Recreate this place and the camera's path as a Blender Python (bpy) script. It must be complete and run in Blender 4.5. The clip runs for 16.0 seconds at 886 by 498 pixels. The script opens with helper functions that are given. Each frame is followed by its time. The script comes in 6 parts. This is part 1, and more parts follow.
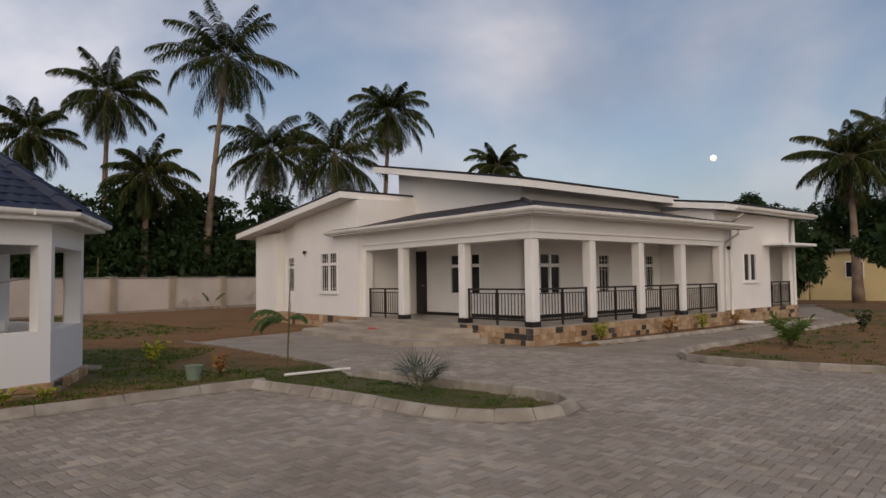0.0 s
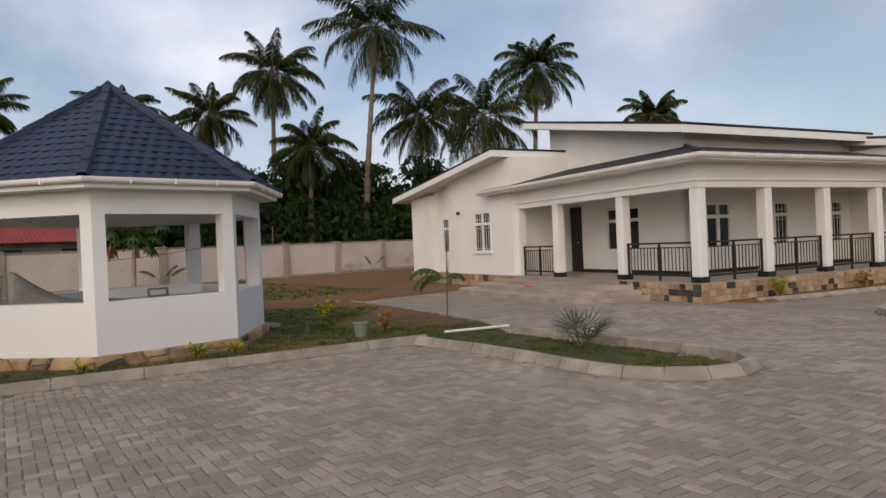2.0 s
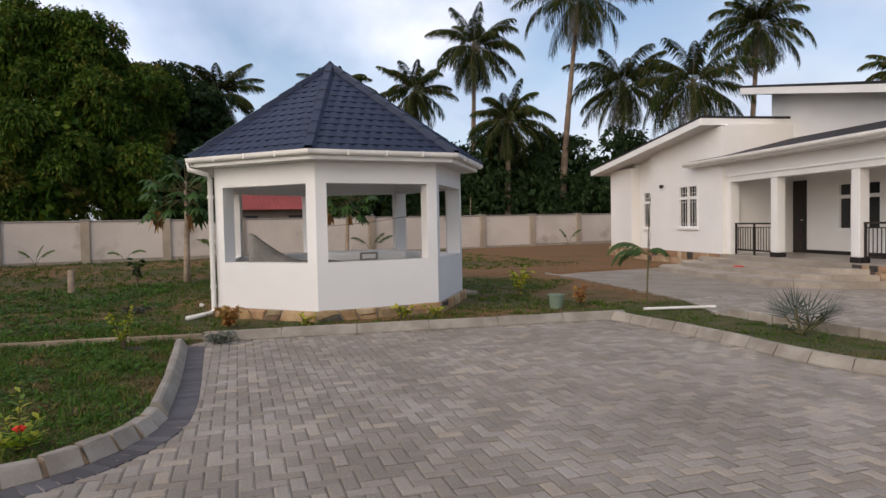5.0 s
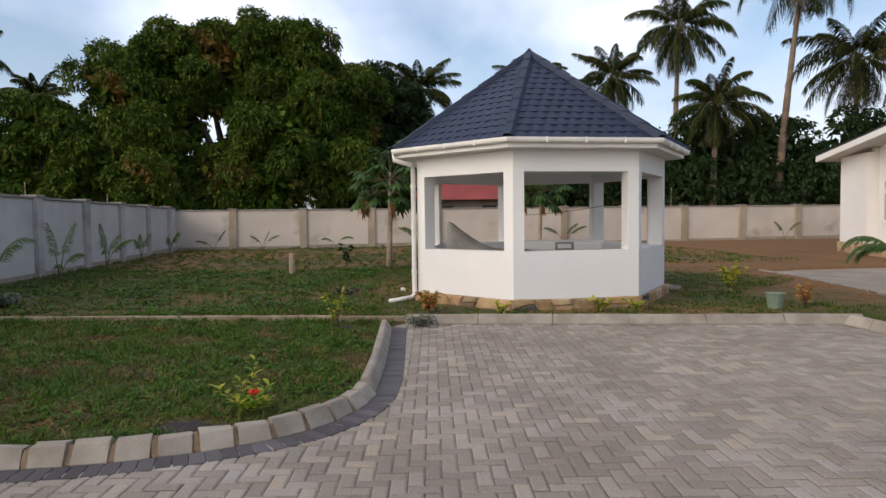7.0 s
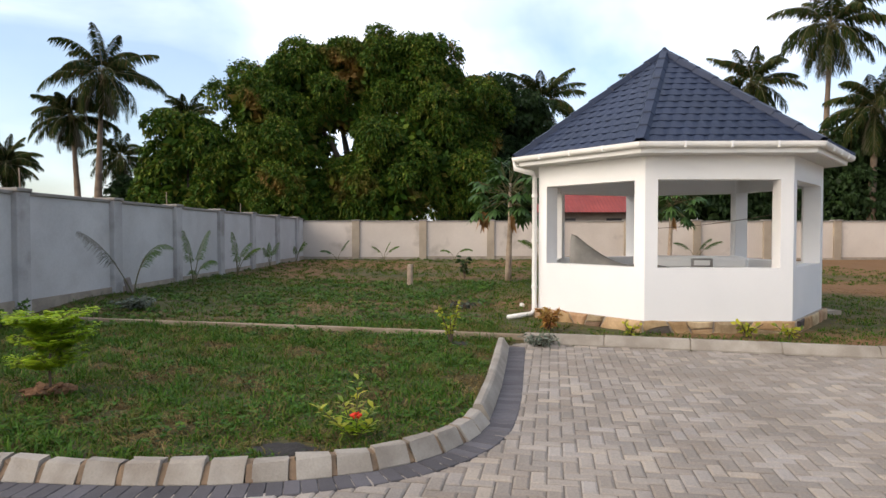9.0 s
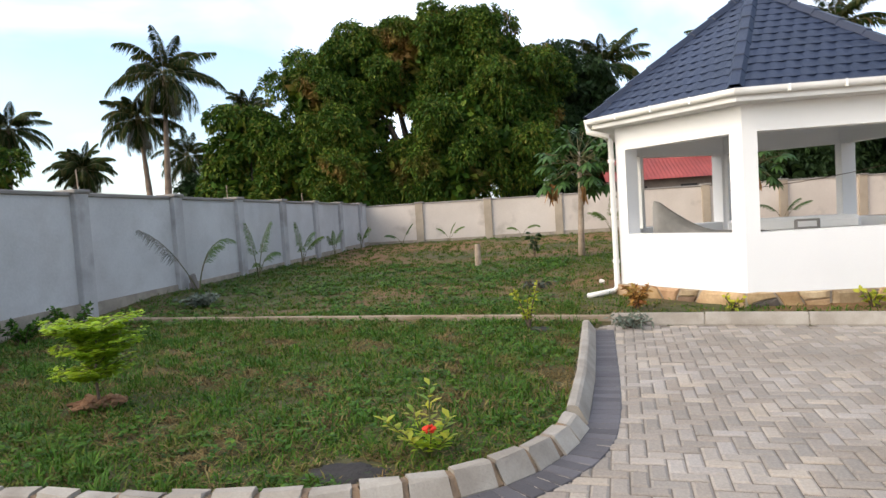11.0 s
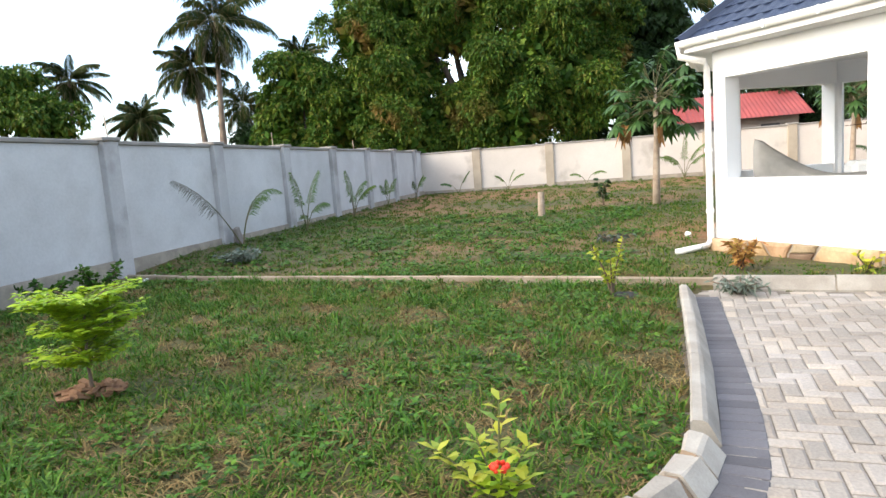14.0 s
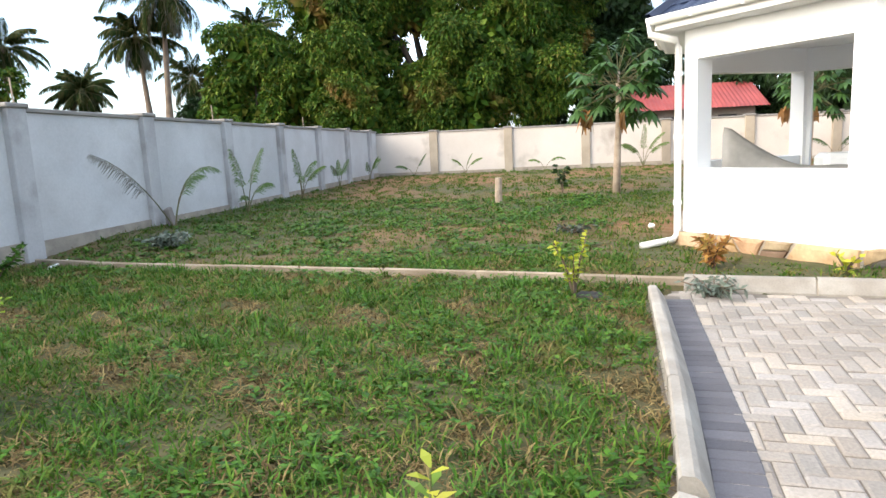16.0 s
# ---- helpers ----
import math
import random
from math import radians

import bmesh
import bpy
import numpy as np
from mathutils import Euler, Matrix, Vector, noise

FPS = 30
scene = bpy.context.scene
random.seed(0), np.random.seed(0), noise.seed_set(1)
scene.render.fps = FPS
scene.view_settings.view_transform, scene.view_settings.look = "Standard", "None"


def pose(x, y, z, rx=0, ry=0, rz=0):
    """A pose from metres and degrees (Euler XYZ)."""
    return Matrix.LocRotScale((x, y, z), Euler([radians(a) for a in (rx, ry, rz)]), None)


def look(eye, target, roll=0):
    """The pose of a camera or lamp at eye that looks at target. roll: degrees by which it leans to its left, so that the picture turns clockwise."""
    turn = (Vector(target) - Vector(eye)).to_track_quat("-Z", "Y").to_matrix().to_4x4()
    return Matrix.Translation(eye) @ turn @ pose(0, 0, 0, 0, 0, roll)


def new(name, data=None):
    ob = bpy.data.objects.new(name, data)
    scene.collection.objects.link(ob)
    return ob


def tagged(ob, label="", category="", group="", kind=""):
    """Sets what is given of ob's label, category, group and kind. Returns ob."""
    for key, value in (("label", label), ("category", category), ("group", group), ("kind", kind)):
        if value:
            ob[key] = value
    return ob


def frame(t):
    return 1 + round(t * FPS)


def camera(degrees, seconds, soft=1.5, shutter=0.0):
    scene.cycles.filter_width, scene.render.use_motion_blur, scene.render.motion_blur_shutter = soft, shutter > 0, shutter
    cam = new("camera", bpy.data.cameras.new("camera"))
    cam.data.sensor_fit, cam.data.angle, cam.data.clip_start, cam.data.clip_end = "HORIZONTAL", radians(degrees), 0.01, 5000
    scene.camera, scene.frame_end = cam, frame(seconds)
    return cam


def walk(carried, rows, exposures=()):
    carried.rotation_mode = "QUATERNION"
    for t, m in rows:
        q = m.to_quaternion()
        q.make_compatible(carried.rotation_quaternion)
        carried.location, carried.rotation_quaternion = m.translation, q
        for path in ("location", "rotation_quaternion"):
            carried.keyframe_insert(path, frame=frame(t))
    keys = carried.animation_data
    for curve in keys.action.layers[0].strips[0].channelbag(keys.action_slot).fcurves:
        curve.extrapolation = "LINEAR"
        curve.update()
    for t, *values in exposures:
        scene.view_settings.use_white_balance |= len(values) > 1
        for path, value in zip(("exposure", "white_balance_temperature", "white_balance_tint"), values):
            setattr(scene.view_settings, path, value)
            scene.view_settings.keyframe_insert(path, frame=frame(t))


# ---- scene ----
cam = camera(68.1, 16.0)
METRES, EYE, TILT, LEAN, TURN = 4.84, 1.65, 0.0, 0.0, 42.9
PATH = [
    (0, (0.166, -1.12, 1.659), (-0.982, 0.515, 1.751), -0.8),
    (0.5, (0.124, -1.074, 1.643), (-1.126, 0.485, 1.735), -0.7),
    (1, (0.081, -1.048, 1.634), (-1.266, 0.428, 1.719), -1.4),
    (1.5, (0.057, -1.039, 1.613), (-1.37, 0.362, 1.635), -2.2),
    (2, (0.002, -1.036, 1.595), (-1.492, 0.293, 1.58), -2.5),
    (2.5, (-0.001, -1.055, 1.575), (-1.578, 0.175, 1.546), -2.3),
    (3, (-0.019, -1.07, 1.566), (-1.65, 0.087, 1.518), -1.4),
    (3.2, (-0.025, -1.084, 1.57), (-1.679, 0.04, 1.536), -1.4),
    (5.5, (-0.02, -1.093, 1.553), (-1.887, -0.382, 1.46), -0.7),
    (6, (-0.081, -1.148, 1.546), (-2.003, -0.6, 1.456), -0.2),
    (6.5, (-0.121, -1.159, 1.545), (-2.079, -0.763, 1.453), -0.6),
    (7, (-0.176, -1.152, 1.529), (-2.153, -0.865, 1.433), -0.7),
    (7.5, (-0.257, -1.155, 1.532), (-2.249, -1.003, 1.435), -0.8),
    (8, (-0.459, -1.108, 1.523), (-2.457, -1.166, 1.453), -0.6),
    (8.2, (-0.512, -1.099, 1.512), (-2.51, -1.174, 1.467), -0.3),
    (10.3, (-1.216, -1.132, 1.492), (-3.206, -1.266, 1.35), 0.8),
    (10.5, (-1.293, -1.114, 1.469), (-3.276, -1.304, 1.288), -0.3),
    (11, (-1.552, -1.225, 1.464), (-3.53, -1.499, 1.355), -3.6),
    (11.5, (-1.737, -1.288, 1.477), (-3.685, -1.708, 1.301), -5.1),
    (12, (-1.986, -1.317, 1.457), (-3.905, -1.857, 1.293), -2.5),
    (12.5, (-2.139, -1.358, 1.419), (-4.061, -1.882, 1.245), -2.3),
    (13, (-2.393, -1.447, 1.42), (-4.324, -1.925, 1.214), -4.0),
    (13.5, (-2.538, -1.478, 1.419), (-4.471, -1.918, 1.153), -4.7),
    (14, (-2.783, -1.47, 1.419), (-4.715, -1.922, 1.166), -4.4),
    (14.5, (-2.955, -1.463, 1.396), (-4.883, -1.901, 1.095), -4.0),
    (15, (-3.172, -1.503, 1.396), (-5.122, -1.84, 1.108), -3.7),
    (15.5, (-3.324, -1.527, 1.408), (-5.284, -1.797, 1.117), -3.6),
    (16, (-3.562, -1.517, 1.387), (-5.511, -1.843, 1.075), -2.8),
]
EXPOSURES = [(0.0, -0.1, 7100, 12), (1.5, 0.1, 7050, 11), (3.0, 0.38, 6750, 10), (5.5, 0.45, 6700, 10), (7.0, 0.62, 6750, 8), (8.2, 0.95, 6850, 8), (10.4, 1.33, 6700, 6), (12.5, 1.88, 6550, 4), (14.5, 2.2, 6450, 3), (16.0, 2.22, 6450, 3)]
walk(cam, [(t, look(eye, target, roll)) for t, eye, target, roll in PATH], EXPOSURES)


# ---- world, sun and exposure ----
SUN_AZ, SUN_EL = -58.0, 30.0          # degrees, from +x towards +y


def make_world():
    world = bpy.data.worlds.new("dusk_sky")
    scene.world = world
    world.use_nodes = True
    nt = world.node_tree
    nt.nodes.clear()
    out = nt.nodes.new("ShaderNodeOutputWorld")
    bg = nt.nodes.new("ShaderNodeBackground")
    sky = nt.nodes.new("ShaderNodeTexSky")
    sky.sky_type = "NISHITA"
    sky.sun_disc = False
    sky.sun_elevation = radians(SUN_EL)
    sky.sun_rotation = radians(90 - SUN_AZ)
    sky.air_density, sky.dust_density, sky.ozone_density = 1.0, 2.5, 2.0
    co = nt.nodes.new("ShaderNodeTexCoord")
    mp = nt.nodes.new("ShaderNodeMapping")
    mp.inputs["Scale"].default_value = (1.0, 1.0, 1.7)
    mp.inputs["Rotation"].default_value = (0, 0, radians(35))
    n1 = nt.nodes.new("ShaderNodeTexNoise")
    n1.inputs["Scale"].default_value = 2.1
    n1.inputs["Detail"].default_value = 7
    n1.inputs["Roughness"].default_value = 0.46
    n1.inputs["Distortion"].default_value = 0.5
    rp = nt.nodes.new("ShaderNodeValToRGB")
    rp.color_ramp.elements[0].position, rp.color_ramp.elements[1].position = 0.40, 0.68
    rp.color_ramp.elements[0].color = (0.10, 0.10, 0.10, 1)
    rp.color_ramp.elements[1].color = (0.92, 0.92, 0.92, 1)
    n2 = nt.nodes.new("ShaderNodeTexNoise")
    n2.inputs["Scale"].default_value = 3.4
    n2.inputs["Detail"].default_value = 5
    rc = nt.nodes.new("ShaderNodeValToRGB")
    rc.color_ramp.elements[0].position, rc.color_ramp.elements[1].position = 0.35, 0.65
    rc.color_ramp.elements[0].color = (3.8, 4.35, 5.7, 1)
    rc.color_ramp.elements[1].color = (7.2, 7.3, 8.2, 1)
    mix = nt.nodes.new("ShaderNodeMixRGB")
    link = nt.links.new
    link(co.outputs["Generated"], mp.inputs["Vector"])
    link(mp.outputs[0], n1.inputs["Vector"])
    link(mp.outputs[0], n2.inputs["Vector"])
    link(n1.outputs["Fac"], rp.inputs[0])
    link(n2.outputs["Fac"], rc.inputs[0])
    link(rp.outputs[0], mix.inputs[0])
    link(sky.outputs[0], mix.inputs[1])
    # the cloud deck is brighter towards the low sun
    dot = nt.nodes.new("ShaderNodeVectorMath")
    dot.operation = "DOT_PRODUCT"
    dot.inputs[1].default_value = (-0.50, -0.85, 0.0)
    glow = nt.nodes.new("ShaderNodeMapRange")
    glow.inputs["From Min"].default_value, glow.inputs["From Max"].default_value = -0.6, 1.0
    glow.inputs["To Min"].default_value, glow.inputs["To Max"].default_value = 0.76, 1.45
    gain = nt.nodes.new("ShaderNodeVectorMath")
    gain.operation = "SCALE"
    link(co.outputs["Generated"], dot.inputs[0])
    link(dot.outputs["Value"], glow.inputs["Value"])
    link(rc.outputs[0], gain.inputs[0])
    link(glow.outputs[0], gain.inputs["Scale"])
    link(gain.outputs[0], mix.inputs[2])
    link(mix.outputs[0], bg.inputs["Color"])
    bg.inputs["Strength"].default_value = 0.12
    link(bg.outputs[0], out.inputs["Surface"])


make_world()
sun_data = bpy.data.lights.new("sun", "SUN")
sun_data.energy, sun_data.angle, sun_data.color = 0.95, radians(75), (1.0, 0.80, 0.60)
sun = new("sun", sun_data)
sun.matrix_world = look((0, 0, 0), (-math.cos(radians(SUN_AZ)), -math.sin(radians(SUN_AZ)), -math.tan(radians(SUN_EL))))


# ---- materials ----
def mat(name, c1, c2=None, rough=0.8, scale=3.0, fine=40.0, fine_amt=0.15, bump=0.0, metal=0.0, rand=0.0, obj_rand=False,
        island_cols=None, translucent=0.0, spec=0.3, patch=None, spread=(0.38, 0.62)):
    """A procedural surface: two colours by a broad noise, a fine grain, relief, and per-piece variation."""
    m = bpy.data.materials.new(name)
    m.use_nodes = True
    nt = m.node_tree
    nd, link = nt.nodes, nt.links.new
    bsdf = nd["Principled BSDF"]
    bsdf.inputs["Metallic"].default_value = metal
    bsdf.inputs["Specular IOR Level"].default_value = spec
    geo = nd.new("ShaderNodeNewGeometry")
    c2 = c2 or tuple(v * 0.8 for v in c1)
    n1 = nd.new("ShaderNodeTexNoise")
    n1.inputs["Scale"].default_value, n1.inputs["Detail"].default_value = scale, 5
    link(geo.outputs["Position"], n1.inputs["Vector"])
    r1 = nd.new("ShaderNodeValToRGB")
    r1.color_ramp.elements[0].position, r1.color_ramp.elements[1].position = spread
    r1.color_ramp.elements[0].color, r1.color_ramp.elements[1].color = (*c1, 1), (*c2, 1)
    link(n1.outputs["Fac"], r1.inputs[0])
    col = r1.outputs[0]
    if island_cols:
        ri = nd.new("ShaderNodeValToRGB")
        while len(ri.color_ramp.elements) < len(island_cols):
            ri.color_ramp.elements.new(0.5)
        for k, c in enumerate(island_cols):
            ri.color_ramp.elements[k].position = k / (len(island_cols) - 1)
            ri.color_ramp.elements[k].color = (*c, 1)
        if obj_rand:
            oi = nd.new("ShaderNodeObjectInfo")
            link(oi.outputs["Random"], ri.inputs[0])
        else:
            link(geo.outputs["Random Per Island"], ri.inputs[0])
        mx = nd.new("ShaderNodeMixRGB")
        mx.blend_type = "MULTIPLY"
        mx.inputs[0].default_value = 1.0
        link(col, mx.inputs[1])
        link(ri.outputs[0], mx.inputs[2])
        col = mx.outputs[0]
    if patch:
        pc, psc, p0, p1 = patch
        np_ = nd.new("ShaderNodeTexNoise")
        np_.name = "patch_noise"
        np_.inputs["Scale"].default_value, np_.inputs["Detail"].default_value = psc, 6
        link(geo.outputs["Position"], np_.inputs["Vector"])
        rp = nd.new("ShaderNodeValToRGB")
        rp.name = "patch_ramp"
        rp.color_ramp.elements[0].position, rp.color_ramp.elements[1].position = p0, p1
        link(np_.outputs["Fac"], rp.inputs[0])
        mp = nd.new("ShaderNodeMixRGB")
        link(rp.outputs[0], mp.inputs[0])
        link(col, mp.inputs[1])
        mp.inputs[2].default_value = (*pc, 1)
        col = mp.outputs[0]
    n2 = nd.new("ShaderNodeTexNoise")
    n2.inputs["Scale"].default_value, n2.inputs["Detail"].default_value = fine, 4
    link(geo.outputs["Position"], n2.inputs["Vector"])
    r2 = nd.new("ShaderNodeMapRange")
    r2.inputs["To Min"].default_value, r2.inputs["To Max"].default_value = 1 - fine_amt, 1 + fine_amt
    link(n2.outputs["Fac"], r2.inputs["Value"])
    val = r2.outputs[0]
    if rand:
        src = nd.new("ShaderNodeObjectInfo").outputs["Random"] if obj_rand else geo.outputs["Random Per Island"]
        r3 = nd.new("ShaderNodeMapRange")
        r3.inputs["To Min"].default_value, r3.inputs["To Max"].default_value = 1 - rand, 1 + rand
        link(src, r3.inputs["Value"])
        mu = nd.new("ShaderNodeMath")
        mu.operation = "MULTIPLY"
        link(val, mu.inputs[0])
        link(r3.outputs[0], mu.inputs[1])
        val = mu.outputs[0]
    mg = nd.new("ShaderNodeVectorMath")
    mg.operation = "SCALE"
    link(col, mg.inputs[0])
    link(val, mg.inputs["Scale"])
    link(mg.outputs[0], bsdf.inputs["Base Color"])
    rr = nd.new("ShaderNodeMapRange")
    rr.inputs["To Min"].default_value, rr.inputs["To Max"].default_value = max(rough - 0.08, 0.02), min(rough + 0.08, 1)
    link(n1.outputs["Fac"], rr.inputs["Value"])
    link(rr.outputs[0], bsdf.inputs["Roughness"])
    if bump:
        bp = nd.new("ShaderNodeBump")
        bp.inputs["Strength"].default_value, bp.inputs["Distance"].default_value = bump, 0.01
        link(n2.outputs["Fac"], bp.inputs["Height"])
        link(bp.outputs[0], bsdf.inputs["Normal"])
    if translucent:
        tr = nd.new("ShaderNodeBsdfTranslucent")
        link(mg.outputs[0], tr.inputs["Color"])
        ms = nd.new("ShaderNodeMixShader")
        ms.inputs[0].default_value = translucent
        link(bsdf.outputs[0], ms.inputs[1])
        link(tr.outputs[0], ms.inputs[2])
        link(ms.outputs[0], nd["Material Output"].inputs["Surface"])
    return m


M_WHITE = mat("white_render_paint", (0.80, 0.79, 0.78), (0.76, 0.755, 0.75), 0.72, 0.9, 90, 0.03, 0.12)
M_HOUSE = mat("cream_white_wall_paint", (0.82, 0.80, 0.775), (0.78, 0.76, 0.735), 0.75, 0.7, 90, 0.03, 0.10)
M_TRIM = mat("white_trim_gloss", (0.82, 0.81, 0.79), (0.78, 0.77, 0.75), 0.4, 1.5, 60, 0.03)
M_SOFFIT = mat("soffit_board", (0.70, 0.69, 0.67), (0.64, 0.63, 0.62), 0.8, 1.2, 40, 0.04)
M_BLACK = mat("black_gloss_paint", (0.016, 0.015, 0.015), (0.024, 0.022, 0.021), 0.4, 4, 60, 0.1)
M_IRON = mat("dark_iron_paint", (0.022, 0.018, 0.017), (0.035, 0.028, 0.025), 0.45, 6, 80, 0.15)
M_DOOR = mat("dark_door_metal", (0.02, 0.016, 0.015), (0.03, 0.024, 0.02), 0.35, 3, 50, 0.1)
M_ROOF = mat("charcoal_blue_roof_sheet", (0.010, 0.017, 0.040), (0.015, 0.024, 0.054), 0.5, 1.4, 160, 0.22, 0.25, spec=0.35)
M_ROOF_H = mat("charcoal_roof_sheet", (0.020, 0.018, 0.022), (0.032, 0.028, 0.032), 0.6, 1.4, 60, 0.3, 0.3, spec=0.25)
M_FLOOR = mat("porch_tile_floor", (0.36, 0.32, 0.27), (0.30, 0.26, 0.22), 0.35, 1.6, 30, 0.08)
M_STEP = mat("pale_stone_step", (0.40, 0.35, 0.29), (0.30, 0.26, 0.215), 0.55, 1.2, 14, 0.18, 0.1)
M_GLASS = mat("dark_window_glass", (0.02, 0.022, 0.025), (0.03, 0.032, 0.036), 0.1, 1.0, 10, 0.05, spec=0.35)
M_MORTAR = mat("mortar", (0.34, 0.29, 0.23), (0.26, 0.22, 0.18), 0.9, 5, 60, 0.15, 0.3)
M_STONE = mat("plinth_stone", (0.9, 0.9, 0.9), (0.70, 0.68, 0.66), 0.8, 4, 40, 0.2, 0.3, obj_rand=True, rand=0.15,
              island_cols=[(0.47, 0.29, 0.17), (0.52, 0.37, 0.23), (0.39, 0.22, 0.13), (0.56, 0.43, 0.28), (0.43, 0.29, 0.18)])
M_STONE_DK = mat("dark_plinth_stone", (0.045, 0.04, 0.037), (0.075, 0.062, 0.054), 0.75, 6, 50, 0.2, 0.3, obj_rand=True, rand=0.3)
M_FIELD = mat("gazebo_field_stone", (0.9, 0.9, 0.9), (0.62, 0.58, 0.54), 0.75, 5, 30, 0.25, 0.4, obj_rand=True, rand=0.2,
              island_cols=[(0.52, 0.33, 0.16), (0.60, 0.45, 0.26), (0.055, 0.055, 0.065), (0.46, 0.27, 0.13), (0.62, 0.49, 0.31), (0.34, 0.20, 0.12), (0.56, 0.38, 0.20)])
M_PAVER = mat("concrete_paver", (0.318, 0.284, 0.247), (0.264, 0.234, 0.202), 0.88, 1.1, 60, 0.30, 0.5, rand=0.16, island_cols=[(1, 1, 1), (0.90, 0.87, 0.84), (1.10, 1.08, 1.06), (0.82, 0.77, 0.72), (0.98, 0.98, 1.0), (1.05, 0.99, 0.90)],
              patch=((0.225, 0.190, 0.155), 0.6, 0.48, 0.74))
M_PAVER_OB = mat("concrete_paver_single", (0.318, 0.284, 0.247), (0.264, 0.234, 0.202), 0.88, 1.1, 60, 0.30, 0.5, rand=0.16, obj_rand=True, island_cols=[(1, 1, 1), (0.90, 0.87, 0.84), (1.10, 1.08, 1.06), (0.82, 0.77, 0.72), (0.98, 0.98, 1.0), (1.05, 0.99, 0.90)],
                 patch=((0.225, 0.190, 0.155), 0.6, 0.48, 0.74))
M_THATCH = mat("dry_thatch", (1, 1, 1), (0.7, 0.7, 0.66), 0.9, 3, 12, 0.2, translucent=0.1, spec=0.1,
               island_cols=[(0.23, 0.155, 0.064), (0.13, 0.085, 0.038), (0.31, 0.235, 0.098), (0.055, 0.042, 0.021)])
M_PAVEBED = mat("paving_bed_sand", (0.205, 0.172, 0.138), (0.135, 0.113, 0.090), 0.95, 3, 80, 0.25, 0.3)
M_PAVEFAR = mat("distant_paving", (0.285, 0.248, 0.208), (0.232, 0.198, 0.163), 0.9, 1.3, 9, 0.22, 0.2)
M_BORDER = mat("dark_border_paver", (0.105, 0.098, 0.105), (0.082, 0.076, 0.08), 0.85, 2, 90, 0.2, 0.3, obj_rand=True, rand=0.22)
M_KERB = mat("kerb_concrete", (0.345, 0.31, 0.262), (0.255, 0.222, 0.184), 0.9, 3.5, 70, 0.15, 0.4, obj_rand=True, rand=0.12)
M_EDGING = mat("brown_stained_edging", (0.33, 0.265, 0.195), (0.24, 0.185, 0.13), 0.92, 2.5, 60, 0.18, 0.4, obj_rand=True, rand=0.1)
M_KERBJ = mat("kerb_brown_mortar", (0.25, 0.17, 0.105), (0.19, 0.13, 0.085), 0.95, 6, 60, 0.2, 0.4)
M_FENCE = mat("grey_cement_wall", (0.54, 0.525, 0.515), (0.46, 0.445, 0.435), 0.92, 0.55, 26, 0.10, 0.25,
              patch=((0.43, 0.41, 0.395), 1.6, 0.46, 0.80))
M_FENCE_B = mat("beige_cement_wall", (0.58, 0.515, 0.455), (0.50, 0.44, 0.385), 0.92, 0.5, 26, 0.10, 0.25,
                patch=((0.25, 0.21, 0.175), 0.7, 0.58, 0.76))
M_PILLAR_B = mat("beige_pillar_cement", (0.38, 0.315, 0.24), (0.31, 0.255, 0.195), 0.92, 1.5, 30, 0.10, 0.25)
M_FENCE_PIL = mat("grey_pillar_cement", (0.45, 0.43, 0.42), (0.36, 0.34, 0.33), 0.92, 1.2, 30, 0.1, 0.25, patch=((0.27, 0.25, 0.235), 1.6, 0.52, 0.72))
M_COPING = mat("coping_cement", (0.27, 0.245, 0.22), (0.21, 0.19, 0.17), 0.92, 1.5, 40, 0.12, 0.3)
M_SOIL = mat("lawn_soil", (0.085, 0.070, 0.030), (0.050, 0.056, 0.018), 0.97, 0.8, 22, 0.45, 0.5,
             patch=((0.165, 0.088, 0.038), 0.17, 0.48, 0.62))
M_DAMP = mat("damp_dark_soil", (0.034, 0.028, 0.024), (0.022, 0.018, 0.016), 0.8, 9, 60, 0.35, 0.6)
M_BLADE = mat("grass_blade", (1, 1, 1), (0.72, 0.78, 0.66), 0.75, 2.2, 6, 0.12, translucent=0.25, spec=0.15,
              island_cols=[(0.028, 0.076, 0.008), (0.072, 0.155, 0.015), (0.047, 0.110, 0.012), (0.125, 0.175, 0.022), (0.20, 0.160, 0.055)],
              patch=((0.18, 0.125, 0.045), 1.5, 0.60, 0.74))
M_WEED = mat("broad_weed_leaf", (1, 1, 1), (0.8, 0.85, 0.75), 0.6, 2, 10, 0.1, translucent=0.2, spec=0.15,
             island_cols=[(0.036, 0.092, 0.012), (0.082, 0.180, 0.018), (0.024, 0.060, 0.012), (0.135, 0.235, 0.026)])
M_MANGO = mat("mango_leaf", (1, 1, 1), (0.55, 0.64, 0.55), 0.6, 0.45, 3, 0.15, translucent=0.10, spec=0.15,
              island_cols=[(0.018, 0.046, 0.007), (0.060, 0.125, 0.012), (0.034, 0.080, 0.010), (0.135, 0.195, 0.020), (0.13, 0.115, 0.022)],
              patch=((0.20, 0.12, 0.034), 0.30, 0.61, 0.72))
M_DARKLEAF = mat("dark_bush_leaf", (1, 1, 1), (0.7, 0.75, 0.7), 0.6, 0.4, 3, 0.15, translucent=0.12, spec=0.2,
                 island_cols=[(0.012, 0.026, 0.008), (0.022, 0.048, 0.012), (0.030, 0.060, 0.016), (0.016, 0.034, 0.011)])
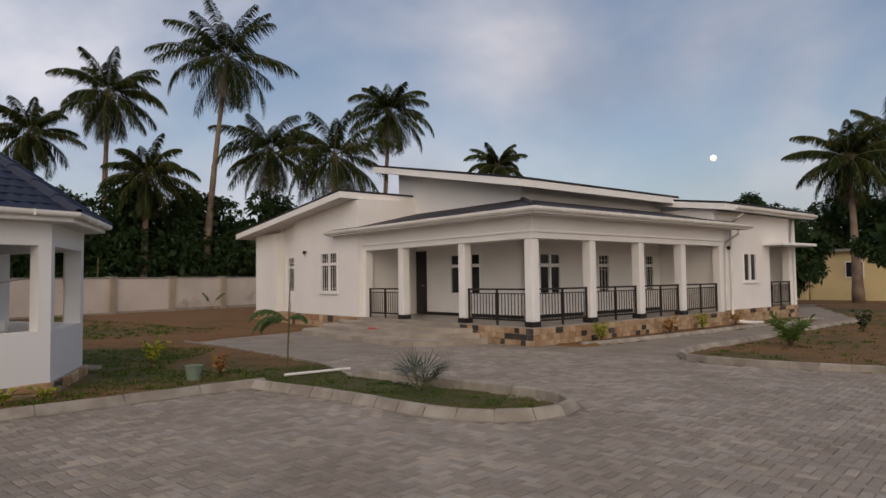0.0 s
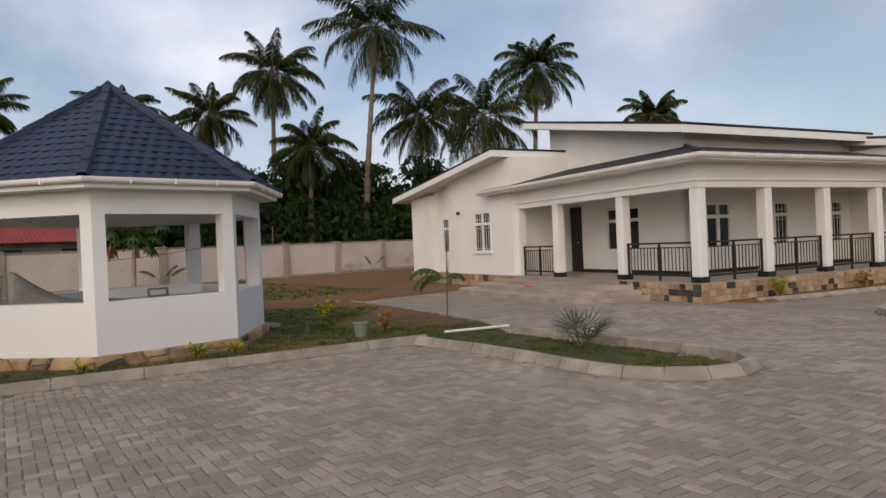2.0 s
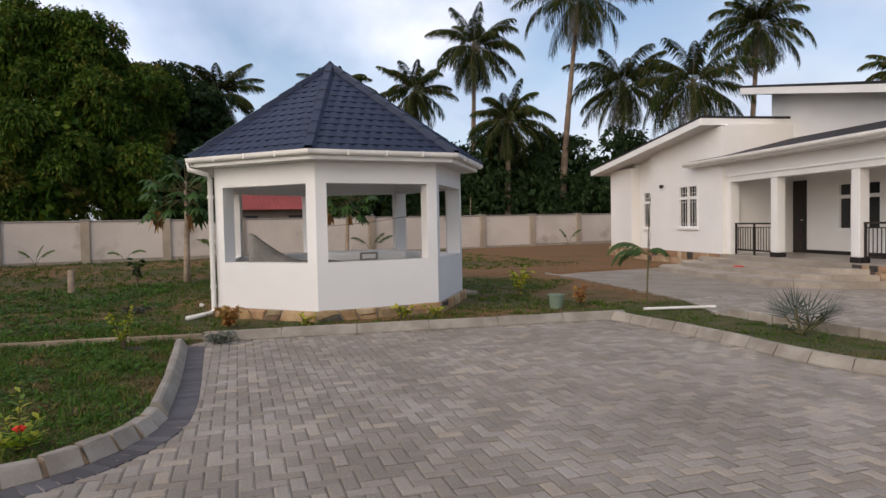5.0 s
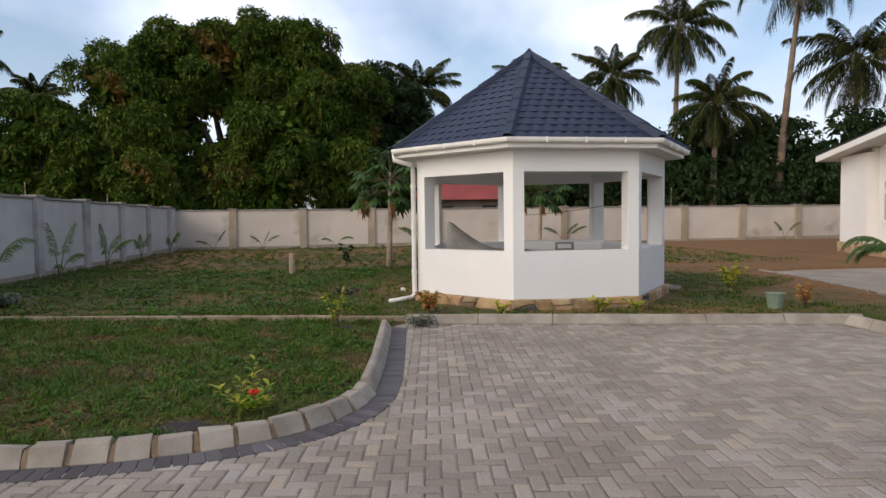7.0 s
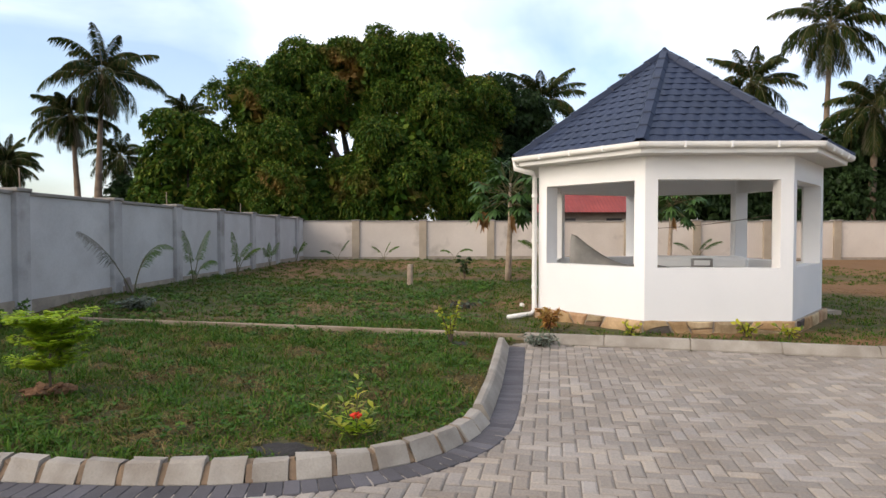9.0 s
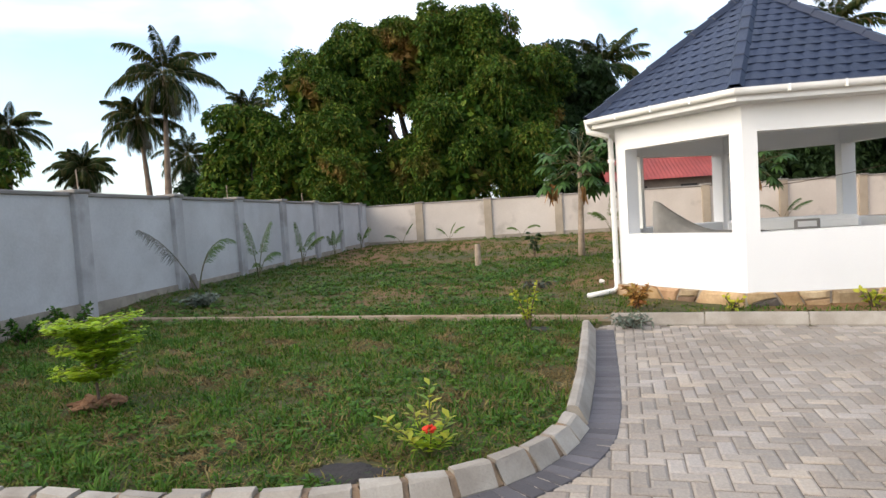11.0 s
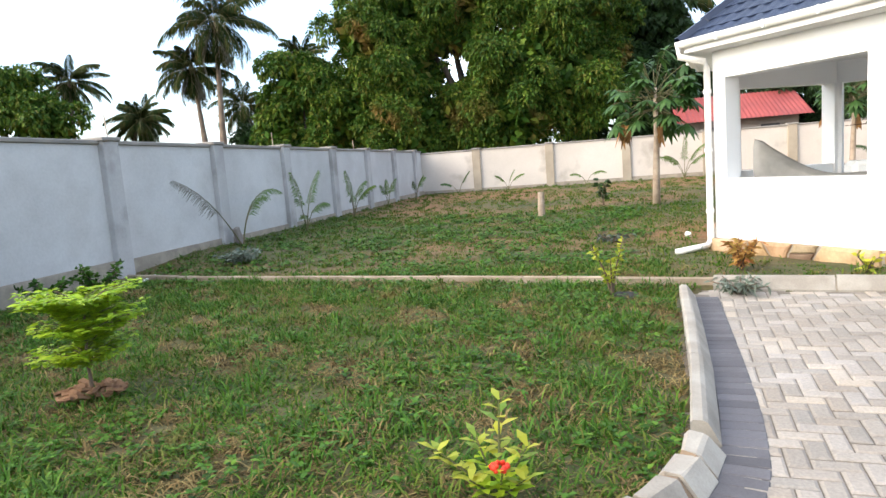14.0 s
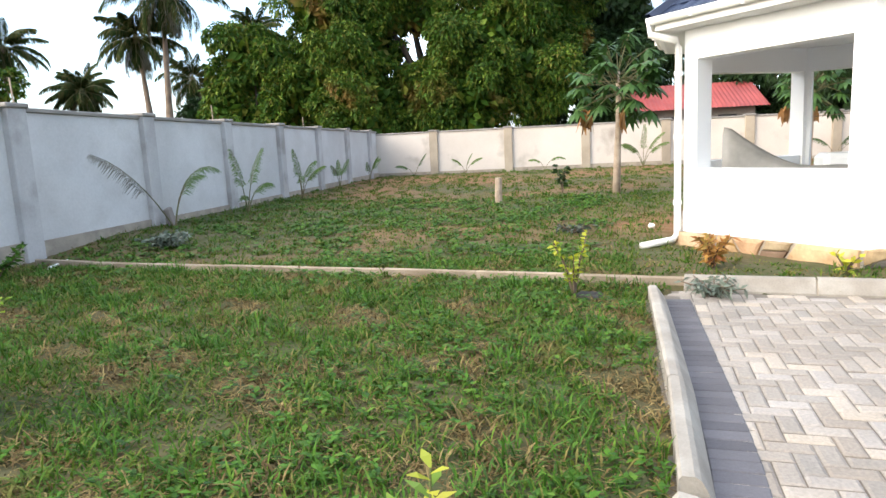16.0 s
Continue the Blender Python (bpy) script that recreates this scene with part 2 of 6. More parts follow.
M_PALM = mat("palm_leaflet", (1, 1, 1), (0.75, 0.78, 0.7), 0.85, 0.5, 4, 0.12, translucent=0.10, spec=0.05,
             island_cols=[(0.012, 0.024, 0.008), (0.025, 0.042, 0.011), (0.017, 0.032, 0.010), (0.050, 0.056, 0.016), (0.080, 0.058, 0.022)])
M_PALM_Y = mat("young_palm_leaflet", (1, 1, 1), (0.8, 0.85, 0.75), 0.5, 2, 10, 0.1, translucent=0.25, spec=0.3,
               island_cols=[(0.07, 0.13, 0.025), (0.13, 0.20, 0.035), (0.08, 0.14, 0.03)])
M_PALM_DRY = mat("dry_palm_leaflet", (1, 1, 1), (0.8, 0.8, 0.8), 0.7, 2, 10, 0.1, translucent=0.15,
                 island_cols=[(0.11, 0.10, 0.07), (0.15, 0.13, 0.09), (0.08, 0.09, 0.06)])
M_BARK = mat("palm_bark", (0.22, 0.165, 0.12), (0.14, 0.105, 0.08), 0.95, 2, 14, 0.25, 0.5)
M_BARK_DK = mat("mango_bark", (0.07, 0.055, 0.042), (0.045, 0.036, 0.03), 0.95, 2, 14, 0.25, 0.5)
M_PAPAYA = mat("papaya_leaf", (1, 1, 1), (0.8, 0.85, 0.75), 0.55, 1, 6, 0.1, translucent=0.25,
               island_cols=[(0.038, 0.090, 0.022), (0.062, 0.125, 0.027), (0.030, 0.070, 0.020)])
M_PAPAYA_DRY = mat("papaya_dead_leaf", (0.30, 0.15, 0.05), (0.22, 0.11, 0.04), 0.8, 3, 20, 0.2)
M_LIME = mat("lime_feather_leaf", (1, 1, 1), (0.85, 0.9, 0.8), 0.6, 2, 10, 0.1, translucent=0.35,
             island_cols=[(0.22, 0.36, 0.016), (0.32, 0.46, 0.02), (0.44, 0.54, 0.03), (0.15, 0.28, 0.015)])
M_YELLOW = mat("yellow_green_leaf", (1, 1, 1), (0.85, 0.9, 0.8), 0.5, 2, 10, 0.1, translucent=0.3,
               island_cols=[(0.30, 0.34, 0.03), (0.45, 0.42, 0.03), (0.14, 0.24, 0.03), (0.55, 0.48, 0.05)])
M_RUST = mat("rust_red_leaf", (1, 1, 1), (0.8, 0.8, 0.8), 0.6, 2, 10, 0.1, translucent=0.2,
             island_cols=[(0.38, 0.17, 0.045), (0.48, 0.28, 0.07), (0.28, 0.10, 0.04), (0.46, 0.34, 0.09)])
M_FLOWER = mat("scarlet_petal", (0.75, 0.055, 0.02), (0.62, 0.03, 0.015), 0.5, 20, 60, 0.1, translucent=0.15)
M_FANLEAF = mat("grey_green_fan_leaf", (1, 1, 1), (0.8, 0.8, 0.8), 0.55, 2, 10, 0.1, translucent=0.1,
                island_cols=[(0.07, 0.09, 0.065), (0.11, 0.13, 0.10), (0.05, 0.07, 0.05)])
M_WILT = mat("wilted_pale_leaf", (1, 1, 1), (0.8, 0.8, 0.8), 0.7, 2, 10, 0.1, translucent=0.1,
             island_cols=[(0.13, 0.16, 0.12), (0.20, 0.23, 0.18), (0.07, 0.09, 0.06)])
M_STEM = mat("green_stem", (0.10, 0.11, 0.04), (0.13, 0.10, 0.05), 0.7, 4, 30, 0.1)
M_TWIG = mat("brown_twig", (0.14, 0.10, 0.07), (0.10, 0.07, 0.05), 0.9, 5, 30, 0.15)
M_PVC = mat("white_plastic_pipe", (0.78, 0.76, 0.72), (0.70, 0.68, 0.64), 0.45, 2, 30, 0.05)
M_TARP = mat("grey_tarpaulin", (0.27, 0.255, 0.235), (0.20, 0.19, 0.175), 0.7, 2.5, 12, 0.12, 0.2)
M_BUCKET = mat("faded_green_plastic", (0.20, 0.27, 0.20), (0.16, 0.21, 0.16), 0.6, 6, 30, 0.1)
M_POST = mat("weathered_post", (0.42, 0.33, 0.25), (0.32, 0.24, 0.18), 0.95, 5, 30, 0.2, 0.4)
M_REDROOF = mat("red_iron_roof", (0.30, 0.055, 0.045), (0.23, 0.045, 0.04), 0.6, 0.8, 10, 0.12)
M_CREAM = mat("cream_render", (0.62, 0.50, 0.27), (0.55, 0.44, 0.24), 0.85, 0.6, 20, 0.06)
M_RAWWALL = mat("bare_block_wall", (0.20, 0.17, 0.15), (0.15, 0.13, 0.115), 0.95, 1.2, 12, 0.15)
M_MULCH = mat("dry_mulch", (0.28, 0.15, 0.08), (0.17, 0.09, 0.05), 0.95, 8, 40, 0.3, 0.5)
M_TANK = mat("black_tank_plastic", (0.015, 0.015, 0.017), (0.02, 0.02, 0.022), 0.5, 2, 20, 0.1)


def bare_earth_near_house():
    """More bare brown earth towards the house and the back wall."""
    nt = M_SOIL.node_tree
    nd, link = nt.nodes, nt.links.new
    geo = nd.new("ShaderNodeNewGeometry")
    sep = nd.new("ShaderNodeSeparateXYZ")
    link(geo.outputs["Position"], sep.inputs[0])
    total = nd["patch_noise"].outputs["Fac"]
    for axis, lo, hi, amount in (("Y", 6.5, 11.0, 0.13), ("X", -20.0, -28.0, 0.08)):
        mr = nd.new("ShaderNodeMapRange")
        mr.inputs["From Min"].default_value, mr.inputs["From Max"].default_value = lo, hi
        mr.inputs["To Min"].default_value, mr.inputs["To Max"].default_value = 0.0, amount
        link(sep.outputs[axis], mr.inputs["Value"])
        ad = nd.new("ShaderNodeMath")
        link(total, ad.inputs[0])
        link(mr.outputs[0], ad.inputs[1])
        total = ad.outputs[0]
    link(total, nd["patch_ramp"].inputs[0])


bare_earth_near_house()


# ---- mesh helpers ----
def part(name, bm, material, parent=None, label="", smooth=False):
    me = bpy.data.meshes.new(name)
    bm.to_mesh(me)
    bm.free()
    me.materials.append(material)
    if smooth:
        me.polygons.foreach_set("use_smooth", [True] * len(me.polygons))
    ob = new(name, me)
    ob.parent = parent
    if label:
        ob["label"] = label
    return ob


def thing(name, m, label, category, group="", kind=""):
    ob = new(name)
    ob.empty_display_size = 0.2
    ob.matrix_basis = m
    return tagged(ob, label, category, group, kind)


def mesh_np(name, verts, faces, material, parent=None, label=""):
    me = bpy.data.meshes.new(name)
    me.from_pydata(np.asarray(verts, dtype=float).tolist(), [], np.asarray(faces).tolist())
    me.materials.append(material)
    ob = new(name, me)
    ob.parent = parent
    if label:
        ob["label"] = label
    return ob


def box(bm, x0, x1, y0, y1, z0, z1, m=None):
    r = bmesh.ops.create_cube(bm, size=1)
    vs = r["verts"]
    for v in vs:
        v.co = Vector((x0 + (v.co.x + 0.5) * (x1 - x0), y0 + (v.co.y + 0.5) * (y1 - y0), z0 + (v.co.z + 0.5) * (z1 - z0)))
        if m is not None:
            v.co = m @ v.co
    return vs


def bevelled(bm, width, segments=1):
    bmesh.ops.bevel(bm, geom=list(bm.edges), offset=width, segments=segments, affect="EDGES", profile=0.5)
    return bm


def boxpart(name, dims, material, parent, bevel=0.0, label="", m=None):
    bm = bmesh.new()
    box(bm, *dims, m)
    if bevel:
        bevelled(bm, bevel)
    return part(name, bm, material, parent, label)


def prism(bm, poly, z0, z1):
    """An upright prism over a plan polygon."""
    lo = [bm.verts.new((x, y, z0)) for x, y in poly]
    hi = [bm.verts.new((x, y, z1)) for x, y in poly]
    n = len(poly)
    bm.faces.new(lo[::-1])
    bm.faces.new(hi)
    for i in range(n):
        bm.faces.new((lo[i], lo[(i + 1) % n], hi[(i + 1) % n], hi[i]))


def tube(bm, path, radius, sides=8, taper=None):
    """A round tube along points, with its radius or radii."""
    rings = []
    path = [Vector(p) for p in path]
    for i, p in enumerate(path):
        d = (path[min(i + 1, len(path) - 1)] - path[max(i - 1, 0)]).normalized()
        a = d.cross(Vector((0, 0, 1)) if abs(d.z) < 0.9 else Vector((1, 0, 0))).normalized()
        b = d.cross(a).normalized()
        r = taper[i] if taper else radius
        rings.append([bm.verts.new(p + r * (math.cos(t) * a + math.sin(t) * b)) for t in (2 * math.pi * k / sides for k in range(sides))])
    for q, w in zip(rings, rings[1:]):
        for k in range(sides):
            bm.faces.new((q[k], q[(k + 1) % sides], w[(k + 1) % sides], w[k]))
    bm.faces.new(rings[0][::-1])
    bm.faces.new(rings[-1])


def extrude_along(bm, profile, path, closed=False):
    """Sweeps a cross-section (across, up) along plan points (x, y, z), mitred, upright."""
    path = [Vector(p) for p in path]
    rings = []
    n = len(path)
    for i, p in enumerate(path):
        a = path[(i - 1) % n] if closed or i else p
        b = path[(i + 1) % n] if closed or i < n - 1 else p
        d1, d2 = (p - a), (b - p)
        d1 = d1.normalized() if d1.length > 1e-6 else d2.normalized()
        d2 = d2.normalized() if d2.length > 1e-6 else d1
        n1, n2 = Vector((d1.y, -d1.x, 0)), Vector((d2.y, -d2.x, 0))
        mid = (n1 + n2).normalized()
        mid /= max(mid.dot(n1), 0.4)
        rings.append([bm.verts.new(p + mid * u + Vector((0, 0, v))) for u, v in profile])
    m = len(profile)
    for i in range(n if closed else n - 1):
        q, w = rings[i], rings[(i + 1) % n]
        for k in range(m):
            bm.faces.new((q[k], q[(k + 1) % m], w[(k + 1) % m], w[k]))
    if not closed:
        bm.faces.new(rings[0])
        bm.faces.new(rings[-1][::-1])
    bmesh.ops.recalc_face_normals(bm, faces=bm.faces)


def inside(poly, x, y):
    """Which of the plan points (arrays) lie in the polygon."""
    x, y = np.asarray(x, float), np.asarray(y, float)
    r = np.zeros(x.shape, bool)
    n = len(poly)
    for i in range(n):
        (x0, y0), (x1, y1) = poly[i], poly[(i + 1) % n]
        c = (y0 > y) != (y1 > y)
        with np.errstate(divide="ignore", invalid="ignore"):
            r ^= c & (x < (x1 - x0) * (y - y0) / (y1 - y0 + 1e-12) + x0)
    return r


def resample(path, step):
    p = np.array(path, float)
    s = np.r_[0, np.cumsum(np.hypot(*np.diff(p, axis=0).T))]
    t = np.linspace(0, s[-1], max(2, int(round(s[-1] / step)) + 1))
    return np.c_[np.interp(t, s, p[:, 0]), np.interp(t, s, p[:, 1])]


def chaikin(path, rounds=2):
    p = np.array(path, float)
    for _ in range(rounds):
        q = np.empty((2 * (len(p) - 1), 2))
        q[0::2] = 0.75 * p[:-1] + 0.25 * p[1:]
        q[1::2] = 0.25 * p[:-1] + 0.75 * p[1:]
        p = np.vstack([p[:1], q, p[-1:]])
    return p


# ---- plan ----
KERB_A = chaikin([(-9.25, -0.71), (-7.06, -0.92), (-6.2, -1.02), (-5.62, -1.14), (-5.02, -1.55), (-4.74, -2.25), (-4.65, -3.05), (-4.72, -4.20), (-4.9, -6.2), (-5.2, -8.6)])
KERB_LINE = [(-9.62, -0.35), (-8.22, 5.86)]
ISLAND = chaikin([(-8.22, 5.86), (-6.06, 5.80), (-4.85, 5.58), (-4.2, 5.58), (-3.65, 5.85), (-3.45, 6.35), (-3.56, 6.80), (-4.1, 6.98), (-5.0, 7.05), (-7.6, 7.22)])
PATH_EDGE = [(-7.6, 7.22), (-9.0, 8.1), (-11.5, 8.75), (-14.05, 9.4), (-16.2, 9.7)]
EDGING = [(-9.66, -0.22), (-10.3, -2.9), (-10.75, -5.2), (-11.45, -8.5)]
LAWN_C = chaikin([(-1.0, 26), (-1.92, 22.4), (-3.08, 16.4), (-3.70, 14.15), (-3.78, 13.0), (-3.45, 12.2), (-2.6, 11.95), (-1.1, 11.87), (0.5, 12.05), (4, 12.7), (10, 13.8)])


def shifted(path, dist):
    """The line moved sideways (to its left) by a distance or distances."""
    p = np.asarray(path, float)
    d = np.gradient(p, axis=0)
    d /= np.maximum(np.hypot(d[:, 0], d[:, 1]), 1e-9)[:, None]
    return p + np.c_[-d[:, 1], d[:, 0]] * np.reshape(dist, (-1, 1))


LAWN_B_POLY = [tuple(p) for p in KERB_A[::-1]] + [(-9.62, -0.35)] + [tuple(p) for p in ISLAND] + PATH_EDGE[1:] + [(-16.6, 12.4), (-31, 24), (-31, -8.8), (-5.2, -8.8)]
LAWN_C_POLY = [tuple(p) for p in LAWN_C] + [(12, 40), (-4, 40)]

HOUSE_M = Matrix.Translation((-7.472, 13.387, 0)) @ Euler((0, 0, radians(-15.27))).to_matrix().to_4x4()


def house_xy(x, y):
    v = HOUSE_M @ Vector((x, y, 0))
    return v.x, v.y


FRONT_BED = [house_xy(*p) for p in ((-15.8, -0.5), (-8.4, -0.5), (-8.6, -1.35), (-10.2, -1.9), (-15.8, -1.9))]
SIDE_BED = [house_xy(*p) for p in ((0.35, 0.6), (1.0, 0.6), (1.25, 2), (1.4, 15), (0.2, 15))]


def lawn_mask(x, y):
    r = inside(LAWN_B_POLY, x, y) | inside(LAWN_C_POLY, x, y) | inside(FRONT_BED, x, y) | inside(SIDE_BED, x, y)
    far = (x < -31) | (y < -8.8) | (y > 40) | (x > 14) | ((x < -16.4) & (y > 9))
    return r | far


def rise(x, y):
    """The lawn climbs a little towards the boundary walls."""
    a = np.clip((-x - 19.0) / 12.0, 0, 1) * 0.17
    b = np.clip((-y - 5.0) / 3.8, 0, 1) * np.clip((-x - 11.3) / 2.2, 0, 1) * 0.15
    return np.maximum(a, b)


def ground_z(x, y):
    x, y = np.asarray(x, float), np.asarray(y, float)
    return np.where(lawn_mask(x, y), 0.025 + rise(x, y), -0.07)


def make_ground():
    xs = np.unique(np.r_[-900, -400, -200, -120, np.arange(-80, -34, 6), np.arange(-34, -17, 1.0), np.arange(-17, 2, 0.16), np.arange(2, 20, 1.5), 30, 60, 120, 300, 900])
    ys = np.unique(np.r_[-900, -400, -200, -100, -50, -30, np.arange(-20, -9, 2.0), np.arange(-9, 15, 0.16), np.arange(15, 45, 1.0), 60, 100, 200, 400, 900])
    X, Y = np.meshgrid(xs, ys, indexing="ij")
    Z = ground_z(X, Y)
    rng = np.random.default_rng(3)
    Z += np.where(Z > -0.05, rng.uniform(-0.012, 0.012, Z.shape), 0)
    n, m = X.shape
    idx = np.arange(n * m).reshape(n, m)
    f = np.stack([idx[:-1, :-1], idx[1:, :-1], idx[1:, 1:], idx[:-1, 1:]], -1).reshape(-1, 4)
    ob = mesh_np("ground", np.c_[X.ravel(), Y.ravel(), Z.ravel()], f, M_SOIL)
    tagged(ob, "patchy brown and green earth of the yard", "ground", kind="structure")


make_ground()


# ---- paving bed ----
def make_pavement():
    bm = bmesh.new()
    vs = [bm.verts.new((x, y, -0.022)) for x, y in ((-17, -8.75), (16, -8.75), (16, 44), (-17, 44))]
    bm.faces.new(vs)
    return tagged(part("pavement", bm, M_PAVEFAR), "grey-brown concrete block paving of the court", "paving", kind="structure")


pavement = make_pavement()


# ---- boundary walls ----
def boundary_wall(name, p0, p1, top0, top1, spacing, offset, material, pillar_mat, label, side):
    p0, p1 = Vector((*p0, 0)), Vector((*p1, 0))
    d = (p1 - p0).normalized()
    length = (p1 - p0).length
    m = Matrix.Translation(p0) @ Matrix(((d.x, -d.y, 0, 0), (d.y, d.x, 0, 0), (0, 0, 1, 0), (0, 0, 0, 1)))
    wall = thing(name, m, label, "wall", kind="structure")
    top = lambda s: top0 + (top1 - top0) * s / length  # noqa: E731
    stations = [0.0] + list(np.arange(offset, length, spacing)) + [length]
    stations = sorted(set(round(s, 3) for s in stations))
    for a, b in zip(stations, stations[1:]):
        bm = bmesh.new()
        for v in box(bm, a, b, -0.075, 0.075, -0.3, 1):
            if v.co.z > 0.5:
                v.co.z = top(v.co.x) - 0.07
        part("panel", bm, material, wall)
        bm = bmesh.new()
        for v in box(bm, a, b, -0.11, 0.11, 0, 1):
            v.co.z = top(v.co.x) - (0 if v.co.z > 0.5 else 0.068)
        bevelled(bm, 0.012)
        part("coping", bm, M_COPING, wall, "weathered cement coping")
        # rough footing at the base
        bm = bmesh.new()
        box(bm, a, b, -0.115, 0.115, -0.3, 0.32 + 0.04 * math.sin(a * 2.3))
        part("footing", bm, M_MORTAR, wall, "rough brown cement footing")
    for s in stations[1:-1]:
        bm = bmesh.new()
        box(bm, s - 0.17, s + 0.17, -0.18, 0.18, -0.3, top(s) - 0.02)
        bevelled(bm, 0.012)
        part("pillar", bm, pillar_mat, wall)
        bm = bmesh.new()
        box(bm, s - 0.2, s + 0.2, -0.21, 0.21, top(s) - 0.022, top(s) + 0.045)
        bevelled(bm, 0.015)
        part("pillar_cap", bm, M_COPING, wall)
    return wall


wall_side = boundary_wall("wall_south", (9.0, -8.86), (-31.1, -8.86), 2.30, 2.10, 3.03, 2.5, M_FENCE, M_FENCE_PIL, "grey cement boundary wall with pillars and coping", 1)
wall_back = boundary_wall("wall_west", (-31.18, -8.94), (-31.18, 30.0), 2.0, 1.95, 3.13, 2.64, M_FENCE_B, M_PILLAR_B, "beige stained cement boundary wall with pillars", 1)
wall_close1 = boundary_wall("wall_east", (9.1, -8.7), (9.1, 8.0), 2.3, 2.3, 3.1, 2.0, M_FENCE, M_FENCE, "grey cement boundary wall", 1)


def wall_rod(x, y, z, h):
    bm = bmesh.new()
    tube(bm, [(x, y, z), (x + 0.02, y, z + h)], 0.011, 6)
    tagged(part("wall_rod", bm, M_POST), "thin pale rod standing on the boundary wall", "rod", "wall rods")


for x, y, z, h in ((-11.85, -8.86, 2.20, 0.40), (-17.4, -8.86, 2.15, 0.36), (-22.9, -8.86, 2.12, 0.32), (-31.18, 14.95, 1.95, 0.95)):
    wall_rod(x, y, z, h)


# ---- gazebo ----
GZ = (-12.608, 2.498)
GR, GA, GN = 2.461, radians(-24.84), 7


def gz_pt(r, k, z=0.0):
    a = GA + 2 * math.pi * k / GN
    return Vector((r * math.cos(a), r * math.sin(a), z))


def side_box(bm, a, b, s0, s1, t0, t1, z0, z1):
    """A box along the side from a to b: s along (metres from a), t inwards."""
    d = (b - a).normalized()
    inw = Vector((-d.y, d.x, 0))
    m = Matrix(((d.x, inw.x, 0, a.x), (d.y, inw.y, 0, a.y), (0, 0, 1, 0), (0, 0, 0, 1)))
    return box(bm, s0, s1, t0, t1, z0, z1, m)


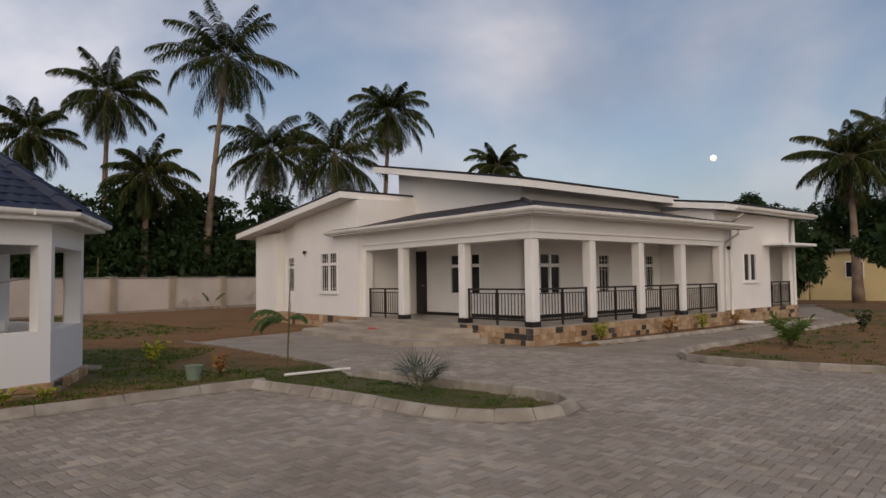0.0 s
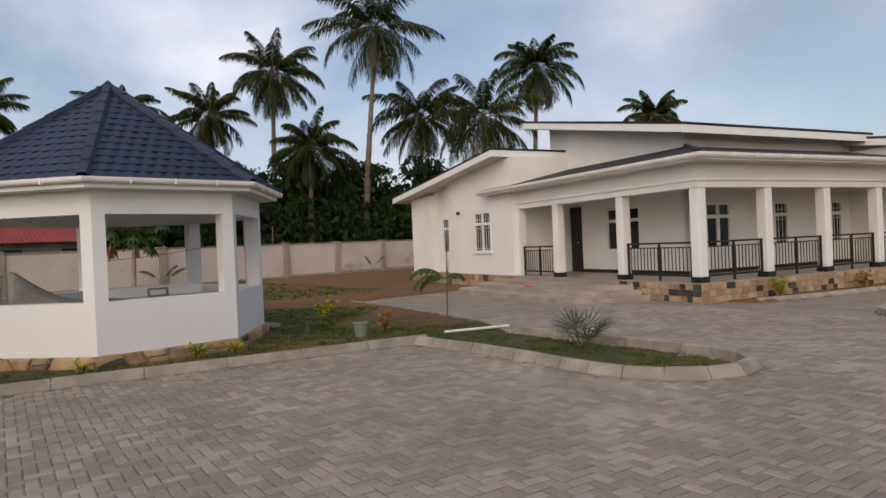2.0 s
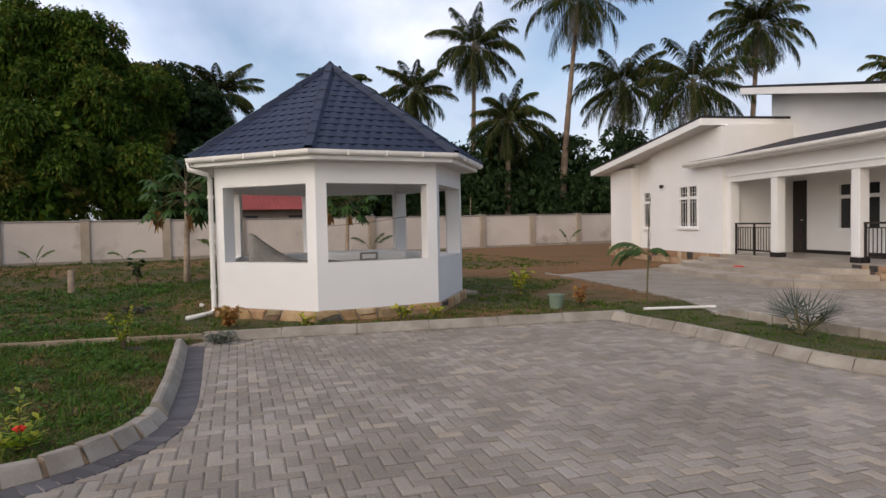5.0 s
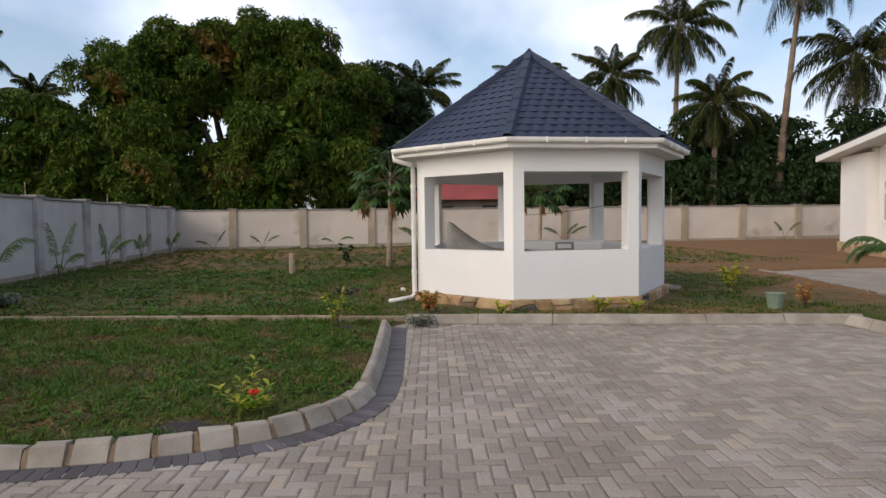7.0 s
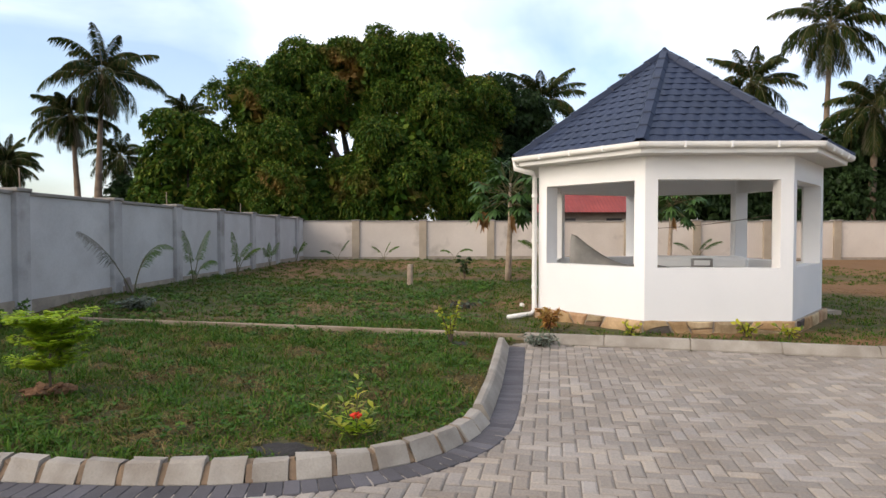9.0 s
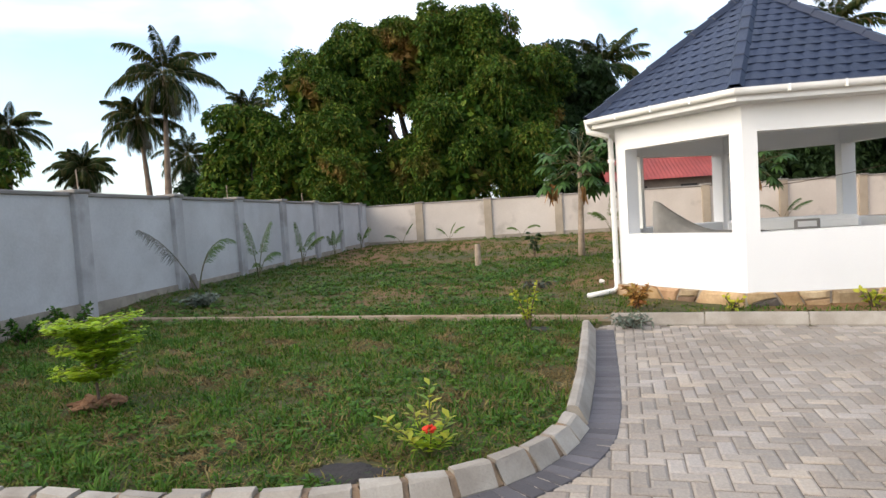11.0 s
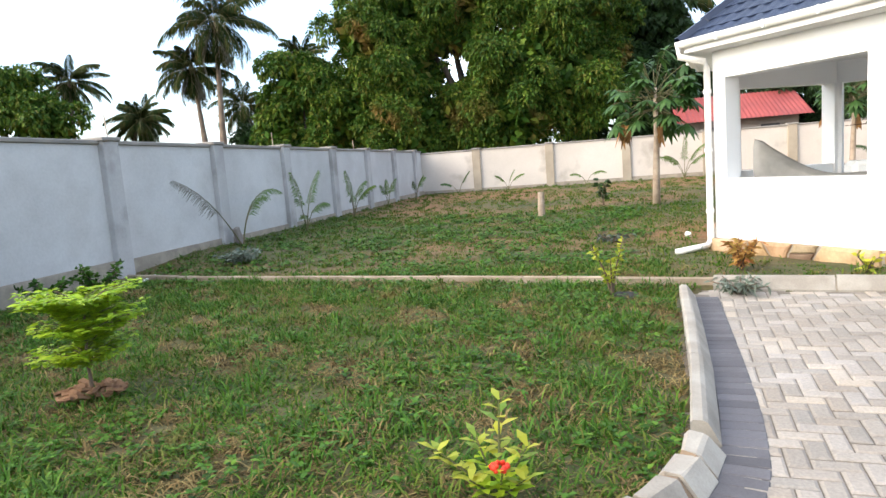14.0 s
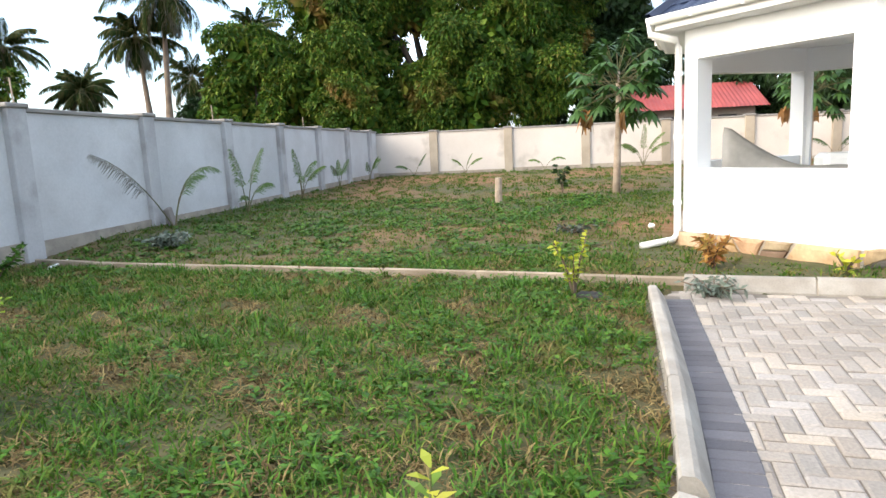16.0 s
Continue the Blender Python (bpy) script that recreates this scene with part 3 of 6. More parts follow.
def make_gazebo():
    g = thing("gazebo", Matrix.Translation((*GZ, 0)), "white seven-sided garden gazebo with dark blue tiled roof", "gazebo")
    side = 2 * GR * math.sin(math.pi / GN)
    entry = 3
    for k in range(GN):
        a, b = gz_pt(GR, k), gz_pt(GR, k + 1)
        am, bmid = gz_pt(GR - 0.26, k), gz_pt(GR - 0.26, k + 1)
        d = (b - a).normalized()
        # beam, mitred
        bm = bmesh.new()
        prism(bm, [(a.x, a.y), (b.x, b.y), (bmid.x, bmid.y), (am.x, am.y)], 2.25, 2.594)
        part("beam", bm, M_WHITE, g)
        # half posts at both ends are one post per corner
        p = gz_pt(GR, k)
        prev = gz_pt(GR, k - 1)
        e1 = (b - a).normalized()
        e0 = (prev - p).normalized()
        inn = gz_pt(GR - 0.30, k)
        w = 0.185
        i1 = Vector((-e1.y, e1.x, 0)) * 0.26
        i0 = Vector((e0.y, -e0.x, 0)) * 0.26
        q1, q0 = p + e1 * w, p + e0 * w
        bm = bmesh.new()
        z0 = 0.965 if k != entry and k != entry + 1 else 0.2
        prism(bm, [(p.x, p.y), (q1.x, q1.y), ((q1 + i1).x, (q1 + i1).y), (inn.x, inn.y), ((q0 + i0).x, (q0 + i0).y), (q0.x, q0.y)], z0, 2.25)
        part("post", bm, M_WHITE, g)
        if k != entry:
            bm = bmesh.new()
            prism(bm, [(a.x, a.y), (b.x, b.y), (bmid.x, bmid.y), (am.x, am.y)], 0.19, 0.965)
            part("parapet", bm, M_WHITE, g)
    # floor and plinth core
    bm = bmesh.new()
    prism(bm, [tuple(gz_pt(GR - 0.01, k).xy) for k in range(GN)], -0.2, 0.185)
    part("floor_slab", bm, M_MORTAR, g)
    # soffit
    bm = bmesh.new()
    prism(bm, [tuple(gz_pt(2.775, k).xy) for k in range(GN)], 2.595, 2.622)
    part("soffit", bm, M_SOFFIT, g)
    # fascia and gutter rings
    ring = [gz_pt(2.80, k, 2.60) for k in range(GN)]
    bm = bmesh.new()
    extrude_along(bm, [(-0.02, 0.0), (0.02, 0.0), (0.02, 0.13), (-0.02, 0.13)], ring, True)
    part("fascia", bm, M_TRIM, g)
    bm = bmesh.new()
    prof = [(0.022, 0.06)] + [(0.075 + 0.055 * math.cos(t), 0.12 + 0.058 * math.sin(t)) for t in np.linspace(math.pi * 1.05, 2 * math.pi, 8)] + [(0.13, 0.145), (0.118, 0.145), (0.11, 0.12), (0.075, 0.085), (0.035, 0.12), (0.022, 0.12)]
    extrude_along(bm, prof, ring, True)
    part("gutter", bm, M_PVC, g, "white half-round plastic gutter")
    for k in range(GN):
        a, b = gz_pt(2.945, k), gz_pt(2.945, k + 1)
        for s in np.arange(0.25, 1, 0.25):
            c = a.lerp(b, s)
            bm = bmesh.new()
            d = (b - a).normalized()
            m = Matrix(((d.x, -d.y, 0, c.x), (d.y, d.x, 0, c.y), (0, 0, 1, 0), (0, 0, 0, 1)))
            box(bm, -0.012, 0.012, -0.005, 0.03, 2.66, 2.75, m)
            part("gutter_clip", bm, M_TRIM, g)
    # roof sheets: stepped courses with a scalloped foot
    apex = Vector((0, -0.12, 4.66))
    rows = 15
    for k in range(GN):
        a, b = gz_pt(2.88, k, 2.735), gz_pt(2.88, k + 1, 2.735)
        nrm = (b - a).cross(apex - a).normalized()
        if nrm.z < 0:
            nrm.negate()
        bm = bmesh.new()
        base = (b - a).length
        for r in range(rows):
            f0, f1 = r / rows, (r + 1) / rows
            lo0, lo1 = a.lerp(apex, f0), b.lerp(apex, f0)
            hi0, hi1 = a.lerp(apex, f1), b.lerp(apex, f1)
            w = (lo1 - lo0).length
            n = max(2, int(w / 0.034))
            mid = lo0.lerp(lo1, 0.5)
            along = (lo1 - lo0).normalized()
            up = (apex - mid).normalized()
            foot, low, high = [], [], []
            for i in range(n + 1):
                s = i / n
                p = lo0.lerp(lo1, s)
                x = (p - mid).dot(along) + (0.10 if r % 2 else 0)
                wave = 0.5 + 0.5 * math.cos(2 * math.pi * x / 0.20)
                edge = 0.35 if 0 < i < n else 0
                foot.append(bm.verts.new(p - up * 0.055 * wave * edge * 2 + nrm * 0.002))
                low.append(bm.verts.new(p - up * 0.055 * wave * edge * 2 + nrm * (0.011 + 0.015 * wave)))
                q = hi0.lerp(hi1, s) if r < rows - 1 else apex
                high.append(bm.verts.new(q + nrm * (0.004 + (0.006 * wave if r < rows - 1 else 0))))
            for i in range(n):
                bm.faces.new((foot[i], foot[i + 1], low[i + 1], low[i]))
                if r < rows - 1:
                    bm.faces.new((low[i], low[i + 1], high[i + 1], high[i]))
                else:
                    bm.faces.new((low[i], low[i + 1], high[i]))
        part("roof_sheet", bm, M_ROOF, g)
        # hip capping
        bm = bmesh.new()
        pts = [gz_pt(2.90, k, 2.75).lerp(apex + Vector((0, 0, 0.03)), t) for t in np.linspace(0, 1, 9)]
        d = (pts[-1] - pts[0]).normalized()
        side_v = d.cross(Vector((0, 0, 1))).normalized()
        upn = side_v.cross(d).normalized()
        prof = [(-0.105, -0.045), (-0.055, 0.035), (0.055, 0.035), (0.105, -0.045)]
        last = None
        for i in range(8):
            for p, lift in ((pts[i], 0.016), (pts[i + 1] - d * 0.01, 0.0)):
                row = [bm.verts.new(p + side_v * u + upn * (v + lift)) for u, v in prof]
                for j in range(3 if last else 0):
                    bm.faces.new((last[j], last[j + 1], row[j + 1], row[j]))
                last = row
        part("hip_cap", bm, M_ROOF, g)
    bm = bmesh.new()
    bmesh.ops.create_cone(bm, cap_ends=True, segments=14, radius1=0.12, radius2=0.02, depth=0.12, matrix=Matrix.Translation((0, -0.12, 4.70)))
    part("roof_finial_cap", bm, M_ROOF, g)
    # downpipe on the corner next to the lawn, with its shoe along the ground
    c = gz_pt(GR + 0.075, -1)
    o = gz_pt(2.89, -1)
    bm = bmesh.new()
    tube(bm, [(o.x, o.y, 2.68), (o.x, o.y, 2.56), (c.x + 0.06, c.y - 0.04, 2.48), (c.x, c.y, 2.40), (c.x, c.y, 1.2), (c.x, c.y, 0.16), (c.x + 0.03, c.y - 0.05, 0.09), (c.x + 0.28, c.y - 0.47, 0.06)], 0.042, 10)
    part("downpipe", bm, M_PVC, g, "white plastic downpipe with a shoe along the ground", True)
    for z in (0.55, 1.35, 2.1):
        bm = bmesh.new()
        bmesh.ops.create_cone(bm, cap_ends=True, segments=12, radius1=0.052, radius2=0.052, depth=0.05, matrix=Matrix.Translation((c.x, c.y, z)))
        part("pipe_bracket", bm, M_PVC, g)
    # thin cord tied across two posts
    p, q = gz_pt(GR - 0.02, 2, 1.95), gz_pt(GR - 0.6, 4, 1.55)
    bm = bmesh.new()
    tube(bm, [p.lerp(q, t) + Vector((0, 0, -0.35 * t * (1 - t))) for t in np.linspace(0, 1, 9)], 0.006, 5)
    part("cord", bm, M_TWIG, g)
    return g


gazebo = make_gazebo()


def make_entry_step():
    a, b = gz_pt(GR, 2), gz_pt(GR, 3)
    m = Matrix.Translation((*GZ, 0))
    bm = bmesh.new()
    d = (b - a).normalized()
    side_box(bm, a, b, 0.25, 1.7, -0.62, -0.10, 0.0, 0.09)
    bevelled(bm, 0.015)
    ob = part("entry_step", bm, M_KERB)
    ob.matrix_basis = m
    tagged(ob, "low grey concrete step beside the gazebo", "step")


make_entry_step()


def make_gazebo_contents():
    gm = Matrix.Translation((*GZ, 0))
    # bench wall with a white slab on top
    b = thing("bench", gm @ pose(-0.55, 0.55, 0.185, 0, 0, 83), "long white bench inside the gazebo", "bench")
    boxpart("bench_base", (-0.85, 0.85, -0.22, 0.22, 0, 0.62), M_WHITE, b, 0.01)
    boxpart("bench_top", (-0.95, 0.95, -0.30, 0.30, 0.62, 0.85), M_TRIM, b, 0.06)
    # chair whose back shows above the bench
    c = thing("plastic_chair", gm @ pose(0.30, 0.52, 0.185, 0, 0, 83), "grey plastic chair beside the bench", "chair")
    boxpart("seat", (-0.22, 0.22, -0.2, 0.22, 0.40, 0.44), M_TARP, c, 0.015)
    for x in (-0.19, 0.19):
        for y in (-0.17, 0.19):
            boxpart("leg", (x - 0.02, x + 0.02, y - 0.02, y + 0.02, 0, 0.4), M_TARP, c, 0.006)
    bm = bmesh.new()
    extrude_along(bm, [(-0.015, 0), (0.015, 0), (0.015, 0.035), (-0.015, 0.035)], [(-0.16, 0.22, 0.80), (0.16, 0.22, 0.80)])
    for x in (-0.16, 0.16):
        box(bm, x - 0.02, x + 0.02, 0.20, 0.235, 0.44, 0.83)
    box(bm, -0.16, 0.16, 0.205, 0.23, 0.66, 0.71)
    part("backrest", bm, M_TARP, c)
    # tarpaulin draped over a frame
    t = thing("tarpaulin", gm @ pose(-0.15, -1.0, 0.185, 0, 0, 62), "grey tarpaulin draped over a stack inside the gazebo", "tarpaulin")
    bm = bmesh.new()
    n = 18
    grid = []
    for i in range(n + 1):
        row = []
        for j in range(9):
            s, v = i / n, j / 8
            x = -0.75 + 1.9 * s
            y = (-0.4 + 0.8 * v) * (0.25 + 0.75 * min(1, s * 1.5))
            peak = 1.34 - 0.55 * (1 - (1 - min(1, s * 1.6)) ** 2.2) - 0.10 * s
            z = peak - 0.16 * abs(v - 0.5) * 2 - 0.018 * math.sin(11 * s + 5 * v)
            if j in (0, 8):
                z = 0.02
            if i in (0, n):
                z *= 0.95
            row.append(bm.verts.new((x, y, max(z, 0.01))))
        grid.append(row)
    for i in range(n):
        for j in range(8):
            bm.faces.new((grid[i][j], grid[i + 1][j], grid[i + 1][j + 1], grid[i][j + 1]))
    bm.faces.new([grid[0][j] for j in range(9)])
    bm.faces.new([grid[n][j] for j in range(8, -1, -1)])
    part("sheet", bm, M_TARP, t, smooth=True)


make_gazebo_contents()


# ---- house ----
HF = 0.455       # floor level
HB = 2.63        # underside of the porch beam
house = thing("house", HOUSE_M, "white bungalow with columned corner porch and sloping roofs", "house")


def wall_run(axis, at, thick, a0, a1, z0, z1, openings, material=M_HOUSE, name="wall"):
    """A straight wall, one connected mesh, with openings (from, to, sill, head). axis 'x': runs along x at y = at."""
    bm = bmesh.new()
    ss = sorted({a0, a1, *(v for o in openings for v in o[:2])})
    zz = sorted({z0, z1, *(v for o in openings for v in o[2:])})
    solid = {}
    for i in range(len(ss) - 1):
        for k in range(len(zz) - 1):
            s, z = (ss[i] + ss[i + 1]) / 2, (zz[k] + zz[k + 1]) / 2
            solid[i, k] = not any(o[0] < s < o[1] and o[2] < z < o[3] for o in openings)
    cache = {}

    def vert(i, k, side):
        if (i, k, side) not in cache:
            s, z = ss[i], zz[k]
            d = thick if side else 0.0
            cache[i, k, side] = bm.verts.new((s, at + d, z) if axis == "x" else (at - d, s, z))
        return cache[i, k, side]

    for (i, k), full in solid.items():
        if not full:
            continue
        for side in (0, 1):
            bm.faces.new([vert(a, b, side) for a, b in ((i, k), (i + 1, k), (i + 1, k + 1), (i, k + 1))])
        for (di, dk), (p, q) in (((-1, 0), ((i, k), (i, k + 1))), ((1, 0), ((i + 1, k), (i + 1, k + 1))), ((0, -1), ((i, k), (i + 1, k))), ((0, 1), ((i, k + 1), (i + 1, k + 1)))):
            if not solid.get((i + di, k + dk), False):
                bm.faces.new((vert(*p, 0), vert(*q, 0), vert(*q, 1), vert(*p, 1)))
    bmesh.ops.recalc_face_normals(bm, faces=bm.faces)
    return part(name, bm, material, house)


def place(axis, at):
    """Local frame of an opening: x along the wall, y into the wall, z up."""
    return (lambda s, d, z: Vector((s, at + d, z))) if axis == "x" else (lambda s, d, z: Vector((at - d, s, z)))


def fbox(bm, f, s0, s1, d0, d1, z0, z1):
    p, q = f(s0, d0, z0), f(s1, d1, z1)
    box(bm, min(p.x, q.x), max(p.x, q.x), min(p.y, q.y), max(p.y, q.y), z0, z1)


def window(axis, at, s0, s1, z0, z1, transom=True, leaves=2, grille=True, open_leaf=False):
    f = place(axis, at)
    w = new("window")
    w.parent = house
    bm = bmesh.new()
    t = 0.055
    fbox(bm, f, s0 - 0.02, s0 + t, -0.02, 0.10, z0, z1)
    fbox(bm, f, s1 - t, s1 + 0.02, -0.02, 0.10, z0, z1)
    fbox(bm, f, s0 + t, s1 - t, -0.02, 0.10, z0, z0 + t)
    fbox(bm, f, s0 + t, s1 - t, -0.02, 0.10, z1 - t, z1)
    zt = z1 - 0.30 * (z1 - z0) if transom else z1
    if transom:
        fbox(bm, f, s0 + t, s1 - t, -0.02, 0.10, zt - 0.05, zt + 0.05)
    for k in range(1, leaves):
        s = s0 + (s1 - s0) * k / leaves
        fbox(bm, f, s - 0.04, s + 0.04, -0.018, 0.09, z0 + t, z1 - t)
    part("window_frame", bm, M_TRIM, w)
    bm = bmesh.new()
    fbox(bm, f, s0 - 0.07, s1 + 0.07, -0.06, 0.0, z0 - 0.06, z0)
    part("window_sill", bm, M_TRIM, w)
    for k in range(leaves):
        a, b = s0 + (s1 - s0) * k / leaves, s0 + (s1 - s0) * (k + 1) / leaves
        for zz0, zz1 in (((z0, zt), (zt, z1)) if transom else ((z0, z1),)):
            bm = bmesh.new()
            fbox(bm, f, a + 0.02, b - 0.02, 0.045, 0.052, zz0 + 0.02, zz1 - 0.02)
            part("pane", bm, M_GLASS, w, "dark reflective glass pane")
    if grille:
        for k in range(leaves):
            a, b = s0 + (s1 - s0) * k / leaves, s0 + (s1 - s0) * (k + 1) / leaves
            bm = bmesh.new()
            for u in (0.36, 0.64):
                s = a + (b - a) * u
                fbox(bm, f, s - 0.006, s + 0.006, 0.014, 0.026, z0 + t, z1 - t)
            for z in ((z0 + 0.13, zt - 0.14, zt + 0.16) if transom else (z0 + 0.2, z1 - 0.2)):
                fbox(bm, f, a + 0.03, b - 0.03, 0.015, 0.025, z - 0.006, z + 0.006)
            part("grille", bm, M_TRIM, w, "white burglar bars")
    # black panel behind the glass, standing in for the darkness of the room
    bm = bmesh.new()
    fbox(bm, f, s0, s1, 0.13, 0.16, z0, z1)
    part("dark_room_panel", bm, M_BLACK, w, "black panel standing in for the unlit room behind the glass")
    if open_leaf:
        bm = bmesh.new()
        fbox(bm, f, s1 - 0.02, s1 + 0.02, -0.42, 0.0, z0 + 0.02, zt - 0.02)
        part("open_sash", bm, M_GLASS, w, "window sash standing open")
    return w


def make_house():
    # --- plinth cores and floors
    boxpart("porch_slab", (-7.30, 0.39, -0.24, 2.1, -0.3, HF), M_FLOOR, house, 0.0)
    boxpart("side_porch_slab", (-2.1, 0.39, 2.1, 9.25, -0.3, HF), M_FLOOR, house)
    boxpart("wing_plinth", (-15.5, -7.30, -0.33, 8.0, -0.3, HF - 0.003), M_MORTAR, house)
    boxpart("right_wing_plinth", (-8.0, 0.03, 9.25, 15.6, -0.3, HF - 0.003), M_MORTAR, house)
    # --- walls
    top = 3.55
    wall_run("x", 2.1, 0.18, -7.28, -2.1, HF, top, [(-7.25, -6.72, HF, 2.62), (-5.45, -3.95, 1.15, 2.48)])
    wall_run("y", -2.1, 0.18, 2.1, 9.25, HF, top, [(2.75, 3.75, 1.15, 2.42), (5.6, 6.22, 1.15, 2.42), (8.28, 8.82, 1.15, 2.42)])
    # left wing: front, recess, side
    wall_run("x", -0.3, 0.2, -11.9, -7.30, HF, 4.35, [(-9.82, -8.65, 1.25, 2.67)])
    wall_run("x", 0.05, 0.2, -13.4, -11.9, HF, 4.0, [(-13.10, -12.50, 1.22, 2.63)])
    wall_run("x", -0.3, 0.2, -15.4, -13.45, HF, 3.6, [])
    wall_run("y", -13.45, 0.2, -0.1, 0.25, HF, 3.75, [])
    wall_run("y", -11.9, -0.2, -0.1, 0.25, HF, 3.95, [])
    wall_run("y", -15.2, 0.2, -0.1, 8.0, HF, 3.5, [])
    wall_run("y", -7.30, 0.2, -0.1, 8.0, HF, 4.40, [])
    # right wing
    wall_run("x", 9.25, 0.2, -6.0, 0.0, HF, 3.98, [])
    wall_run("y", 0.0, 0.2, 9.45, 13.3, HF, 3.86, [(11.2, 12.22, 1.42, 2.46)])
    wall_run("y", -1.5, 0.2, 13.3, 15.4, HF, 3.86, [(13.7, 14.7, HF, 2.6)])
    wall_run("x", 15.2, 0.2, -6, -1.7, HF, 3.86, [])
    wall_run("x", 13.1, 0.2, -1.7, -0.2, HF, 3.86, [])
    boxpart("entry_column", (-0.28, 0.0, 15.0, 15.28, HF, 3.86), M_HOUSE, house, 0.01)
    boxpart("entry_lintel", (-1.5, 0.0, 13.3, 15.28, 2.84, 3.84), M_HOUSE, house)
    boxpart("entry_door", (-1.56, -1.5, 13.7, 14.7, HF, 2.6), M_DOOR, house, 0.0, "dark metal side door")
    boxpart("entry_canopy", (-0.8, 0.75, 12.75, 15.75, 2.74, 2.84), M_TRIM, house, 0.01, "flat white canopy slab")
    # upper volume under the high roof
    bm = bmesh.new()
    box(bm, -8.3, -2.1, 2.1, 9.4, top, 4.4)
    for v in bm.verts:
        if v.co.z > 4:
            v.co.z = 4.42 + (-v.co.x - 2.1) * 0.182
    part("clerestory_wall", bm, M_HOUSE, house)
    # back closure
    boxpart("back_wall", (-15.4, 0.0, 15.4, 15.6, -0.3, 3.8), M_HOUSE, house)
    # --- porch beam, ceiling
    boxpart("porch_beam_front", (-7.30, 0.31, -0.16, 0.16, HB, 3.22), M_HOUSE, house, 0.006)
    boxpart("porch_beam_side", (-0.01, 0.307, 0.16, 9.25, HB, 3.22), M_HOUSE, house, 0.006)
    boxpart("beam_moulding_front", (-7.30, 0.35, -0.20, -0.16, 2.78, 2.84), M_HOUSE, house, 0.01)
    boxpart("beam_moulding_side", (0.31, 0.35, -0.16, 9.25, 2.78, 2.84), M_HOUSE, house, 0.01)
    boxpart("porch_ceiling", (-7.28, -0.01, 0.16, 2.1, 2.95, 3.0), M_SOFFIT, house)
    boxpart("side_porch_ceiling", (-2.1, -0.01, 2.1, 9.25, 2.95, 3.0), M_SOFFIT, house)
    # --- porch roof: hipped lean-to round the corner
    ez, oz, ox = 3.36, 0.62, 0.82
    bm = bmesh.new()
    pts = dict(a=(-8.85, -oz, ez), b=(ox, -oz, ez), c=(ox, 10.1, ez), d=(-2.1, 10.1, 3.98), e=(-2.1, 2.1, 3.98), f=(-8.85, 2.1, 3.98))
    v = {k: bm.verts.new(p) for k, p in pts.items()}
    w = {k: bm.verts.new((p[0], p[1], p[2] - 0.05)) for k, p in pts.items()}
    bm.faces.new((v["a"], v["b"], v["e"], v["f"]))
    bm.faces.new((v["b"], v["c"], v["d"], v["e"]))
    bm.faces.new((w["f"], w["e"], w["b"], w["a"]))
    bm.faces.new((w["e"], w["d"], w["c"], w["b"]))
    for p, q in ("ab", "bc", "cd", "fa"):
        bm.faces.new((w[p], w[q], v[q], v[p]))
    part("porch_roof", bm, M_ROOF_H, house, "dark charcoal sheet roof over the porch")
    bm = bmesh.new()
    tube(bm, [(ox, -oz, ez + 0.02), (-2.1, 2.1, 4.0)], 0.06, 6)
    part("hip_cap", bm, M_ROOF_H, house)
    # soffit, fascia and gutter
    bm = bmesh.new()
    prism(bm, [(-8.85, -oz + 0.02), (ox - 0.02, -oz + 0.02), (ox - 0.02, 10.1), (0.31, 10.1), (0.31, -0.16), (-8.85, -0.16)], 3.19, 3.215)
    part("porch_soffit", bm, M_SOFFIT, house)
    eave = [(-8.85, -oz, 3.19), (ox, -oz, 3.19), (ox, 10.1, 3.19)]
    bm = bmesh.new()
    extrude_along(bm, [(-0.02, 0), (0.02, 0), (0.02, 0.15), (-0.02, 0.15)], eave)
    part("porch_fascia", bm, M_TRIM, house)
    prof = [(0.022, 0.05), (0.05, 0.035), (0.10, 0.045), (0.135, 0.09), (0.14, 0.15), (0.128, 0.15), (0.12, 0.10), (0.08, 0.06), (0.035, 0.075), (0.022, 0.15)]
    bm = bmesh.new()
    extrude_along(bm, prof, eave)
    part("porch_gutter", bm, M_PVC, house, "white plastic gutter")
    for s in np.arange(0.3, 10, 0.75):
        boxpart("gutter_clip", (ox + 0.13, ox + 0.147, s - 0.012, s + 0.012, 3.25, 3.35), M_TRIM, house)

    # --- sloping slab roofs with white edge boards
    def slab(name, corners, edge=0.20):
        c = [Vector(p) for p in corners]
        bm = bmesh.new()
        out = [(p - sum(c, Vector()) / 4) * Vector((1, 1, 0)) for p in c]
        up = [bm.verts.new(p + o * 0.008 + Vector((0, 0, 0.045))) for p, o in zip(c, out)]
        lo = [bm.verts.new(p + o * 0.008 - Vector((0, 0, 0.022))) for p, o in zip(c, out)]
        bm.faces.new(up)
        bm.faces.new(lo[::-1])
        for i in range(4):
            bm.faces.new((lo[i], lo[(i + 1) % 4], up[(i + 1) % 4], up[i]))
        bmesh.ops.recalc_face_normals(bm, faces=bm.faces)
        part(name, bm, M_ROOF_H, house, "dark sheet roof")
        for i in range(4):
            p, q = c[i], c[(i + 1) % 4]
            d = (q - p).normalized()
            nrm = Vector((d.y, -d.x, 0)).normalized()
            mid = (c[0] + c[1] + c[2] + c[3]) / 4
            if nrm.dot(p - mid) < 0:
                nrm.negate()
            bm = bmesh.new()
            quad = []
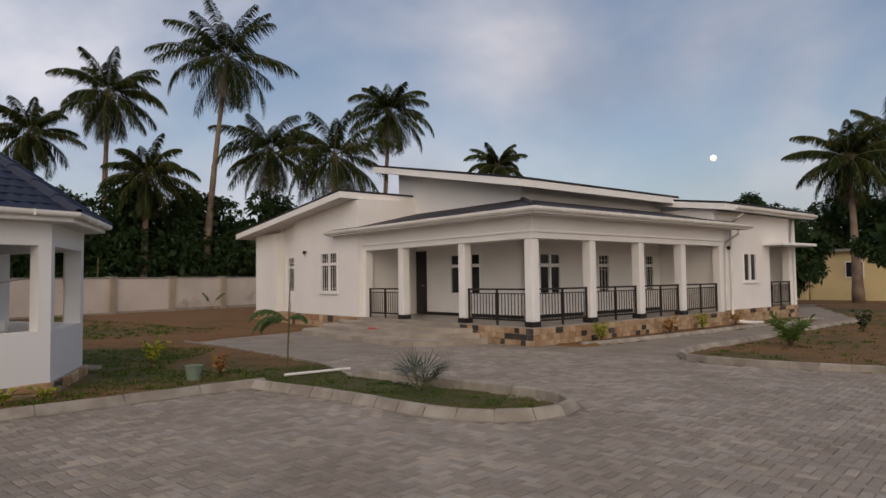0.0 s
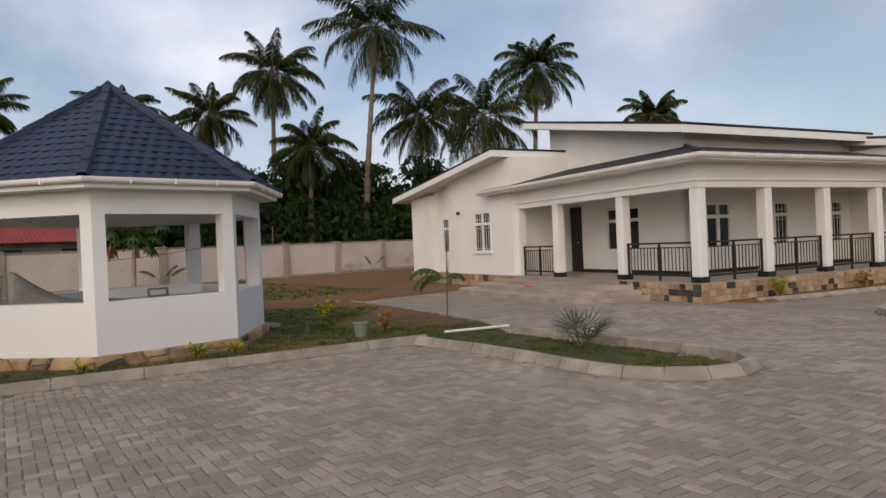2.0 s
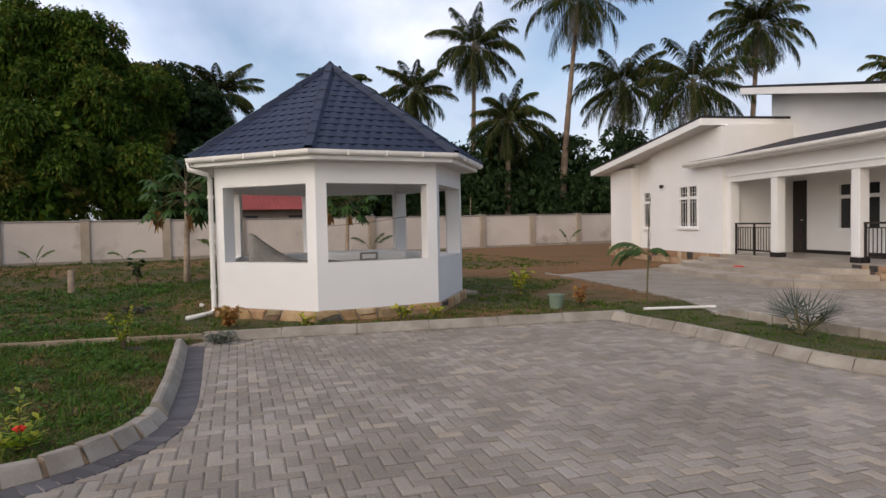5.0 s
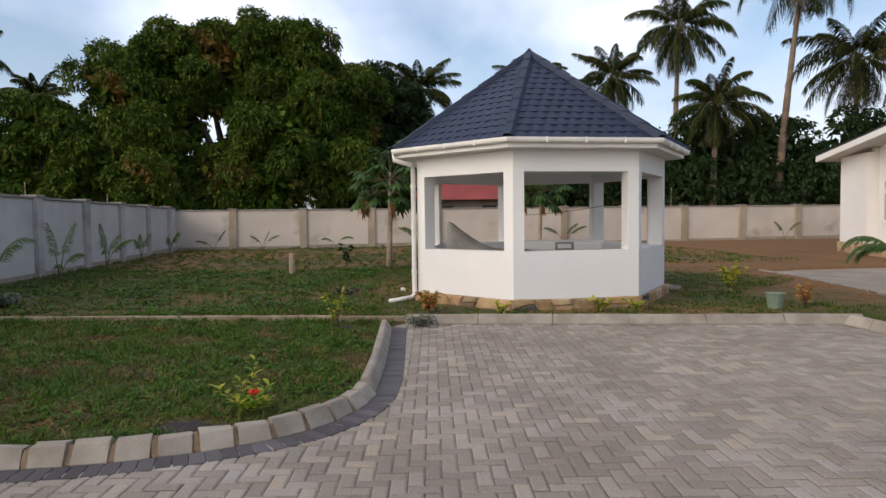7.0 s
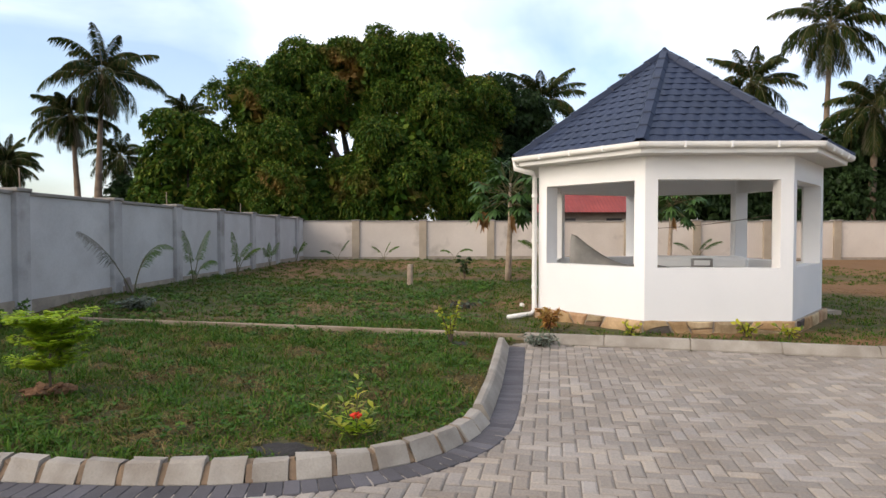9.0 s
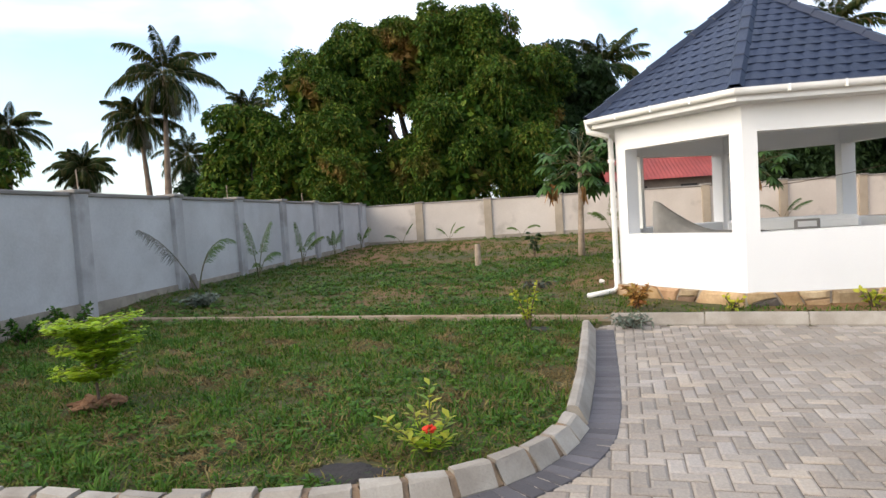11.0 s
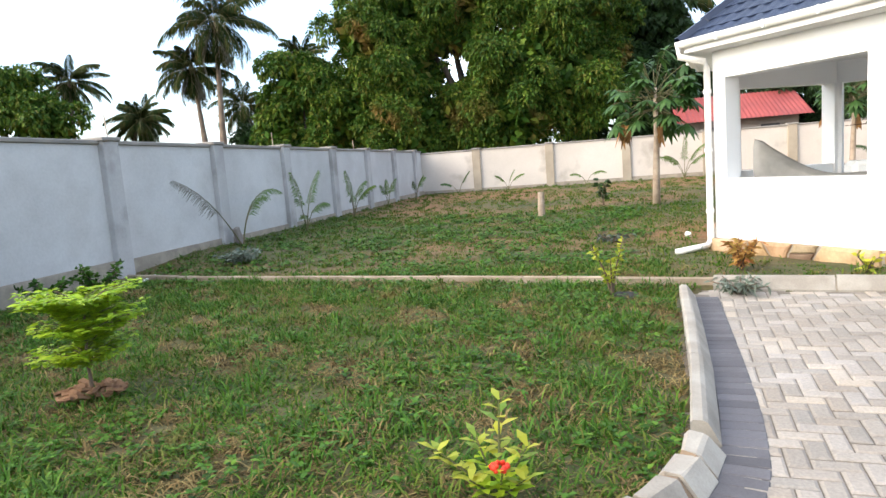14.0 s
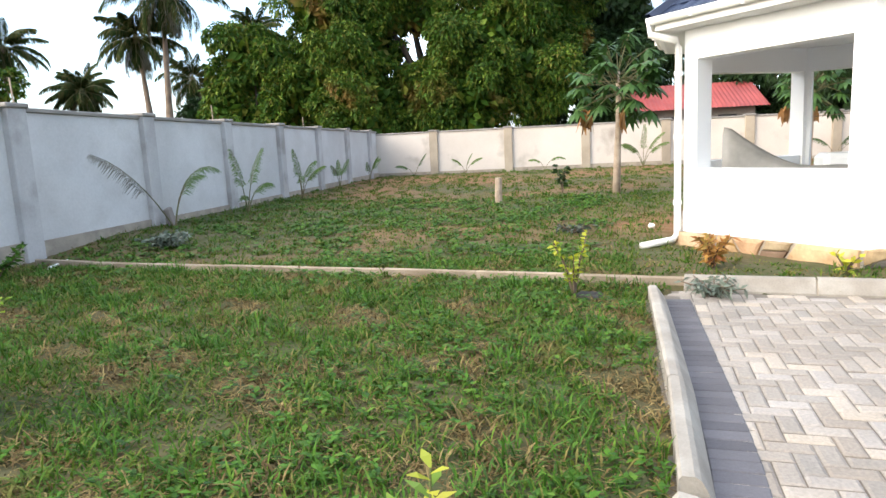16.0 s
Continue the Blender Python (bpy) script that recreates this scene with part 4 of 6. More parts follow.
            for r in (p, q):
                for off in (-0.015, 0.02):
                    quad.append([bm.verts.new(r + nrm * off + Vector((0, 0, h))) for h in (-0.03 - edge, -0.025)])
            (a0, a1), (b0, b1), (c0, c1), (d0, d1) = quad
            for face in ((b0, d0, d1, b1), (c0, a0, a1, c1), (a1, b1, d1, c1), (a0, c0, d0, b0), (a0, a1, b1, b0), (c0, d0, d1, c1)):
                bm.faces.new(face)
            bmesh.ops.recalc_face_normals(bm, faces=bm.faces)
            part("barge_board", bm, M_TRIM, house, "white roof edge board")
        bm = bmesh.new()
        lo = [bm.verts.new(p - Vector((0, 0, edge + 0.02))) for p in c]
        bm.faces.new(lo)
        part("roof_soffit", bm, M_SOFFIT, house)

    slab("wing_roof", [(-16.05, -0.9, 3.71), (-7.45, -0.9, 4.62), (-7.45, 2.55, 4.62), (-16.05, 8.3, 3.71)])
    slab("high_roof", [(-8.6, 1.2, 5.80), (-1.35, 1.2, 4.44), (-1.35, 9.3, 4.44), (-8.6, 9.3, 5.80)])
    slab("right_wing_roof", [(0.55, 9.0, 4.06), (0.55, 16.1, 4.06), (-6.5, 16.1, 5.0), (-6.5, 9.0, 5.0)])
    bm = bmesh.new()
    extrude_along(bm, prof, [(0.55, 9.6, 3.84), (0.55, 16.15, 3.84)])
    part("right_gutter", bm, M_PVC, house, "white plastic gutter")
    # downpipes at the right end of the porch
    for y, z1 in ((9.75, 3.18), (10.15, 3.85)):
        bm = bmesh.new()
        tube(bm, [(oz - 0.05, y, z1), (oz - 0.05, y, z1 - 0.12), (0.1, y, z1 - 0.4), (0.09, y, z1 - 0.55), (0.09, y, 0.3), (0.12, y, 0.12), (0.5, y + 0.2, 0.06), (0.95, y + 0.4, 0.06)], 0.04, 8)
        part("downpipe", bm, M_PVC, house, "white plastic downpipe", True)

    # --- columns
    def column(x, y):
        col = new("column")
        col.parent = house
        boxpart("shaft", (x - 0.13, x + 0.13, y - 0.13, y + 0.13, HF + 0.13, HB), M_TRIM, col, 0.012)
        boxpart("column_base", (x - 0.148, x + 0.148, y - 0.148, y + 0.148, HF, HF + 0.13), M_BLACK, col, 0.01, "black painted column foot")

    for x, y in ((0.15, 0), (-2.34, 0), (-5.17, 0), (0.15, 2.254), (0.15, 4.508), (0.15, 6.762)):
        column(x, y)
    boxpart("end_pier", (0.02, 0.28, 9.0, 9.25, HF, HB), M_TRIM, house, 0.01)
    boxpart("wing_pier", (-7.30, -7.10, -0.145, 0.145, HF, HB), M_TRIM, house, 0.01)
    # black skirting along porch walls
    boxpart("skirting", (-6.72, -2.12, 2.075, 2.1, HF, HF + 0.10), M_BLACK, house, 0.0, "black painted skirting")
    boxpart("side_skirting", (-2.1, -2.075, 2.1, 9.25, HF, HF + 0.10), M_BLACK, house, 0.0, "black painted skirting")

    # --- railings
    def railing(x0, y0, x1, y1):
        r = new("railing")
        r.parent = house
        along_x = abs(x1 - x0) > abs(y1 - y0)
        length = abs(x1 - x0) + abs(y1 - y0)

        def seg(name, a, b, z0, z1, t):
            if along_x:
                boxpart(name, (min(x0, x1) + a, min(x0, x1) + b, y0 - t, y0 + t, z0, z1), M_IRON, r)
            else:
                boxpart(name, (x0 - t, x0 + t, min(y0, y1) + a, min(y0, y1) + b, z0, z1), M_IRON, r)

        seg("top_rail", 0, length, HF + 0.90, HF + 0.945, 0.03)
        seg("middle_rail", 0, length, HF + 0.80, HF + 0.825, 0.014)
        seg("bottom_rail", 0, length, HF + 0.12, HF + 0.165, 0.02)
        for s in (0.02, length / 2, length - 0.02):
            seg("rail_post", s - 0.022, s + 0.022, HF, HF + 0.9, 0.022)
        n = int(length / 0.115)
        for i in range(1, n):
            s = length * i / n
            if abs(s - length / 2) > 0.04:
                seg("baluster", s - 0.008, s + 0.008, HF + 0.165, HF + 0.80, 0.008)

    g = 0.14
    railing(-2.34 + g, 0.0, 0.15 - g, 0.0)
    railing(-7.08, 0.0, -5.17 - g, 0.0)
    for y in (0, 2.254, 4.508):
        railing(0.15, y + g, 0.15, y + 2.254 - g)
    railing(0.15, 6.762 + g, 0.15, 8.98)
    railing(0.0, 13.35, 0.0, 14.95)

    # --- door and windows
    d = new("front_door")
    d.parent = house
    d["label"] = "dark metal front door with a transom"
    boxpart("door_frame", (-7.27, -6.70, 2.07, 2.16, HF, 2.64), M_DOOR, d, 0.004)
    boxpart("door_leaf", (-7.22, -6.75, 2.055, 2.068, HF + 0.02, 2.2), M_BLACK, d, 0.004)
    for z in (0.9, 1.4, 1.9):
        boxpart("door_panel", (-7.16, -6.81, 2.045, 2.054, HF + z - 0.42 if z > 0.9 else HF + 0.1, HF + z - 0.05), M_DOOR, d)
    boxpart("door_handle", (-6.84, -6.80, 1.99, 2.045, HF + 0.98, HF + 1.0), M_PVC, d)
    window("x", 2.1, -5.45, -3.95, 1.15, 2.48, True, 3, False)
    window("y", -2.1, 2.75, 3.75, 1.15, 2.42, True, 2, False)
    window("y", -2.1, 5.6, 6.22, 1.15, 2.42, True, 1, True)
    window("y", -2.1, 8.28, 8.82, 1.15, 2.42, True, 1, True)
    window("x", -0.3, -9.82, -8.65, 1.25, 2.67, True, 2)
    window("x", 0.05, -13.10, -12.50, 1.22, 2.63, True, 1)
    window("y", 0.0, 11.2, 12.22, 1.42, 2.46, False, 2, False)
    # wall lamps
    for x, y, dx in ((-10.9, -0.3, 0), (0.0, 10.0, 1)):
        lamp = new("wall_lamp")
        lamp.parent = house
        lamp["label"] = "small black wall light"
        if dx:
            boxpart("bracket", (0, 0.10, y - 0.03, y + 0.03, 2.60, 2.64), M_BLACK, lamp)
            boxpart("lamp_head", (0.06, 0.14, y - 0.05, y + 0.05, 2.54, 2.66), M_BLACK, lamp, 0.01)
        else:
            boxpart("bracket", (x - 0.03, x + 0.03, y - 0.10, y, 2.72, 2.76), M_BLACK, lamp)
            boxpart("lamp_head", (x - 0.05, x + 0.05, y - 0.14, y - 0.06, 2.66, 2.78), M_BLACK, lamp, 0.01)


make_house()


def make_steps():
    """Wide shallow entrance steps, rounded in plan, in front of the door bay."""
    for i, (out, z) in enumerate(((2.25, 0.12), (1.55, 0.24), (0.9, 0.35))):
        bm = bmesh.new()
        x0, x1 = -7.9 - out * 0.30, -2.1 + out * 0.42
        poly = [(x0, -0.30), (x0 + 0.15, -out * 0.75), (x0 + 1.0, -out)] + [(x1 - 1.2, -out), (x1 - 0.25, -out * 0.8), (x1, -0.30)]
        prism(bm, poly, -0.1 + i * 0.001, z)
        ob = part("porch_step", bm, M_STEP)
        ob.matrix_basis = HOUSE_M
        tagged(ob, "wide pale stone step leading up to the porch", "step", "porch steps")
    bm = bmesh.new()
    box(bm, -0.14, 0.14, -0.05, 0.05, 0, 0.03)
    bevelled(bm, 0.012)
    ob = part("red_rag", bm, M_FLOWER)
    ob.matrix_basis = HOUSE_M @ pose(-5.0, -1.3, 0.24, 0, 0, 20)
    tagged(ob, "small red scrap lying on the step", "rag")


make_steps()


# ---- neighbouring buildings ----
def red_roof_house():
    h = thing("neighbour_house", pose(-41.0, 7.2, 0.2, 0, 0, 90), "bare block house with red iron roof behind the wall", "house")
    boxpart("wall", (-3.9, 1.3, -2.6, 2.6, 0, 2.45), M_RAWWALL, h)
    bm = bmesh.new()
    n = 60
    rows = []
    for y, z in ((-3.3, 2.35), (0.0, 3.75), (3.3, 2.35)):
        rows.append([bm.verts.new((-4.4 + 6.2 * i / n, y, z + (0.025 if i % 2 else 0))) for i in range(n + 1)])
    for a, b in zip(rows, rows[1:]):
        for i in range(n):
            bm.faces.new((a[i], a[i + 1], b[i + 1], b[i]))
    part("roof", bm, M_REDROOF, h)
    for x in (-2.6, 0.0):
        w = new("window")
        w.parent = h
        boxpart("window_frame", (x - 0.5, x + 0.5, -2.64, -2.6, 1.2, 2.1), M_RAWWALL, w)
        boxpart("pane", (x - 0.43, x + 0.43, -2.66, -2.64, 1.27, 2.03), M_BLACK, w)


red_roof_house()


def cream_house():
    h = thing("cream_house", pose(-1.2, 45.5, 0, 0, 0, -12), "cream rendered neighbouring house with small windows", "house")
    boxpart("wall", (-3.6, 6.0, 0, 6, 0, 3.0), M_CREAM, h)
    boxpart("low_wall", (-7.2, -3.6, -0.6, -0.3, 0, 1.0), M_CREAM, h)
    boxpart("roof", (-3.9, 6.3, -0.4, 6.4, 3.0, 3.16), M_COPING, h)
    for x in (-1.1, 1.9):
        w = new("window")
        w.parent = h
        boxpart("window_frame", (x - 0.5, x + 0.5, -0.06, 0.0, 1.4, 2.4), M_TRIM, w)
        boxpart("pane", (x - 0.44, x + 0.44, -0.075, -0.06, 1.46, 2.34), M_GLASS, w)
    boxpart("door", (2.9, 3.8, -0.05, 0, 0, 2.1), M_DOOR, h)


cream_house()


def water_tank():
    bm = bmesh.new()
    bmesh.ops.create_cone(bm, cap_ends=True, segments=24, radius1=0.95, radius2=0.95, depth=1.5, matrix=Matrix.Translation((0, 0, 0.75)))
    bmesh.ops.create_cone(bm, cap_ends=True, segments=24, radius1=0.95, radius2=0.3, depth=0.35, matrix=Matrix.Translation((0, 0, 1.68)))
    for z in (0.3, 0.75, 1.2):
        bmesh.ops.create_cone(bm, cap_ends=True, segments=24, radius1=0.98, radius2=0.98, depth=0.08, matrix=Matrix.Translation((0, 0, z)))
    ob = part("water_tank", bm, M_TANK)
    ob.matrix_basis = pose(0.1, 48.2, 3.16)
    tagged(ob, "black plastic water tank standing on the roof", "tank")


water_tank()


# ---- moon ----
def make_moon():
    m = bpy.data.materials.new("moon_glow")
    m.use_nodes = True
    b = m.node_tree.nodes["Principled BSDF"]
    b.inputs["Base Color"].default_value = (0.6, 0.6, 0.58, 1)
    b.inputs["Emission Color"].default_value = (1, 0.96, 0.9, 1)
    b.inputs["Emission Strength"].default_value = 0.8
    bm = bmesh.new()
    bmesh.ops.create_icosphere(bm, subdivisions=3, radius=7.0)
    ob = part("moon", bm, m, smooth=True)
    ob.matrix_basis = pose(-322.5, 1463.8, 251)
    tagged(ob, "pale full moon in the evening sky", "moon")


make_moon()


# ---- plants ----
def leaf_quads(base, axis, across, length, width, droop=0.0):
    """Leaves as bent pairs of quads: arrays of base points, unit axes and unit across-vectors, lengths, widths."""
    n = len(base)
    L, Wd = length[:, None], width[:, None]
    mid = base + axis * L * 0.5 - np.array([0, 0, 1.0]) * (droop * 0.25) * L
    tip = base + axis * L - np.array([0, 0, 1.0]) * droop * L
    v = np.stack([base - across * Wd * 0.12, base + across * Wd * 0.12, mid + across * Wd * 0.5, tip + across * Wd * 0.06, tip - across * Wd * 0.06, mid - across * Wd * 0.5], 1)
    k = np.arange(n)[:, None] * 6
    f = np.concatenate([k + np.array([0, 1, 2, 5]), k + np.array([5, 2, 3, 4])])
    return v.reshape(-1, 3), f


def leaf_diamonds(base, axis, across, length, width, droop=0.0):
    """Small leaves as one bent diamond each."""
    n = len(base)
    L, Wd = length[:, None], width[:, None]
    down = np.array([0, 0, 1.0])
    mid = base + axis * L * 0.5
    tip = base + axis * L - down * droop * L
    v = np.stack([base, mid + across * Wd * 0.5 - down * droop * 0.1 * L, tip, mid - across * Wd * 0.5 - down * droop * 0.1 * L], 1)
    return v.reshape(-1, 3), np.arange(n)[:, None] * 4 + np.arange(4)


def merge(parts):
    vs, fs, o = [], [], 0
    for v, f in parts:
        vs.append(v)
        fs.append(f + o)
        o += len(v)
    return np.concatenate(vs), np.concatenate(fs)


def unit(v):
    return v / np.maximum(np.linalg.norm(v, axis=-1, keepdims=True), 1e-9)


def frond(rng, origin, az, elev, length, sag, leaflets, leaf_len, leaf_w, droop=0.5, ragged=0.12, start=0.13, sweep=0.55):
    """One feather-shaped frond: returns its midrib and the leaflets' quads."""
    n = 14
    pts, d = [np.array(origin, float)], elev
    for i in range(n):
        step = length / n
        pts.append(pts[-1] + step * np.array([math.cos(d) * math.cos(az), math.cos(d) * math.sin(az), math.sin(d)]))
        d -= sag / n * (0.5 + 1.1 * i / n)
    pts = np.array(pts)
    s = np.linspace(start, 0.995, leaflets)
    at = s * n
    i0 = np.minimum(at.astype(int), n - 1)
    fr = (at - i0)[:, None]
    base = pts[i0] * (1 - fr) + pts[i0 + 1] * fr
    tang = unit(pts[i0 + 1] - pts[i0])
    side = unit(np.cross(tang, np.array([0, 0, 1.0])))
    out = []
    for sg in (-1, 1):
        ax = unit(side * sg * 0.9 + tang * sweep + rng.normal(0, ragged, base.shape))
        ln = leaf_len * np.sin(np.pi * np.clip(0.14 + 0.8 * s, 0, 1)) ** 0.7 * rng.uniform(0.8, 1.15, len(s))
        keep = rng.random(len(s)) > 0.05
        out.append(leaf_quads(base[keep], ax[keep], tang[keep], ln[keep], np.full(keep.sum(), leaf_w), droop))
    return pts, merge(out)


def ribs(bm, pts, r):
    tube(bm, [tuple(p) for p in pts[::2]], r, 5, [r * (1 - 0.8 * i / (len(pts[::2]) - 1)) for i in range(len(pts[::2]))])


def palm(seed, base, crown, radius, label, fronds=34):
    rng = np.random.default_rng(seed)
    bx, by = base
    cx, cy, cz = crown
    t = thing("coconut_palm", pose(bx, by, 0), label, "palm tree", "coconut palms")
    c = np.array([cx - bx, cy - by, cz])
    bm = bmesh.new()
    path, rad = [], []
    for i in range(15):
        s = i / 14
        p = c * s
        p[:2] = c[:2] * (s ** 1.4)
        path.append(tuple(p))
        rad.append(0.22 * (1 - s) ** 2 + 0.125 + (0.02 if i % 2 else 0))
    tube(bm, path, 0.2, 9, rad)
    part("trunk", bm, M_BARK, t, smooth=True)
    leaves, rib = [], bmesh.new()
    dead = []
    for k in range(fronds):
        az = 2.399963 * k + rng.uniform(-0.25, 0.25)
        u = (k + 0.5) / fronds
        elev = radians(84 - 142 * u ** 0.9) + rng.uniform(-0.16, 0.16)
        ln = radius * rng.uniform(1.05, 1.45) * (0.85 + 0.25 * math.sin(math.pi * min(1, u * 1.2)))
        pts, q = frond(rng, c, az, elev, ln, rng.uniform(0.8, 1.8), 60, radius * 0.26, 0.080, 0.95, 0.13, 0.16, 0.95)
        ribs(rib, pts, 0.035)
        (dead if u > 0.9 and rng.random() < 0.7 else leaves).append(q)
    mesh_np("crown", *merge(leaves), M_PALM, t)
    for q in dead:
        mesh_np("dead_frond", *q, M_PALM_DRY, t, "brown hanging dead frond")
    part("rib_frame", rib, M_STEM, t)
    for k in range(6):
        a = rng.uniform(0, 6.28)
        nut = bmesh.new()
        bmesh.ops.create_icosphere(nut, subdivisions=1, radius=0.15, matrix=Matrix.Translation((c[0] + 0.25 * math.cos(a), c[1] + 0.25 * math.sin(a), c[2] - rng.uniform(0.1, 0.4))))
        part("coconut", nut, M_STEM, t)


PL = "tall coconut palm with feathery drooping fronds"
for k, (b, c, r) in enumerate((
        ((-37.6, 25.2), (-36.9, 26.5, 16.9), 3.5), ((-42.6, 21.0), (-42.4, 21.3, 14.2), 2.9), ((-46.0, 18.4), (-46.1, 18.1, 11.5), 2.6),
        ((-38.0, 21.2), (-37.9, 21.4, 8.3), 2.5), ((-38.2, 31.0), (-38.1, 31.2, 11.4), 3.4), ((-32.3, 31.8), (-32.1, 31.8, 10.3), 3.4),
        ((-32.3, 37.0), (-31.8, 37.5, 14.5), 3.0), ((-23.1, 38.7), (-23.0, 38.7, 9.5), 1.9), ((-2.0, 42.8), (-2.2, 43.0, 8.3), 2.5),
        ((-0.6, 48.7), (-0.1, 48.9, 10.1), 3.0), ((-57.9, 15.4), (-57.8, 15.4, 13.6), 2.8), ((-42.2, -25.0), (-42.4, -24.6, 11.7), 2.8),
        ((-43.4, -26.8), (-43.2, -27.2, 9.1), 2.2), ((-55.6, -25.0), (-55.6, -24.9, 11.2), 2.1), ((-45.2, -33.1), (-45.2, -33.1, 6.2), 1.8),
        ((-50.3, 3.6), (-50.2, 4.4, 11.2), 2.8), ((-47.3, -41.0), (-47.5, -40.7, 10.0), 2.3), ((-62.6, -45.8), (-62.6, -45.7, 8.5), 2.2),
        ((-57.8, -31.8), (-57.8, -31.8, 8.1), 2.4))):
    palm(10 + k, b, c, r, PL if c[2] > 9 else "short coconut palm with dense feathery crown")


def tree(seed, name, label, base, lobes, leaves, material, leaf=0.34, trunk=0.45, category="tree"):
    """A broadleaf tree: trunk, limbs to each lobe, and leaf sprays over the lobes' shells."""
    rng = np.random.default_rng(seed)
    leaves, leaf = int(leaves * 1.9), leaf * 0.72
    bx, by = base
    t = thing(name, pose(bx, by, 0), label, category)
    L = np.array(lobes, float)
    L[:, 0] -= bx
    L[:, 1] -= by
    fork = np.array([0, 0, min(2.2, L[:, 2].min() * 0.7)])
    bm = bmesh.new()
    tube(bm, [(0, 0, -0.3), (0.05, 0.03, fork[2] * 0.5), tuple(fork)], trunk, 9, [trunk * 1.25, trunk, trunk * 0.9])
    part("trunk", bm, M_BARK_DK, t, smooth=True)
    bm = bmesh.new()
    for x, y, z, r in L:
        e = np.array([x, y, z])
        m = fork * 0.5 + e * 0.5 + rng.normal(0, 0.4, 3)
        tube(bm, [tuple(fork), tuple(m), tuple(e)], 0.2, 6, [trunk * 0.5, trunk * 0.3, 0.06])
    part("branchwork", bm, M_BARK_DK, t, smooth=True)
    w = L[:, 3] ** 2
    # boughs: smaller leafy clumps set round each lobe, with gaps between them
    cl = []
    for x, y, z, r in L:
        for _ in range(max(7, int(6.5 * r))):
            d = unit(rng.normal(0, 1, (1, 3)) + np.array([0, 0, 0.25]))[0]
            cl.append((*(np.array([x, y, z]) + d * r * rng.uniform(0.60, 0.90) * np.array([1, 1, 0.9])), r * rng.uniform(0.20, 0.40)))
    C = np.array(cl)
    sprays = leaves // 7
    wc = C[:, 3] ** 2
    pick = rng.choice(len(C), sprays, p=wc / wc.sum())
    d = unit(rng.normal(0, 1, (sprays, 3)) + np.array([0, 0, 0.45]))
    rr = C[pick, 3] * (1 - 0.35 * rng.random(sprays) ** 2) * rng.uniform(0.9, 1.12, sprays)
    c = C[pick, :3] + d * rr[:, None] * np.array([1, 1, 0.8])
    ok = c[:, 2] > 0.4
    c, d = c[ok], d[ok]
    m = len(c)
    k = 7
    cc = np.repeat(c, k, 0) + rng.normal(0, 0.09, (m * k, 3))
    ax = unit(np.repeat(d, k, 0) * 0.7 + rng.normal(0, 0.6, (m * k, 3)) + np.array([0, 0, -0.45]))
    ac = unit(np.cross(ax, rng.normal(0, 1, (m * k, 3))))
    v, f = leaf_diamonds(cc, ax, ac, rng.uniform(0.7, 1.25, m * k) * leaf, rng.uniform(0.75, 1.2, m * k) * leaf * 0.48, 0.35)
    # oversized leaf quads inside the lobes, added to block light and darken the crown
    q = leaves // 20
    pick = rng.choice(len(L), q, p=w / w.sum())
    cc = L[pick, :3] + unit(rng.normal(0, 1, (q, 3))) * (L[pick, 3] * 0.62 * rng.random(q) ** 0.4)[:, None]
    cc = cc[cc[:, 2] > 0.3]
    q = len(cc)
    ax = unit(rng.normal(0, 1, (q, 3)))
    v2, f2 = leaf_diamonds(cc, ax, unit(np.cross(ax, rng.normal(0, 1, (q, 3)))), rng.uniform(0.5, 0.9, q), rng.uniform(0.25, 0.5, q), 0.1)
    v, f = merge([(v, f), (v2, f2)])
    mesh_np("crown", v, f, material, t)
    return t


tree(101, "mango_tree", "huge dense mango tree rising behind the boundary wall", (-42.0, -7.6),
     [(-41, -13.9, 9.2, 2.8), (-41, -14.4, 5.0, 3.0), (-42, -12.2, 10.9, 2.8), (-40, -12.1, 6.4, 2.5), (-42, -9.7, 11.1, 2.6), (-42, -6.9, 11.5, 2.8), (-41.5, -4.2, 10.9, 2.8),
      (-40, -5.0, 6.8, 2.9), (-41, -2.4, 9.2, 2.8), (-41, -2.2, 5.4, 3.2), (-39.5, -11.8, 3.7, 2.6), (-39.5, -5.4, 3.4, 2.8), (-45, -1.2, 9.0, 3.0), (-41, -8.9, 3.7, 2.4),
      (-41.5, -7.0, 8.2, 1.9), (-41.5, -11.0, 8.4, 1.9), (-42, -10.6, 6.6, 1.2), (-42, -7.6, 6.2, 1.3), (-42, -9.2, 8.7, 1.4), (-42, -9.0, 5.3, 1.4)],
     160000, M_MANGO, 0.30, 0.6)
tree(102, "dark_mango_tree", "dark dense broadleaf tree beside the mango", (-46.5, 2.4),
     [(-46, -0.6, 10.2, 2.6), (-46, 1.5, 9.6, 2.5), (-46, 3.1, 8.6, 2.2), (-45, 0.8, 5.2, 3.0), (-46, 4.0, 5.2, 2.7), (-44, 2.2, 3.2, 2.3), (-45, -2.0, 3.6, 2.6)], 26000, M_DARKLEAF, 0.42, 0.5)
tree(103, "round_mango_tree", "round mango tree beyond the side wall", (-43.5, -44.5),
     [(-41.5, -43.4, 8.4, 3.0), (-41.5, -39.8, 7.9, 2.7), (-41, -37.2, 5.9, 2.3), (-42, -47.0, 8.0, 3.2), (-41, -41.5, 4.0, 3.2), (-42, -50.5, 6.6, 3.2)], 26000, M_MANGO, 0.46, 0.5)
